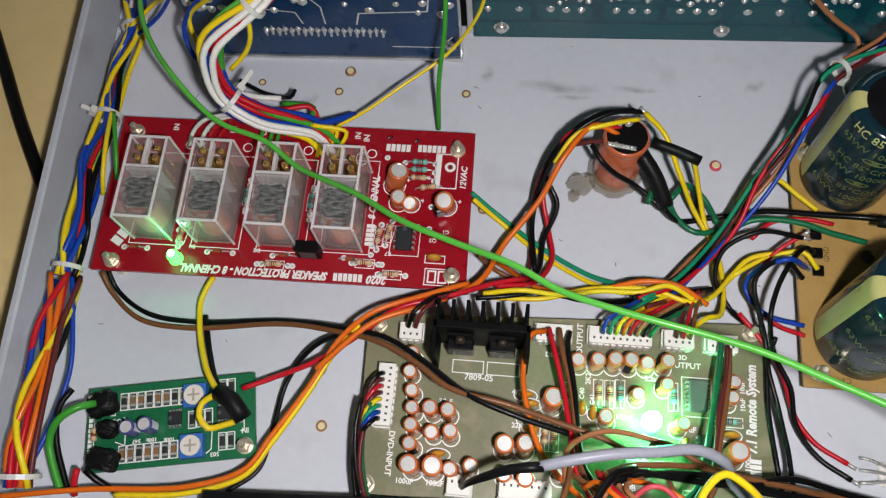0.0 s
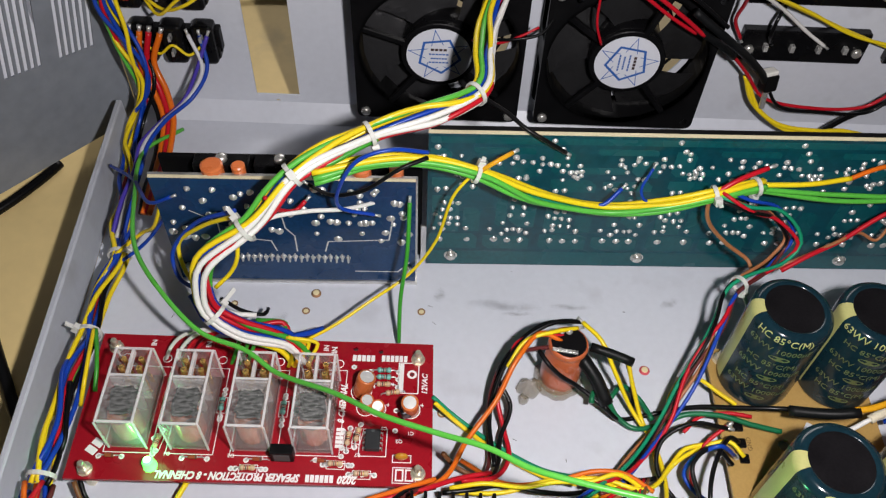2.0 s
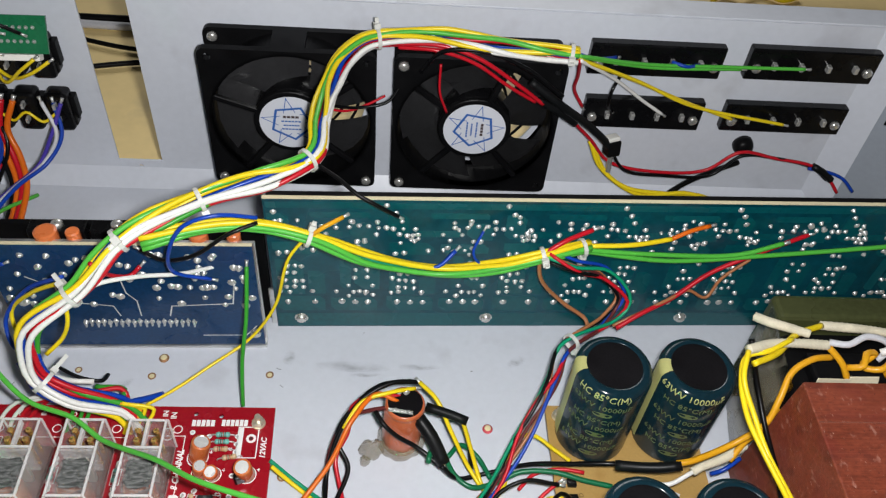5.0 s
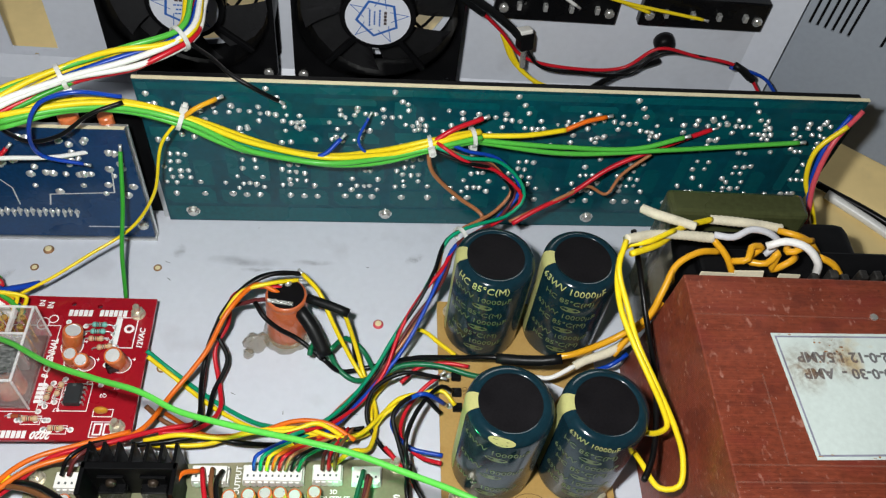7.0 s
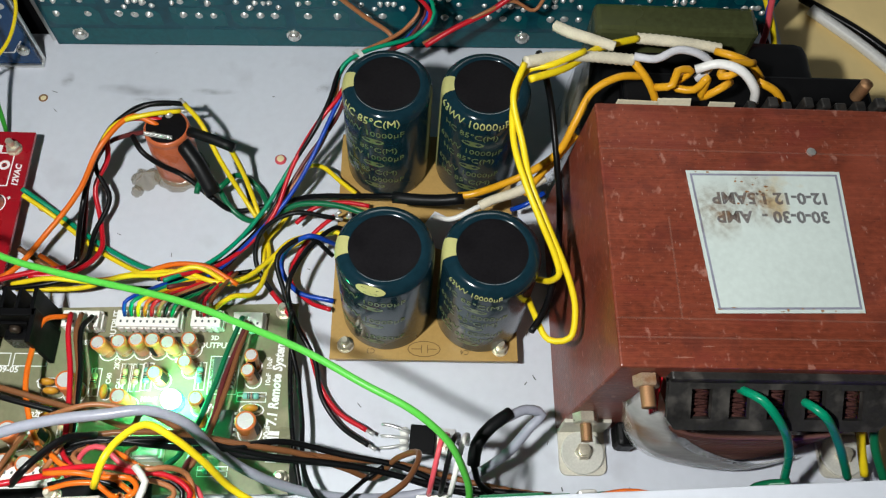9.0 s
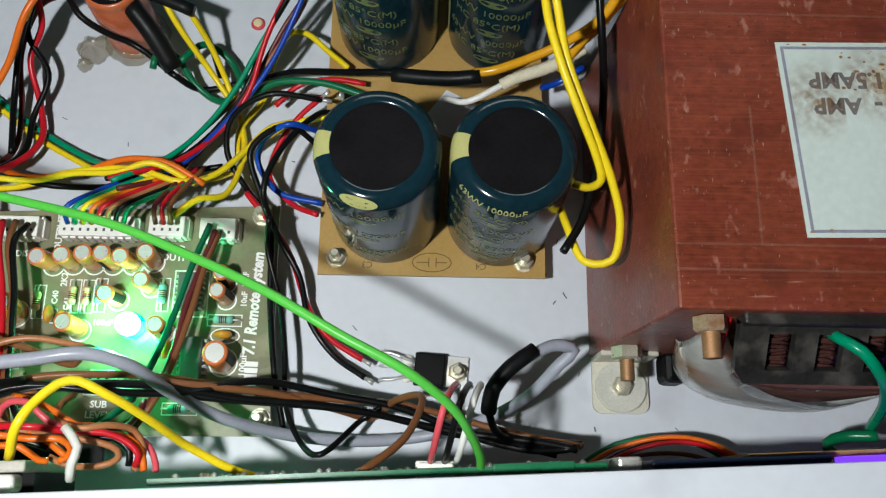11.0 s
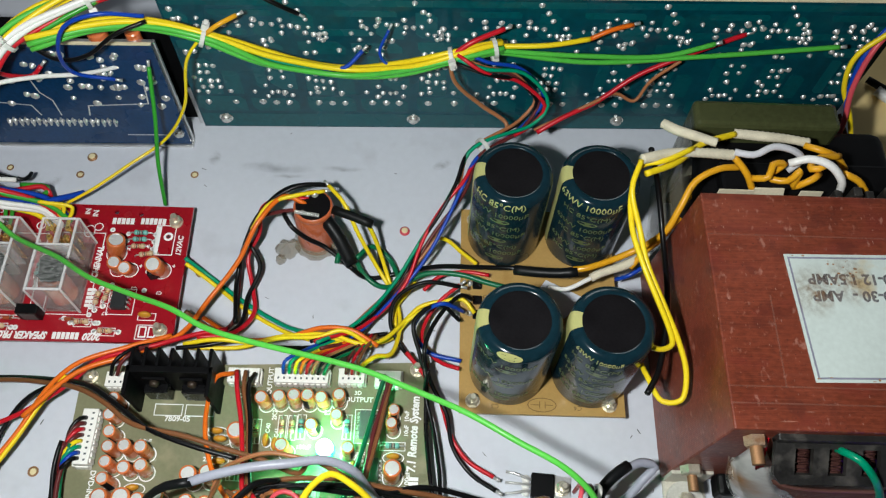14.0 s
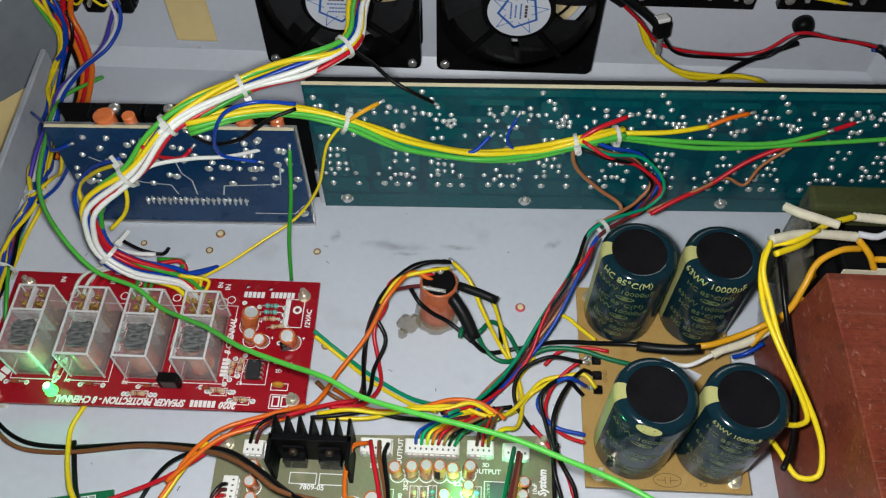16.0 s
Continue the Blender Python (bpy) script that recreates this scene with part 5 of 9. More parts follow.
PADS = [(-12, 207), (1, 207), (-12, 203), (1, 203), (-12, 199), (1, 199), (-20, 209), (1, 187), (1, 177), (-22, 176), (-22, 168), (-22, 160), (-17, 160),
        (-28, 160), (-12, 156), (-57, 162), (-49, 162), (-69, 157), (-54, 157), (-33, 162), (-22, 164), (-127, 161), (-117, 161), (-91, 161), (-80, 161),
        (-63, 161), (-78, 195), (-78, 180), (-50, 193), (-50, 178), (-44, 193), (-44, 178), (-105, 170), (-103, 164)]
pads(red, PADS, P, 1.3)
pads(red, PADS, P + 0.03, 0.6, solder)


def relay(x, y):
    """A clear-cased relay: shell, inner walls, armature, coil, yoke and two gilt contacts."""
    root = thing("relay", "clear plastic relay case with a copper coil and gilt contacts", "relay", x, y, RZ + 0.05, 0, "clear relays on the red board")
    w, l, h = 8.2, 18.2, 25.0
    bm = box(-w, w, -l, l, 0.4, h, 0.6, 2)
    bmesh.ops.delete(bm, geom=[f for f in bm.faces if abs(f.calc_center_median().z - h * MM) < 1e-5], context="FACES")
    part("case", bm, clear_case, root, "clear polycarbonate cover", True)
    bm = bmesh.new()
    for sx in (-1, 1):
        box(sx * (w - 0.55) - 0.55, sx * (w - 0.55) + 0.55, -l, l, h - 0.9, h + 0.15, 0.25, 1, bm=bm)
        for sy in (-1, 1):
            box(sx * w - 0.45, sx * w + 0.45, sy * l - 0.45, sy * l + 0.45, 0.6, h - 0.9, 0.2, 1, bm=bm)
    for yy in (-l + 0.5, l - 0.5, 4.4):
        box(-w + 1.1, w - 1.1, yy - 0.55, yy + 0.55, h - 0.9, h + 0.14, 0.25, 1, bm=bm)
    box(-0.7, 0.7, 5.0, l - 1.1, h - 3, h + 0.12, 0.2, 1, bm=bm)
    part("case_rim", bm, clear_edge, root, "thick scuffed edges of the cover")
    part("scuffed_face", plate(rect(-w + 1.2, w - 1.2, -l + 1.2, 3.7), h - 0.6, h - 0.25), hazy, root, "scuffed top of the cover")
    part("base", box(-w + 0.8, w - 0.8, -l + 0.8, l - 0.8, 0, 2.4, 0.4), relay_base, root, "grey plastic base")
    arm = box(-5.5, 5.5, -12.0, 0.6, 18.4, 23.4, 2.4, 3)
    bmesh.ops.subdivide_edges(arm, edges=arm.edges, cuts=2, use_grid_fill=True)
    for v in arm.verts:
        v.co += Vector((math.sin(v.co.y * 2900 + x), math.sin(v.co.x * 2300 + y), 0)) * 0.00055
    part("armature", arm, relay_dark, root, "dark steel armature plate", True)
    turns = bmesh.new()
    for k in range(14):
        m = Matrix.Translation((0, -10 * MM, 0))
        lathe([(6.0, 3.0 + k * 1.1), (6.4, 3.5 + k * 1.1), (6.0, 4.05 + k * 1.1)], 18, turns, m)
    part("coil", turns, copper, root, "copper coil", True)
    part("yoke", box(-4.6, 4.6, -0.6, 1.4, 2.4, 21, 0.3), steel, root, "bent steel yoke")
    part("divider", box(-w + 1, w - 1, 3.0, 4.2, 6, 23.6, 0.3), frosted, root, "pale inner divider")
    for sx in (-1, 1):
        bm = box(sx * 3.8 - 1.2, sx * 3.8 + 1.2, 8, 9, 2.4, 22, 0.2, 1)
        box(sx * 3.8 - 1.0, sx * 3.8 + 1.0, 13.4, 14.2, 2.4, 22.5, 0.2, 1, bm=bm)
        lathe([(0, 2.0), (0.9, 1.8), (1.4, 1.0), (1.4, 0)], 10, bm, Matrix.Translation((sx * 3.8 * MM, 9 * MM, 22 * MM)))
        lathe([(0, 1.8), (0.8, 1.6), (1.3, 0.8), (1.3, 0)], 10, bm, Matrix.Translation((sx * 3.8 * MM, 13.4 * MM, 22.4 * MM)))
        part("contact", bm, gilt, root, "gilt contact springs")
    return root


for x in (-115, -88, -61, -34):
    relay(x, 183)
for x, y, r, h, lean in ((-15.5, 199, 4.3, 12, (8, 14)), (-13, 191, 3.2, 11, (10, -4)), (-7.5, 190.5, 3.2, 10, (12, -16)), (7.5, 190.5, 3.9, 14, (6, -12))):
    electrolytic(x, y - 3, RZ, r, h, lean, 60, "capacitors on the relay board")
for y, teal in ((207, True), (203.4, True), (199.6, False)):
    resistor(-5.5, y, RZ, 0, teal, 6.4, group="resistors on the relay board")
for x, y, rz, teal in ((-1, 195.5, 10, False), (-19.5, 172, 85, False), (-15.5, 174, 80, False), (-12.5, 155.8, 0, False), (-24, 160, 0, False), (-61.5, 157, 0, False), (-78, 187, 90, True), (-50, 186, 90, True), (-44, 186, 90, True), (-103, 168, 80, False)):
    resistor(x, y, RZ, rz, teal, 6.4, group="resistors on the relay board")
for x, y, rz in ((-19.5, 172, 85), (-15.5, 174, 80), (-12.5, 155.8, 0), (-24, 160, 0), (-61.5, 157, 0), (-78, 187, 90), (-50, 186, 90), (-44, 186, 90), (-103, 168, 80)):
    c_, s_ = math.cos(radians(rz)), math.sin(radians(rz))
    outline(red, [(x + u * c_ - v * s_, y + u * s_ + v * c_) for u, v in ((-3.9, -1.9), (3.9, -1.9), (3.9, 1.9), (-3.9, 1.9))], P, 0.35)
    pads(red, [(x + u * c_, y + u * s_) for u in (-5.6, 5.6)], P + 0.01, 1.35), pads(red, [(x + u * c_, y + u * s_) for u in (-5.6, 5.6)], P + 0.04, 0.65, solder)
for x, y, r in ((-15.5, 196, 4.7), (-13, 188, 4.1), (-7.5, 187.5, 3.7), (7.5, 187.5, 4.3)):
    outline(red, ring(x, y, r, 20), P, 0.45)
    bars(1, 1.8, 0.4, ink, flat(x + r + 1, y + r * 0.6, P), red), bars(1, 0.4, 1.8, ink, flat(x + r + 1, y + r * 0.6, P + 0.02), red)
for x in (-127, -108, -100, -82, -73, -55, -27):
    outline(red, ring(x, 210.5, 2.0, 12), P, 0.5)
for x, y, tx in ((-4, 178, "C3"), (3, 172, "Q2"), (-15, 165, "R7"), (-70, 163, "D2"), (-98, 163, "D1"), (-40, 170, "R4"), (8, 176, "C1"), (-2, 200.5, "R1")):
    words(tx, 2.4, ink, flat(x, y, P, 180), red, bold=0.05)
outline(red, rect(-14.5, -2.5, 164.5, 177.5), P, 0.4)
dmat = mat("orange_glass_diode", (0.30, 0.07, 0.03), 0.2, var=0.2, scale=500)
for x, y in ((-122, 161), (-86, 161.3), (-58, 161.2), (-30, 161.4)):
    d = part("diode", lathe([(0, -2), (0.9, -2), (0.9, 2), (0, 2)], 10, m=Matrix.Rotation(math.pi / 2, 4, "Y")), dmat)
    d.matrix_world = pose(x * MM, y * MM, (RZ + 1.1) * MM)
    tagged(d, "small orange glass diode on the red board", "diode", "diodes on the relay board")
    part("band", lathe([(0.95, 1.2), (0.95, 1.7)], 10, m=Matrix.Rotation(math.pi / 2, 4, "Y")), band_b, d)
    part("lead", tube([Vector((-5, 0, -1)), Vector((-4.4, 0, 0)), Vector((4.4, 0, 0)), Vector((5, 0, -1))], 0.3, 6), solder, d)
chip(-8.5, 171, RZ, 6.6, 9.6, 4)
disc_cap(4.5, 163.5, RZ)
outline(red, rect(0.6, 8.6, 162, 165.4), P, 0.4)
jack = thing("transistor", "small black square power transistor on the red board", "transistor", -47, 163, RZ)
part("package", box(-5, 5, -2.4, 2.4, 0, 8.6, 0.5), black_pl, jack)
part("tab", box(-3.4, 3.4, -2.5, -2.3, 1, 7, 0.1), ic_grey, jack)
tr2 = thing("transistor", "half-round black transistor beside the capacitor", "transistor", 5.5, 183.5, RZ, 20)
part("package", box(-2.6, 2.6, -1.8, 1.8, 2, 7.5, 0.9), black_gloss, tr2)
for k in (-1, 0, 1):
    part("leg", box(k * 1.3 - 0.25, k * 1.3 + 0.25, -0.2, 0.2, 0, 2.2), solder, tr2)


def led(x, y, z, r, h, label, hot=True):
    root = thing("indicator_light", label, "led", x, y, z)
    part("lens", lathe([(r * 1.15, 0), (r * 1.15, 0.8), (r, 0.9), (r, h - r), (r * 0.86, h - 0.5 * r), (r * 0.5, h - 0.12 * r), (0, h)], 18), led_green if hot else led_small, root, "green glowing lens", True)
    core = [(0, h + 0.02), (r * 0.52, h - 0.10 * r), (r * 0.88, h - 0.46 * r), (r * 1.01, h - r), (r * 1.01, h - 1.5 * r)]
    part("glow_core", lathe(core if hot else core[:2], 16), led_core, root, "white-hot lit tip", True)
    lamp = new("led_light", bpy.data.lights.new("led_light", "POINT"))
    lamp.data.energy, lamp.data.shadow_soft_size, lamp.data.color = 0.0, 0.006, (0.006, 1.0, 0.26)
    lamp.parent = root
    lamp.location = (0, 0, (h + 4) * MM)
    return lamp


led(-103.5, 157, RZ, 2.6, 7, "lit green indicator on the red relay board", False).data.energy = 0.009

settle(earlier, 0.9, 1, 0.3, (-60, 187))

# ---- olive control board ----
earlier = set(scene.objects)
OZ = 10.0
rem = thing("control_board", "olive control board on studs, crowded with capacitors", "circuit board")
part("laminate", plate([(-17.5, 70.5), (137, 72.2), (135.4, 146.8), (-19.8, 140.5)], OZ - 1.6, OZ, [ring(60, 90, 0.6, 6)]), pcb_olive, rem)
for x, y in ((-15.4, 135.6), (130, 143), (134, 77.4), (-13, 74)):
    stud(rem, x, y, OZ, OZ - 1.6)
P2 = OZ + 0.04
SMALL = [(0.5, 124, 2.7), (0, 117.5, 2.7), (1.5, 110, 2.7), (2.5, 103, 2.7), (3, 96.5, 2.7), (3.5, 89.5, 2.7), (4, 82.3, 3.6), (11.5, 82.2, 3.9), (19, 82.5, 2.9), (25, 83.4, 2.9),
         (9.5, 103.3, 2.9), (16, 103, 2.9), (10.5, 95.2, 2.9), (17, 95.2, 2.9), (37.5, 92.3, 3.6), (44.8, 92.6, 3.4), (54.2, 110.3, 3.8), (38, 82, 2.9), (46, 81.5, 3.2), (58.5, 83.8, 2.9),
         (64, 126.4, 2.9), (70.4, 126.8, 2.9), (77, 127, 2.9), (83, 127, 2.9), (89.4, 127.2, 2.9), (96, 128, 2.9), (96, 119.6, 2.7), (86, 115.3, 2.8), (75, 105.4, 3.0), (101.5, 105, 2.8),
         (120, 121.6, 2.6), (120.3, 116, 2.6), (121, 96, 3.9)]
rnd = random.Random(12)
for x, y, r in SMALL:
    electrolytic(x, y - 0.8, OZ, r, 11.2 if r < 3.3 else 12.2, (rnd.uniform(-4, 4), rnd.uniform(-4, 4)), rnd.uniform(0, 360))
    pts = [p for p in ring(x + 0.2, y - 1.4, r + 0.5, 20)]
    outline(rem, pts, P2, 0.5)
for x, y, rz in ((44.5, 112, 0), (46.5, 108.6, 0), (47.3, 99, 0), (46, 102.5, 0), (13, 87, 10), (121, 103, 0), (70, 107, 90), (66, 108.6, 90), (104, 98, 80)):
    disc_cap(x, y, OZ, rz)
    outline(rem, [(px, py) for px, py in ring(x, y, 2.4, 14, 1.9 if abs(rz) < 45 else 0.8)], P2, 0.45)
for x, y, rz, teal in ((61, 113, 90, False), (72, 115, 90, False), (76.3, 115, 90, False), (80.3, 115.5, 90, True), (100.3, 116, 90, True), (120.5, 108, 0, True), (109, 80, 0, True), (56, 97, 90, False), (52.5, 97, 90, False)):
    resistor(x, y, OZ, rz, teal, 6.0, group="resistors on the control board")
    dx, dy = (1.8, 5.4) if rz else (5.4, 1.8)
    outline(rem, rect(x - dx, x + dx, y - dy, y + dy), P2, 0.35)
chip(109, 116.5, OZ, 6.6, 12, 7, 0, ic_grey, "greyed dual-in-line chip on the control board")
chip(112, 95, OZ, 6.6, 14, 7, 0, ic_grey, "greyed dual-in-line chip on the control board")
outline(rem, rect(103.5, 114.5, 109, 124), P2, 0.4)
for tx, s, x, y, rz in (("7809-05", 3.4, 26, 117.5, 0), ("DVD-INPUT", 3.2, -5.5, 86, -90), ("OUTPUT", 3.2, 64.5, 136, 90), ("3D", 2.6, 104, 131.5, 0), ("OUTPUT", 3.2, 104.5, 128.4, 0), ("47uF", 2.8, 106, 104, 0),
                        ("10uF", 2.6, 126.2, 121.5, 90), ("10uF", 2.6, 126.2, 115, 90), ("100uF", 3.0, 127.4, 94, 90), ("2K2", 2.8, 68.2, 120.5, 90), ("C40", 2.6, 66, 114.6, 90), ("C41", 2.6, 70, 112.6, 90),
                        ("2.2uF", 2.6, 92.5, 122.2, 0), ("150K", 2.6, 42, 104, 0), ("22K", 2.6, 42, 100.3, 0), ("47", 2.6, 40.5, 113, 0), ("100uF", 2.8, 1, 76.2, 0), ("100uF", 2.8, 12.5, 76.4, 0), ("USB", 3.2, 22.5, 72.8, 0),
                        ("SUB", 3.0, 84, 81, 0), ("LEVEL", 3.0, 84, 77.8, 0), ("DISP", 2.8, 54, 128.8, 0), ("2.2uF", 2.4, 14, 107.4, 0), ("100uF", 2.6, 82, 106.6, 0)):
    words(tx, s, ink, flat(x, y, P2, rz), rem, bold=0.08)
words("7.1 Remote System", 5.2, ink, flat(129.4, 114, P2, 88.5), rem, shear=0.15, bold=0.2, width=33.5)
bars(6, 12, 4.0, ink, flat(130, 89.5, P2, 88.5), rem)
for x0, x1 in ((15.5, 27.5), (29, 41.5)):
    outline(rem, rect(x0, x1, 119, 124), P2, 0.4)
# finned black regulator heatsink
hs = thing("regulator_heatsink", "black finned heatsink with two regulators bolted on", "heatsink", 26.5, 128, OZ)
part("plate", box(-18, 18, 2, 5, 0.5, 25, 0.4), black_al, hs, "flat back of the heatsink")
for sx in (-1, 1):
    part("side_web", box(sx * 17.2 - 0.9, sx * 17.2 + 0.9, -8, 5, 0.5, 25, 0.3), black_al, hs)
for k in range(7):
    x = -16.5 + k * 5.5
    part("fin", box(x - 0.7, x + 0.7, 4.8, 13, 0.5, 25.5, 0.3), black_al, hs)
for x in (-8, 8):
    r_ = part("regulator", box(x - 5, x + 5, -3, 1.9, 3, 13, 0.5), black_gloss, hs, "black plastic regulator")
    part("tab", box(x - 5, x + 5, 0.8, 2.1, 13, 19, 0.3), black_al, hs)
    o = part("screw", SCREW_DARK, rust, hs, "darkened screw")
    o.matrix_basis = pose(x * MM, 0.0008, 0.016, 90, 0, 0)
    for k in (-1, 0, 1):
        part("leg", box(x + k * 2.5 - 0.4, x + k * 2.5 + 0.4, -1.4, -0.9, 0, 3.2), solder, hs)
dd = part("diode", lathe([(0, -3.6), (1.7, -3.6), (1.7, 3.6), (0, 3.6)], 12, m=Matrix.Rotation(math.pi / 2, 4, "X")), black_gloss)
dd.matrix_world = pose(0.0075, 0.1305, (OZ + 2) * MM)
tagged(dd, "black rectifier diode beside the heatsink", "diode")
for x, y, n, rz in ((-1.5, 133, 3, 0), (53.8, 136.5, 5, 0), (79.2, 137, 9, 0), (101.3, 137.5, 4, 0), (117.5, 137, 4, 0), (-9.5, 107, 9, 90), (22, 75.2, 3, 180), (46, 75.6, 7, 180), (86, 86.5, 3, 180)):
    connector(x, y, OZ, n, rz)
lamp_main = led(91.7, 105.5, OZ, 3.5, 9, "bright lit green indicator on the control board")
lamp_main.data.energy = 0.065

settle(earlier, 1.2, 0.6)

# ---- small green tone board ----
GZ = 8.0
sg = thing("preamp_board", "small green circuit board with trimmers and chip parts", "circuit board", -91.5, 91.4, 0, 10.5)
part("laminate", plate(rect(-34, 33, -16.5, 16.5), GZ - 1.6, GZ, [ring(29, -12, 1.5, 8)]), pcb_green, sg)
stud(sg, 29, -12, GZ, GZ - 1.6), stud(sg, -30, 11, GZ, GZ - 1.6)
PG = GZ + 0.03
for row, y0 in ((0, 10.0), (1, -10.6)):
    for k in range(8):
        x = -19.5 + k * 3.4
        c = thing("chip_component", "tiny surface-mount part in a white printed frame", "chip part", group="chip parts on the green board")
        c.parent = None
        c.matrix_world = sg.matrix_world @ flat(x, y0, GZ)
        part("body", box(-0.95, 0.95, -1.4, 1.4, 0, 1.0, 0.1, 1), smd_brown if (k + row) % 3 else smd_black, c)
        for s in (-1, 1):
            part("terminal", box(-0.98, 0.98, s * 1.75 - 0.4, s * 1.75 + 0.4, 0, 1.02, 0.1, 1), solder, c)
        outline(sg, rect(x - 1.45, x + 1.45, y0 - 3.3, y0 + 3.3), PG, 0.42)
        part("solder_pad", box(x - 1.1, x + 1.1, y0 - 2.9, y0 + 2.9, GZ - 0.02, GZ + 0.02), ic_grey, sg)
for x, y in ((10, 9), (9, -10.5)):
    t_ = thing("trimmer", "blue square trimmer with a pale slotted dial", "trimmer", group="trimmers on the green board")
    t_.matrix_world = sg.matrix_world @ flat(x, y, GZ)
    part("body", box(-4.6, 4.6, -4.6, 4.6, 0, 4.4, 0.5), trim_blue, t_)
    part("dial", lathe([(4.0, 4.4), (3.9, 5.2), (0, 5.2)], 20), cream_pl, t_, "pale round dial")
    part("slot", box(-2.4, 2.4, -0.4, 0.4, 5.2, 5.24), slot_grey, t_)
    part("slot", box(-0.4, 0.4, -2.4, 2.4, 5.21, 5.25), slot_grey, t_)
for x, y in ((-15, -1.6), (-8, -1.2)):
    m = sg.matrix_world @ flat(x, y, GZ)
    e = electrolytic(0, 0, 0, 3.0, 8.5, sleeve=sleeve_blue, label="small blue electrolytic capacitor on the green board", group="blue capacitors on the green board")
    e.matrix_world = m
for x, y in ((1.5, 1.2), (21, 1.4)):
    c = chip(0, 0, 0, 5.2, 5.2, 4, 0, ic_mat, "small black surface-mount chip", 1.8, True)
    c.matrix_world = sg.matrix_world @ flat(x, y, GZ) @ Matrix.Rotation(math.pi / 2, 4, "Z")
for x, y in ((8, 0.2), (11.3, 0.4), (14.6, 0.6), (20, -9.4), (23.4, -9.4), (20.3, 11.6), (23.6, 11.6)):
    outline(sg, rect(x - 1.45, x + 1.45, y - 3.3, y + 3.3), PG, 0.42)
    part("chip_part", box(x - 0.9, x + 0.9, y - 2.2, y + 2.2, GZ, GZ + 0.9, 0.1, 1), smd_black, sg)
    for s in (-1, 1):
        part("terminal", box(x - 0.95, x + 0.95, y + s * 2.2 - 0.4, y + s * 2.2 + 0.4, GZ, GZ + 0.93, 0.1, 1), solder, sg)
for pts in ([(13.5, -13.5), (15.6, -12), (16, -4.6), (13, -4.6)], [(-24.5, 13.5), (-23, 13.5), (-23, 5), (-25, 5)], [(-22.5, -5.5), (-18.6, -7.2), (-18.6, 3), (-19.5, 4)], [(26.5, 4), (28.6, 4), (28.6, -6), (27, -6)]):
    outline(sg, pts, PG, 0.42, False)
r_ = resistor(0, 0, 0, 0, False, 5.2, group="resistors on the green board")
r_.matrix_world = sg.matrix_world @ pose(-31 * MM, 8 * MM, (GZ + 1.5) * MM, 0, 0, 90)
r_ = resistor(0, 0, 0, 0, False, 5.2, group="resistors on the green board")
r_.matrix_world = sg.matrix_world @ pose(-30.5 * MM, -2 * MM, (GZ + 1.5) * MM, 0, 0, 90)
words("OUT", 2.6, ink, flat(-23, 2.6, PG, 180), sg, bold=0.08)
words("547", 2.2, ink, flat(-14, -6, PG, 180), sg, bold=0.06)
words("100k", 2.2, ink, flat(-8, -6, PG, 180), sg, bold=0.06)
words("100k", 2.2, ink, flat(-1, -6.6, PG, 180), sg, bold=0.06)
words("IN", 2.8, ink, flat(29, -6, PG, 180), sg, bold=0.08)
words("503", 2.4, ink, flat(17, -14, PG, 180), sg, bold=0.06)
bars(12, 24, 1.6, ink, flat(-32.6, -1, PG, 90), sg)
outline(sg, ring(-28, 11, 4.2, 14), PG, 0.4)
for nm, x, y, w, l, h in (("wrap", -26.5, 9, 11, 9, 8), ("wrap", -24, -1, 7.5, 6.5, 7), ("wrap", -25, -12.5, 11, 8, 8)):
    tw = box(-w / 2, w / 2, -l / 2, l / 2, 0, h, 2.6, 4)
    bmesh.ops.subdivide_edges(tw, edges=tw.edges, cuts=2, use_grid_fill=True)
    for v in tw.verts:
        v.co += Vector((math.sin(v.co.z * 2600 + v.co.y * 900), math.sin(v.co.x * 2100 + v.co.z * 1500), math.sin(v.co.x * 1300 + v.co.y * 2300))) * 0.00042
        v.co.z = max(v.co.z, 0)
    bl = part("tape_wrap", tw, shrink, None, "", True)
    bl.matrix_world = sg.matrix_world @ flat(x, y, GZ, rnd.uniform(-15, 15))
    tagged(bl, "joint wrapped in black insulating tape on the green board", "insulating tape", "taped joints")

# ---- orange filter can glued upright ----
CANH = 32.5
can = thing("filter_capacitor", "upright orange capacitor glued to the floor, wires soldered on top", "capacitor", 78.6, 214.4, 0, rx=-2, ry=2)
part("sleeve", lathe([(8.8, 0.2), (9.4, 0.8), (9.5, 9), (9.4, CANH - 4), (9.1, CANH - 3.4), (9.4, CANH - 2.8), (9.4, CANH - 1.4), (8.9, CANH - 0.4), (7.9, CANH), (7.4, CANH - 0.5)], 36), orange_can, can, "orange plastic sleeve with a rolled rim", True)
part("top_disc", lathe([(8.3, CANH - 0.25), (8.1, CANH + 0.25), (3, CANH + 0.3), (0, CANH + 0.3)], 24), cap_black, can, "black phenolic top")
rnd = random.Random(77)


def lumpy(bm, amount):
    """Uneven swells of set glue."""
    for v in bm.verts:
        w, h = math.atan2(v.co.y, v.co.x), v.co.z / MM
        k = 1 + amount * (0.5 * math.sin(3 * w + 1) + 0.4 * math.sin(7 * w + 0.8 * h) + 0.3 * math.sin(13 * w - 1.3 * h))
        v.co.x, v.co.y, v.co.z = v.co.x * k, v.co.y * k, v.co.z * (1 + 2.2 * amount * math.sin(5 * w + 2) * math.cos(2 * w))
    return bm


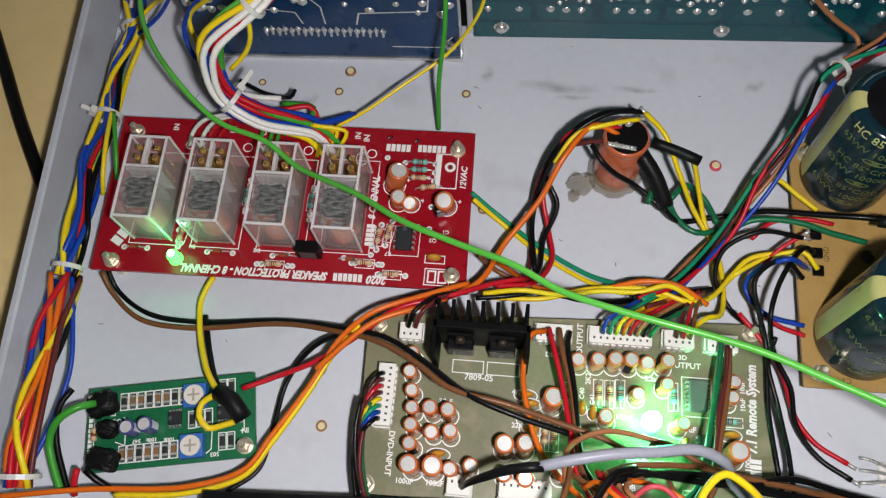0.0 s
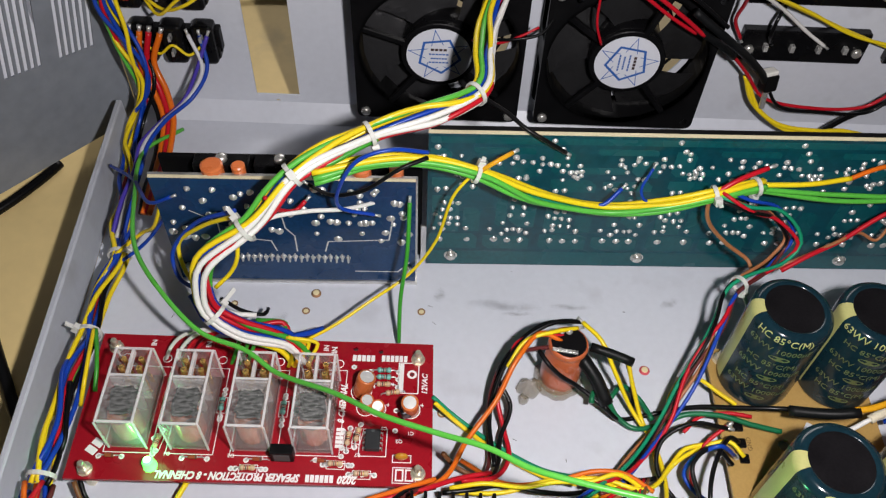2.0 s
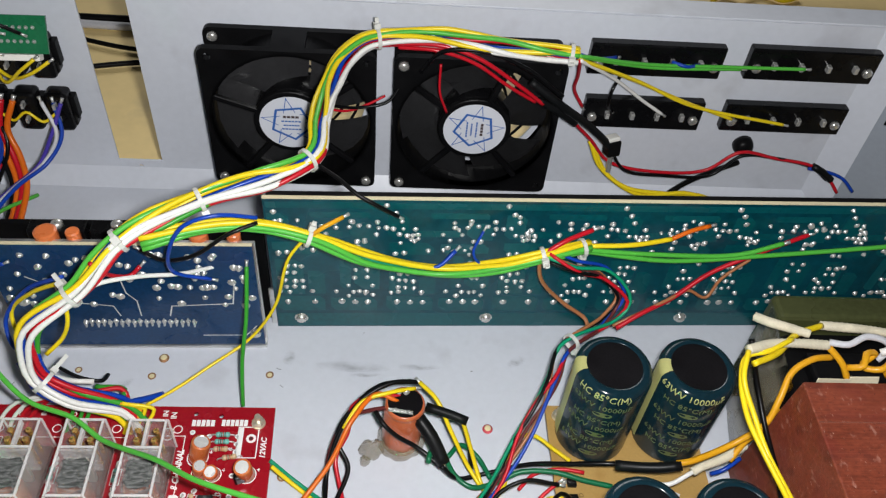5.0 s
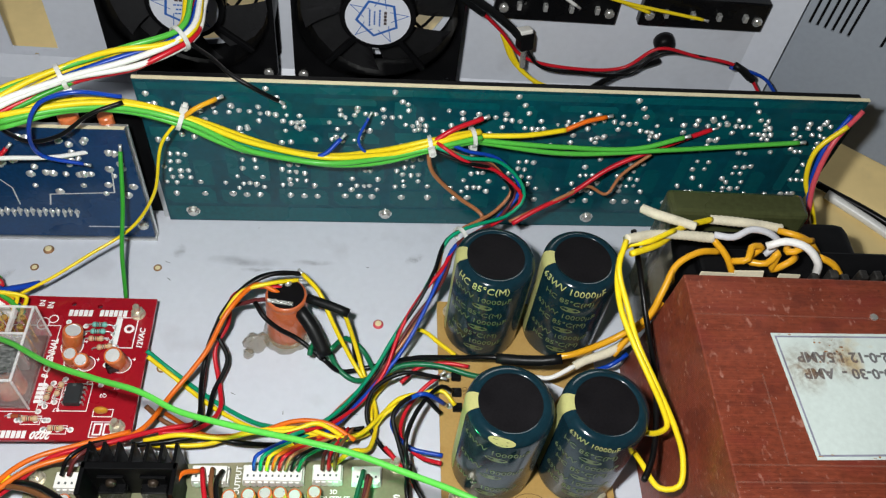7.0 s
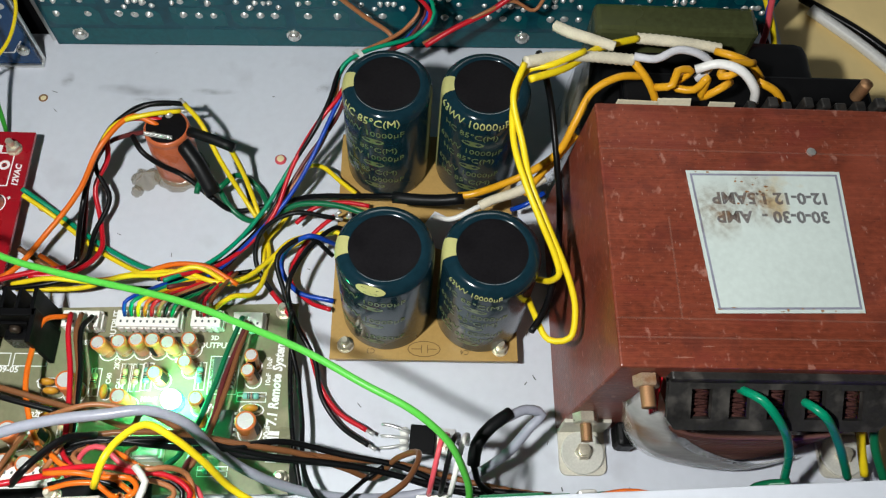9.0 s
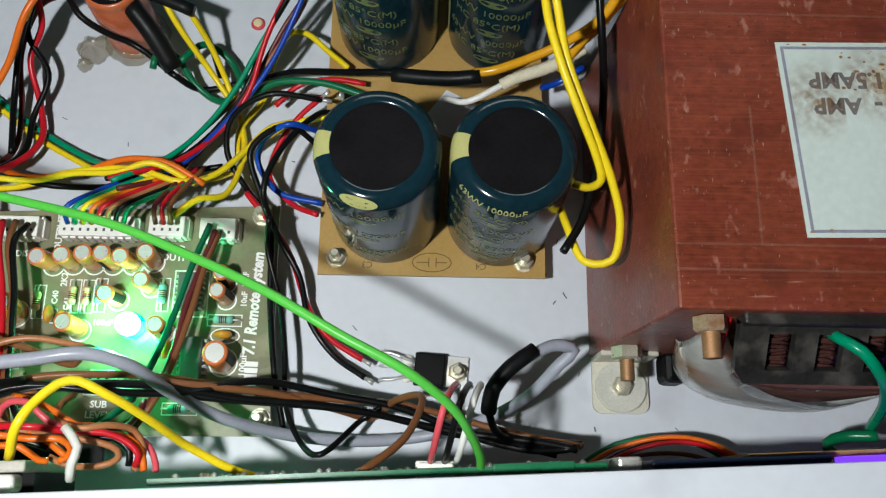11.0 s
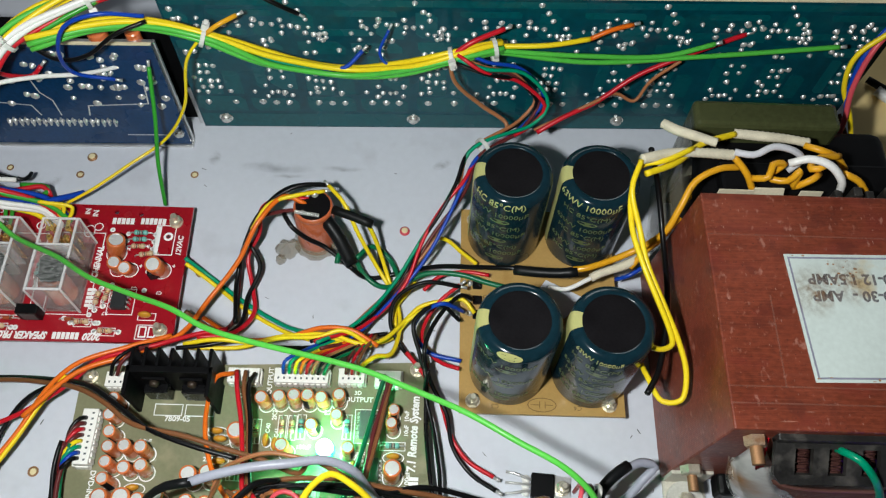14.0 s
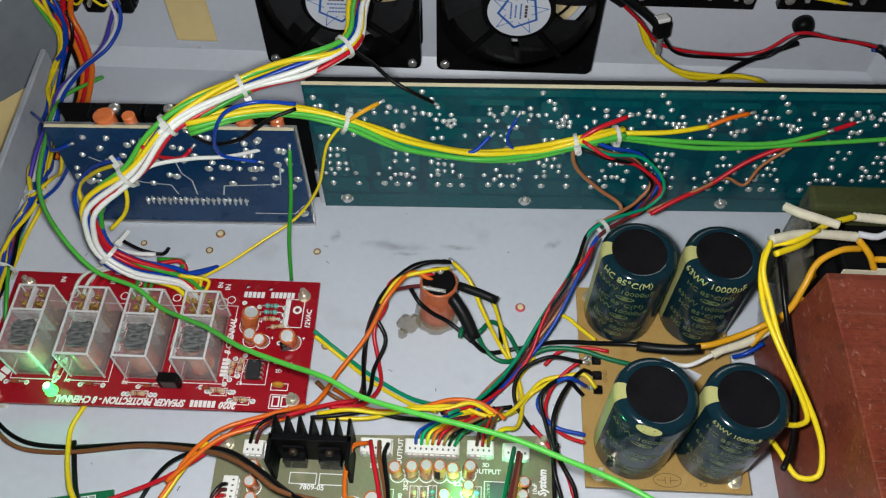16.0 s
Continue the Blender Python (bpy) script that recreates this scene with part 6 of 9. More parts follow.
part("glue_bead", lumpy(lathe([(11.6, 0.05), (11.8, 1.0), (11.2, 2.2), (10.4, 3.4), (9.8, 4.4), (9.3, 4.6)], 64), 0.06), glue, can, "clear hot glue round the base", True)
for a, r_, big in ((1.5, 5.6, 1.5), (2.1, 5.8, 1.1), (3.9, 6.0, 1.0)):
    part("solder_blob", lumpy(lathe([(1.2 * big, 0), (1.1 * big, 0.8 * big), (0.7 * big, 1.5 * big), (0, 1.8 * big)], 12), 0.1), solder, can, "", True).location = (r_ * math.cos(a) * MM, r_ * math.sin(a) * MM, (CANH - 0.9) * MM)
for k in range(4):
    bare = [Vector((-8 + 1.9 * j, -4.6 - 0.25 * j + 0.8 * math.sin(j * 1.7 + 1.6 * k), CANH + 0.7 + 0.6 * math.cos(j * 1.7 + 1.6 * k))) for j in range(7)]
    part("bare_strand", tube(spline([tuple(q) for q in bare], 1.0), 0.36, 6), solder, can, "tinned twisted strands across the top", True)
g = lumpy(lathe([(0, 5.6), (1.6, 5.4), (3.4, 4.4), (4.7, 2.8), (5.2, 1.2), (5.0, 0.05)], 40), 0.16)
for v in g.verts:
    v.co.x *= 1.25
gl = part("glue_blob", g, glue, None, "", True)
gl.matrix_world = pose(0.0648, 0.2085, 0.0, 0, 0, 25)
tagged(gl, "shiny lump of hot glue on the floor by the orange can", "glue")
drop = part("glue_blob", lumpy(lathe([(0, 3.4), (1.4, 3.1), (2.4, 1.8), (2.6, 0.05)], 24), 0.14), glue, None, "", True)
drop.matrix_world = pose(0.0615, 0.2025, 0.0)
tagged(drop, "small clear drop of hot glue on the floor", "glue")

# ---- rubber stop and screw heads on the floor ----
for x, y, nm in ((122, 221, "reddish rivet through the floor"), (-44, 260, "dark rivet with a pale middle in the floor")):
    o = part("rivet", lathe([(2.6, 0), (2.6, 0.5), (1.8, 1.1), (0, 1.2)], 14), rust if x < 0 else WIRE["pink"], None, "", True)
    o.location = (x * MM, y * MM, 0)
    tagged(o, nm, "rivet")
    part("rivet_plug", lathe([(1.7, 1.1), (1.4, 1.5), (0, 1.6)], 12), plug_cream, o, "pale middle of the rivet")

# ---- regulator lying on the floor ----
reg = thing("voltage_regulator", "black power regulator bolted flat to the floor, bent legs", "transistor", 187, 95, 0, -94)
part("package", box(-5.2, 5.2, -4.8, 5.0, 0.4, 4.9, 0.5), black_pl, reg)
part("tab", plate(rect(-5.2, 5.2, 5, 12.5), 0.3, 1.6, [ring(0, 9, 1.8, 10)]), alu, reg, "bare metal mounting tab")
o = part("bolt", NUT, yellow_zinc, reg, "nut on the mounting bolt")
o.location = (0, 9 * MM, 1.6 * MM)
for k in (-1, 0, 1):
    part("leg", tube(spline([(k * 2.5, -4.6, 2.4), (k * 3.0, -8, 3.2), (k * 4.2, -12, 3.4), (k * 4.6, -16, 3.0)]), 0.6, 6), solder, reg, "tinned leg", True)
    part("grease", lathe([(2.0, 0), (1.6, 1.2), (0, 1.8)], 8), white_pl, reg, "white thermal paste", True).location = (k * 2.8 * MM, -7 * MM, 0.9 * MM)

# ---- rear sockets and terminal blocks ----
for x0, x1, z0, z1 in ((177, 252, 97, 117), (181, 251, 60, 80), (266, 340, 98, 118), (264, 337, 61, 80)):
    tb_ = thing("terminal_block", "black speaker terminal block seen from behind", "terminal block", (x0 + x1) / 2, 394.6, (z0 + z1) / 2, 0, "speaker terminal blocks", rx=90)
    w, h = (x1 - x0) / 2, (z1 - z0) / 2
    part("body", box(-w, w, -h, h, 0, 6, 0.8), black_gloss, tb_)
    for k in range(4):
        u = -w * 0.62 + k * w * 0.42
        part("lug", box(u - 1.2, u + 1.2, -1.5, 2.5, 6, 9.5, 0.3, 1), solder, tb_, "tinned solder lug")
    for s in (-1, 1):
        o = part("screw", SCREW, yellow_zinc, tb_, "plated screw")
        o.location = (s * (w - 5) * MM, -h * 0.2 * MM, 6 * MM)


def socket_row(x, z, n, pitch, label):
    root = thing("input_socket", label, "socket", x, 394.6, z, rx=90)
    for k in range(n):
        u = (k - (n - 1) / 2) * pitch
        part("shell", box(u - pitch * 0.37, u + pitch * 0.37, -15, 10.5, 0, 11, 2.6, 3), black_gloss, root, "", False)
        part("shell_foot", box(u - pitch * 0.2, u + pitch * 0.44, -13, -5, 0, 8, 1.4, 2), black_gloss, root)
        for yy in (-5, 5):
            part("lug", box(u - 0.8, u + 0.8, yy - 1.6, yy + 1.6, 10, 15, 0.3, 1), solder, root, "tinned lug")
    part("backplate", box(-n * pitch / 2, n * pitch / 2, -9, 6, 0, 6, 0.6), black_pl, root)
    return root


socket_row(-133, 60, 3, 17, "black rear input sockets with soldered lugs")
socket_row(-134, 96, 3, 17, "black rear sockets under a small green board")
ib = thing("input_board", "small green input board soldered on the rear sockets", "circuit board", -131, 378, 112.5, 2, rx=62)
part("laminate", box(-27, 25, -9, 10, 0, 1.6), pcb_green, ib)
part("header", box(-9, 21, -12.5, -9.2, -2, 4, 0.5), white_pl, ib, "white header strip")
jb = bmesh.new()
for k in range(16):
    lathe([(1.1, 0), (0.8, 0.7), (0.3, 1.4), (0, 1.5)], 7, jb, Matrix.Translation(((-4 + (k % 8) * 3.2) * MM, (-3 + 7 * (k // 8)) * MM, 1.6 * MM)))
part("solder_joints", jb, solder, ib, "", True)
bars(8, 14, 1.6, ink, flat(-14, -4, 1.64), ib)

jn = thing("wire_connector", "small soot-black and white inline connector on the rear wires", "connector", 199, 377, 55, 20, rx=-10)
part("shell", box(-4, 4, -4, 4, -5, 5, 1.0), black_pl, jn)
part("collar", box(-4.6, 3.4, -3, 3, 4.6, 7.4, 0.8), white_pl, jn, "cream collar")
part("screw_post", lathe([(1.6, -17), (1.6, -6), (2.6, -6), (2.6, -4.5), (0, -4.5)], 10), steel, jn, "plated post")
gr = part("rubber_grommet", lathe([(0, 7), (3.5, 7), (5.4, 5.4), (6.2, 2.6), (6.2, 0), (0, 0)], 20), black_pl, None, "", True)
gr.matrix_world = pose(0.285, 0.3946, 0.047, 90, 0, 0)
tagged(gr, "round black rubber clip on the rear panel", "clip")

# ---- front electronics ----
fb = thing("display_board", "green display board standing behind the front panel", "circuit board")
fb.matrix_world = FRONT
part("laminate", box(122, 234, 50.2, 51.8, 18, 62), pcb_green, fb)
jb = bmesh.new()
for k in range(60):
    lathe([(1.0, 0), (0.6, 0.8), (0, 1.2)], 6, jb, pose(rnd.uniform(125, 232) * MM, 0.0518, rnd.uniform(24, 60) * MM, -90, 0, 0))
o = part("solder_joints", jb, solder, fb, "", True)
o["kind"] = "stuff"
part("edge_component", box(206, 226, 49.9, 52.4, 57, 62.6, 0.4), pcb_green, fb, "green component along the edge")
cn = connector(189, 61.5, 52, 3, 0)
cn.parent = None
fb2 = thing("display_module", "dark display block with a thin tan board", "display")
fb2.matrix_world = FRONT
part("bezel", box(237, 243, 49.8, 53, 20, 61, 0.8), steel, fb2)
part("body", box(246, 292, 49.8, 52, 20, 58, 0.8), WIRE["navy"], fb2)
part("board", box(274, 356, 51.4, 52.9, 20, 50), pcb_tan, fb2, "thin tan board edge")
glow = mat("violet_display_glow", (0.2, 0.1, 0.6), 0.3, emit=(0.22, 0.05, 1.0), power=1.2)
part("display_light", box(296, 356, 49.8, 51.3, 50, 58, 0.3), glow, fb2, "violet glowing display edge")
md = thing("media_module", "pale media player module with a gilt pin header", "module")
md.matrix_world = FRONT
beige = mat("dull_beige_sheet", (0.42, 0.40, 0.35), 0.45, var=0.2, scale=200, bump=0.1)
part("shield", box(-66, 92, 54.6, 57.4, 30, 61, 0.6), beige, md, "dull beige folded module shield")
part("board", box(-66, 92, 49.8, 54.4, 30, 55), black_pl, md, "black underside of the module")
# added sheet, not a known board: blackens the bright floor strip below the shield
part("lower_board", box(-66, 96, 57.6, 68, 20, 21.6, 0.2, 1), black_pl, md, "added black sheet hiding the floor below the shield")
for k in range(8):
    for j in range(2):
        o = part("pin", lathe([(0.75, 55), (0.75, 60.5), (0.45, 61.2), (0, 61.3)], 8), gilt if (k + j) % 3 else steel, md, "slim header pin", True)
        o.location = ((35 + k * 3.8) * MM, (50.9 + j * 2.2) * MM, 0)
part("pin_strip", box(33, 63.8, 49.9, 54.2, 54, 57.4, 0.3, 1), black_pl, md, "black strip of the pin header")
for x0, x1 in ((65, 73.5), (78, 89)):
    part("plug", box(x0, x1, 49.9, 54.2, 52, 60, 1.2, 3), white_pl, md, "white plug housing")
for k in range(9):
    part("pin", box(-20 + k * 5.5, -17.4 + k * 5.5, 50.4, 53.6, 55, 57.5, 0.4, 1), brass if k % 3 else steel, md, "gilt contact on the module")
o = part("stud", NUT, steel, md, "bolt through the module")
o.location = (0.077, 0.0585, 0.0575)
o.scale = (0.75, 0.75, 0.9)
for k in range(30):
    o = part("pin", box(-64 + k * 3, -63 + k * 3, 57.4, 58.2, 55, 59, 0.2, 1), solder, md, "tinned pin stub")

# main speaker harness, from the relays over the fans to the terminal blocks
bundle("speaker_harness", "thick tied harness of red, white, yellow, green and blue speaker wires", [(-43, 213, 12.5), (-49.5, 216.5, 22), (-69.6, 213.3, 36.7), (-82.4, 217.2, 46.8), (-84.2, 222, 59.3), (-81.7, 225.9, 69.9), (-61.5, 237.1, 82.9), (-44.6, 251.6, 98.5), (-13.2, 271.1, 105), (34, 294.6, 111.4), (36.3, 317.4, 113.2), (38.2, 344.1, 112.5), (43.7, 359.8, 118.3), (54.8, 369.3, 123.9), (65.6, 373, 124.6), (86.4, 370.7, 126.9), (112, 366.4, 128.1), (162.8, 359, 128.4)],
       [("red", 1.55), ("blue", 1.55), ("blue", 1.6), ("yellow", 1.65), ("yellow", 1.6), ("lime", 1.6), ("yellow", 1.6), ("white", 1.7), ("white", 1.7), ("red", 1.6), ("green", 1.6)], spread=4.2, twist=0.2, ties=(0.118, 0.236, 0.309, 0.4, 0.527, 0.755, 0.995), wander=0.35, seed=2, tails=(9, 5, 0, 8, 0, 4, 3))
wire("lime", 1.3, [(162.8, 359, 128.4), (205.6, 377.9, 112.3), (249.5, 383.3, 109.2), (295.5, 382.6, 110.5)], None, "green speaker wire to a rear terminal", "b")
wire("lime", 1.3, [(161.8, 360, 127.4), (210.4, 379.8, 109.1), (261.2, 385.2, 106.9)], None, "green speaker wire to a rear terminal", "b")
wire("yellow", 1.3, [(163.7, 359, 126.3), (200.5, 376.8, 102.5), (234.7, 382.9, 85.3), (267.5, 385.1, 72.3)], None, "yellow speaker wire to a rear terminal", "b")
wire("yellow", 1.3, [(162.7, 360, 126.3), (204.4, 376.8, 101.4), (239.6, 381.9, 83.2), (298.8, 384.2, 70.5)], None, "yellow speaker wire to a rear terminal", "b")
wire("white", 1.3, [(163.7, 358, 126.4), (190.7, 375.8, 102.7), (211.7, 383.3, 84), (226, 386.3, 73.1)], None, "white speaker wire to a rear terminal", "b")
wire("blue", 1.3, [(163.8, 360, 128.3), (176.1, 371.7, 118.5), (189.6, 382.4, 112.8)], None, "blue speaker wire to a rear terminal", "b")
wire("blue", 1.3, [(220.7, 383.3, 111), (228.1, 379.8, 110.7), (237.7, 385.7, 108.3)], None, "short blue jumper on a terminal block", "b")
wire("red", 1.3, [(163.7, 358, 126.4), (168.2, 372.1, 107.4), (170.6, 381.6, 90.9), (178.3, 385.5, 76.7)], None, "red speaker wire to a rear terminal", "b")
wire("black", 1.3, [(196.4, 385.6, 102.3), (190.4, 377.6, 94.6), (190.4, 377.8, 84.6), (196.3, 386.1, 73.9)], None, "black jumper between terminal blocks", "b")
wire("white", 1.2, [(-108.3, 210.1, 10.7), (-106, 215.1, 15.4), (-98.3, 218.1, 23), (-73.9, 216.4, 34.4)], None, "white wire soldered to the red relay board")
wire("white", 1.2, [(-103, 209.9, 10.9), (-100.7, 215, 15.5), (-93.2, 218, 22.9), (-70.9, 216.5, 34.1)], None, "white wire soldered to the red relay board")
wire("red", 1.2, [(-99.9, 209.8, 11), (-97.6, 214.9, 15.6), (-90, 217.9, 23.1), (-67.8, 216.4, 34.3)], None, "red wire soldered to the red relay board")
wire("red", 1.2, [(-95.8, 209.8, 10.9), (-93.5, 214.9, 15.5), (-85.8, 217.7, 23.2), (-73.9, 216.4, 34.4)], None, "red wire soldered to the red relay board")
wire("green", 1.2, [(-77.1, 209.5, 11.1), (-74.8, 214.6, 15.9), (-72.4, 217.6, 23.4), (-70.9, 216.5, 34.1)], None, "green wire soldered to the red relay board")
wire("green", 1.2, [(-72.9, 209.4, 11.4), (-70.6, 214.4, 16), (-68.2, 217.4, 23.5), (-67.8, 216.4, 34.3)], None, "green wire soldered to the red relay board")
wire("green", 1.2, [(-69.7, 209.3, 11.5), (-67.5, 214.4, 16.2), (-65.1, 217.3, 23.6), (-73.9, 216.4, 34.4)], None, "green wire soldered to the red relay board")
wire("yellow", 1.2, [(-49.7, 207.9, 13.8), (-47.5, 212.9, 18.4), (-45.3, 215.9, 22.6), (-50.3, 215.3, 28.5)], None, "yellow wire soldered to the red relay board")
wire("yellow", 1.2, [(-44.6, 208.8, 13.9), (-42.4, 212.8, 18.5), (-40.2, 215.8, 22.7), (-49.2, 215.1, 28.7)], None, "yellow wire soldered to the red relay board")
wire("yellow", 1.2, [(-40.5, 208.7, 14), (-38.3, 212.7, 18.6), (-36.1, 215.7, 22.8), (-51.3, 215.3, 28.4)], None, "yellow wire soldered to the red relay board")
wire("amber", 1.2, [(-46.6, 208.8, 13.9), (-44.4, 212.8, 18.5), (-42.3, 215.8, 22.7), (-50.3, 215.3, 28.5)], None, "amber wire soldered to the red relay board")
wire("red", 1.6, [(-84.6, 228.8, 29.4), (-70.5, 225.6, 21.1), (-54.8, 229.4, 18.5), (-51.8, 226.2, 15.6), (-63.3, 228.8, 13.7)], None, "red wire curling at the foot of the speaker harness")
wire("green", 1.6, [(-85.6, 220.8, 29.6), (-72.5, 219.6, 21.2), (-54.8, 223.3, 18.7), (-53.9, 230.3, 16.5), (-68.5, 233, 14.4)], None, "green wire curling at the foot of the speaker harness")
wire("blue", 1.9, [(-92, 224, 47), (-82, 213.5, 39), (-61, 211.8, 30), (-44, 221, 22), (-35.5, 228, 16.5)], None, "blue wire curling at the foot of the speaker harness")
wire("black", 1.25, [(-82.3, 231.8, 33.7), (-73.5, 231.8, 24), (-64.1, 232.9, 19.9), (-63.2, 237.9, 17.6)], None, "black wire curling at the foot of the speaker harness")
wire("white", 1.6, [(-82.3, 225.7, 33.8), (-75.6, 229.8, 24), (-67.1, 230.9, 22)], None, "white wire curling at the foot of the speaker harness")
wire("yellow", 1.3, [(-68.7, 240.9, 83), (-88.1, 247.2, 67.1), (-102.4, 249.6, 49.8), (-99.7, 242.5, 39.4), (-89.2, 230.1, 42.1), (-79.7, 220.6, 44.7)], None, "yellow wire looping out beside the harness")
wire("blue", 1.3, [(-69.7, 244, 82.8), (-92.4, 250.3, 64.8), (-105.7, 247.7, 45.5), (-103, 240.5, 37.3), (-91.4, 231.1, 39.9), (-81.9, 220.7, 42.5)], None, "blue wire looping out beside the harness")
wire("yellow", 1.3, [(-71.2, 241.3, 72.2), (-70.7, 236.3, 61.7), (-74.2, 233.5, 53.1), (-81.7, 228.7, 46.6)], None, "yellow wire bowing out of the harness")
wire("white", 1.3, [(-60.6, 235.1, 80.9), (-55.5, 241.9, 80.6), (-40.4, 251.7, 75.1), (-24.7, 259.7, 68.4), (-10, 271.7, 61.5), (-5.1, 277.5, 59.4)], None, "white wire branching to the navy board", "b")
wire("red", 1.3, [(-54.9, 241.7, 94.5), (-52.8, 251.9, 75), (-46.9, 258, 68.4), (-42.7, 260.9, 71.6)], None, "red wire branching to the navy board", "b")
wire("blue", 1.2, [(12.5, 262.5, 103.8), (-3.1, 256.3, 110.7), (-16.2, 252.7, 107.7), (-24.6, 252, 93.1), (-26.5, 256.7, 72.7), (-11.8, 260.6, 64)], None, "blue wire branching to the navy board", "b")
wire("black", 1.2, [(12.4, 262.5, 100.7), (0.4, 256.8, 98.8), (-14.9, 254.3, 87.4), (-30.1, 256.4, 81.4), (-40.1, 259.6, 84.3)], None, "black wire branching to the navy board", "b")

# harness across the amplifier board
bundle("amplifier_harness", "tied harness of yellow, green and blue wires across the amplifier board", [(-36.5, 253.3, 96.1), (-12.7, 262.7, 96.9), (11.2, 265.7, 95.4), (33.9, 264.4, 90.2), (62.3, 265.8, 74.8), (94.7, 267.8, 66), (121.6, 266.9, 71.6), (142.5, 267.1, 79.2), (165.4, 272.5, 81.3)],
       [("yellow", 1.7), ("yellow", 1.7), ("lime", 1.65), ("lime", 1.5), ("teal", 1.3), ("blue", 1.35)], spread=2.6, twist=0.04, wander=0.22, ties=(0.34, 0.905, 1), seed=6, tails=(3, 4, 5))
wire("yellow", 1.6, [(165.4, 272.5, 81.3), (186.2, 272.5, 83), (204.3, 275.1, 85)], None, "yellow wire with an orange tail at the amplifier board")
wire("orange", 1.45, [(204.3, 275.1, 85), (213.3, 277.2, 88.9), (223.3, 280.6, 89.2)], None, "orange wire soldered to the amplifier board", "b")
wire("lime", 1.55, [(163.3, 271.5, 79.4), (201.1, 272.8, 76.3), (241, 276.5, 73.9), (263.1, 279.9, 79.2)], None, "green wire soldered to the amplifier board", "b")
wire("lime", 1.55, [(163.3, 271.5, 78.4), (206, 272.9, 72), (256, 277.6, 72.6), (321.8, 282.5, 77)], None, "green wire soldered to the amplifier board", "b")
wire("amber", 1.4, [(33.9, 264.4, 90.2), (41.1, 264.4, 97.3), (49.1, 270.1, 98.1)], None, "short yellow wire soldered to the amplifier board", "b")
wire("yellow", 1, [(33.9, 266.4, 90.1), (24.6, 262.1, 78.4), (16.7, 257.6, 49.1), (4.2, 251.6, 30.9), (-13.9, 238.5, 25.5), (-30.2, 226.7, 21.4), (-41.5, 220.9, 18.2)], None, "thin yellow wire from the amplifier board to the relays")
wire("green", 1.3, [(4.4, 264.3, 69.2), (3.8, 251.2, 48.1), (1.1, 240.5, 26.1), (0.6, 229.9, 4)], None, "thin green earth wire from the navy board to the floor", "a")
wire("blue", 1.35, [(83.9, 267.8, 67.2), (93.8, 267.8, 69.1), (101.8, 272.9, 74.9)], None, "blue wire soldered to the amplifier board", "b")
wire("blue", 0.9, [(129.6, 268, 77.5), (113.7, 267.9, 71.8), (109.8, 269.9, 76.9), (114, 275.2, 86.4)], None, "fine blue jumper on the amplifier board", "b")
wire("black", 1.3, [(31, 300, 110), (37, 292, 109), (46, 286, 107), (55, 279, 104), (65, 276.5, 99), (74, 278.5, 91)], None, "black wire from the fans to the amplifier board", "b")
wire("red", 1.55, [(142.5, 267.1, 80.3), (151.5, 270.3, 85.9), (165.6, 275.8, 89)], None, "short red wire on the amplifier board", "b")
wire("tan", 1.35, [(141.5, 270.1, 78.1), (144.2, 268.1, 61.7), (158, 267.6, 44.5), (170.8, 263.6, 36.2), (171.8, 258.6, 34.4)], None, "brown wire hanging from the amplifier harness")
wire("red", 1.55, [(185.8, 258.8, 35.9), (197.8, 263.5, 42), (213.9, 270.1, 47.1), (231.9, 277.3, 58.8), (255, 281.7, 70.3), (278.8, 287.5, 78.1)], None, "red wire running up to the amplifier board", "b")
wire("tan", 1.1, [(184.8, 261.8, 33.8), (211.8, 268.9, 47.4), (222.9, 274.2, 48.6), (232.9, 273.3, 44.4), (239, 277.6, 54.1), (250.9, 280.5, 66.5)], None, "thin pinkish wire along the amplifier board")
wire("tan", 1.0, [(305.8, 293.9, 65), (325.7, 293.3, 68.6), (337.4, 295.3, 74.2)], None, "thin pinkish wire on the amplifier board", "b")
bundle("rectifier_harness", "twisted harness of blue, green, red and brown wires beside the capacitors", [(144.5, 267.2, 79.2), (157.3, 264.3, 75.9), (174.2, 267.6, 69), (186.1, 262.9, 54.2), (179, 256.7, 46.5), (154.1, 237.2, 46.2), (148.9, 225.9, 39), (138.8, 208.4, 28.1), (125.9, 189.3, 16.7), (113, 173.4, 13.2), (101.2, 160.5, 15.7), (86.6, 147.6, 24.5)],
       [("blue", 1.15), ("red", 1.15), ("teal", 1.15), ("black", 1.1), ("tan", 1.1), ("maroon", 1.1)], spread=3.0, twist=0.7, ties=(0.4,), seed=9, tails=(9,))

# side harness along the side lip
bundle("input_harness", "long tied harness of yellow, blue, red and green input wires", [(-138, 384.1, 113.3), (-154.4, 381.2, 109.6), (-160.2, 376, 93.6), (-156.3, 374.5, 70.2), (-148.9, 370.2, 43.3), (-152.8, 362.1, 24.7), (-156.3, 344.2, 16.6), (-146, 281.8, 18.3), (-142, 262.7, 18.4), (-146.4, 243.8, 15.2), (-145.5, 220.7, 16.2), (-145.5, 195, 21.2), (-143.6, 168.9, 21), (-144, 144.6, 18.8)],
       [("blue", 1.45), ("red", 1.4), ("yellow", 1.5), ("blue", 1.5), ("yellow", 1.5), ("lime", 1.4), ("yellow", 1.5), ("black", 1.4), ("blue", 1.45)], spread=4.6, twist=0.35, ties=(0.64, 0.776, 1), seed=11, tails=(3, 5, 2))
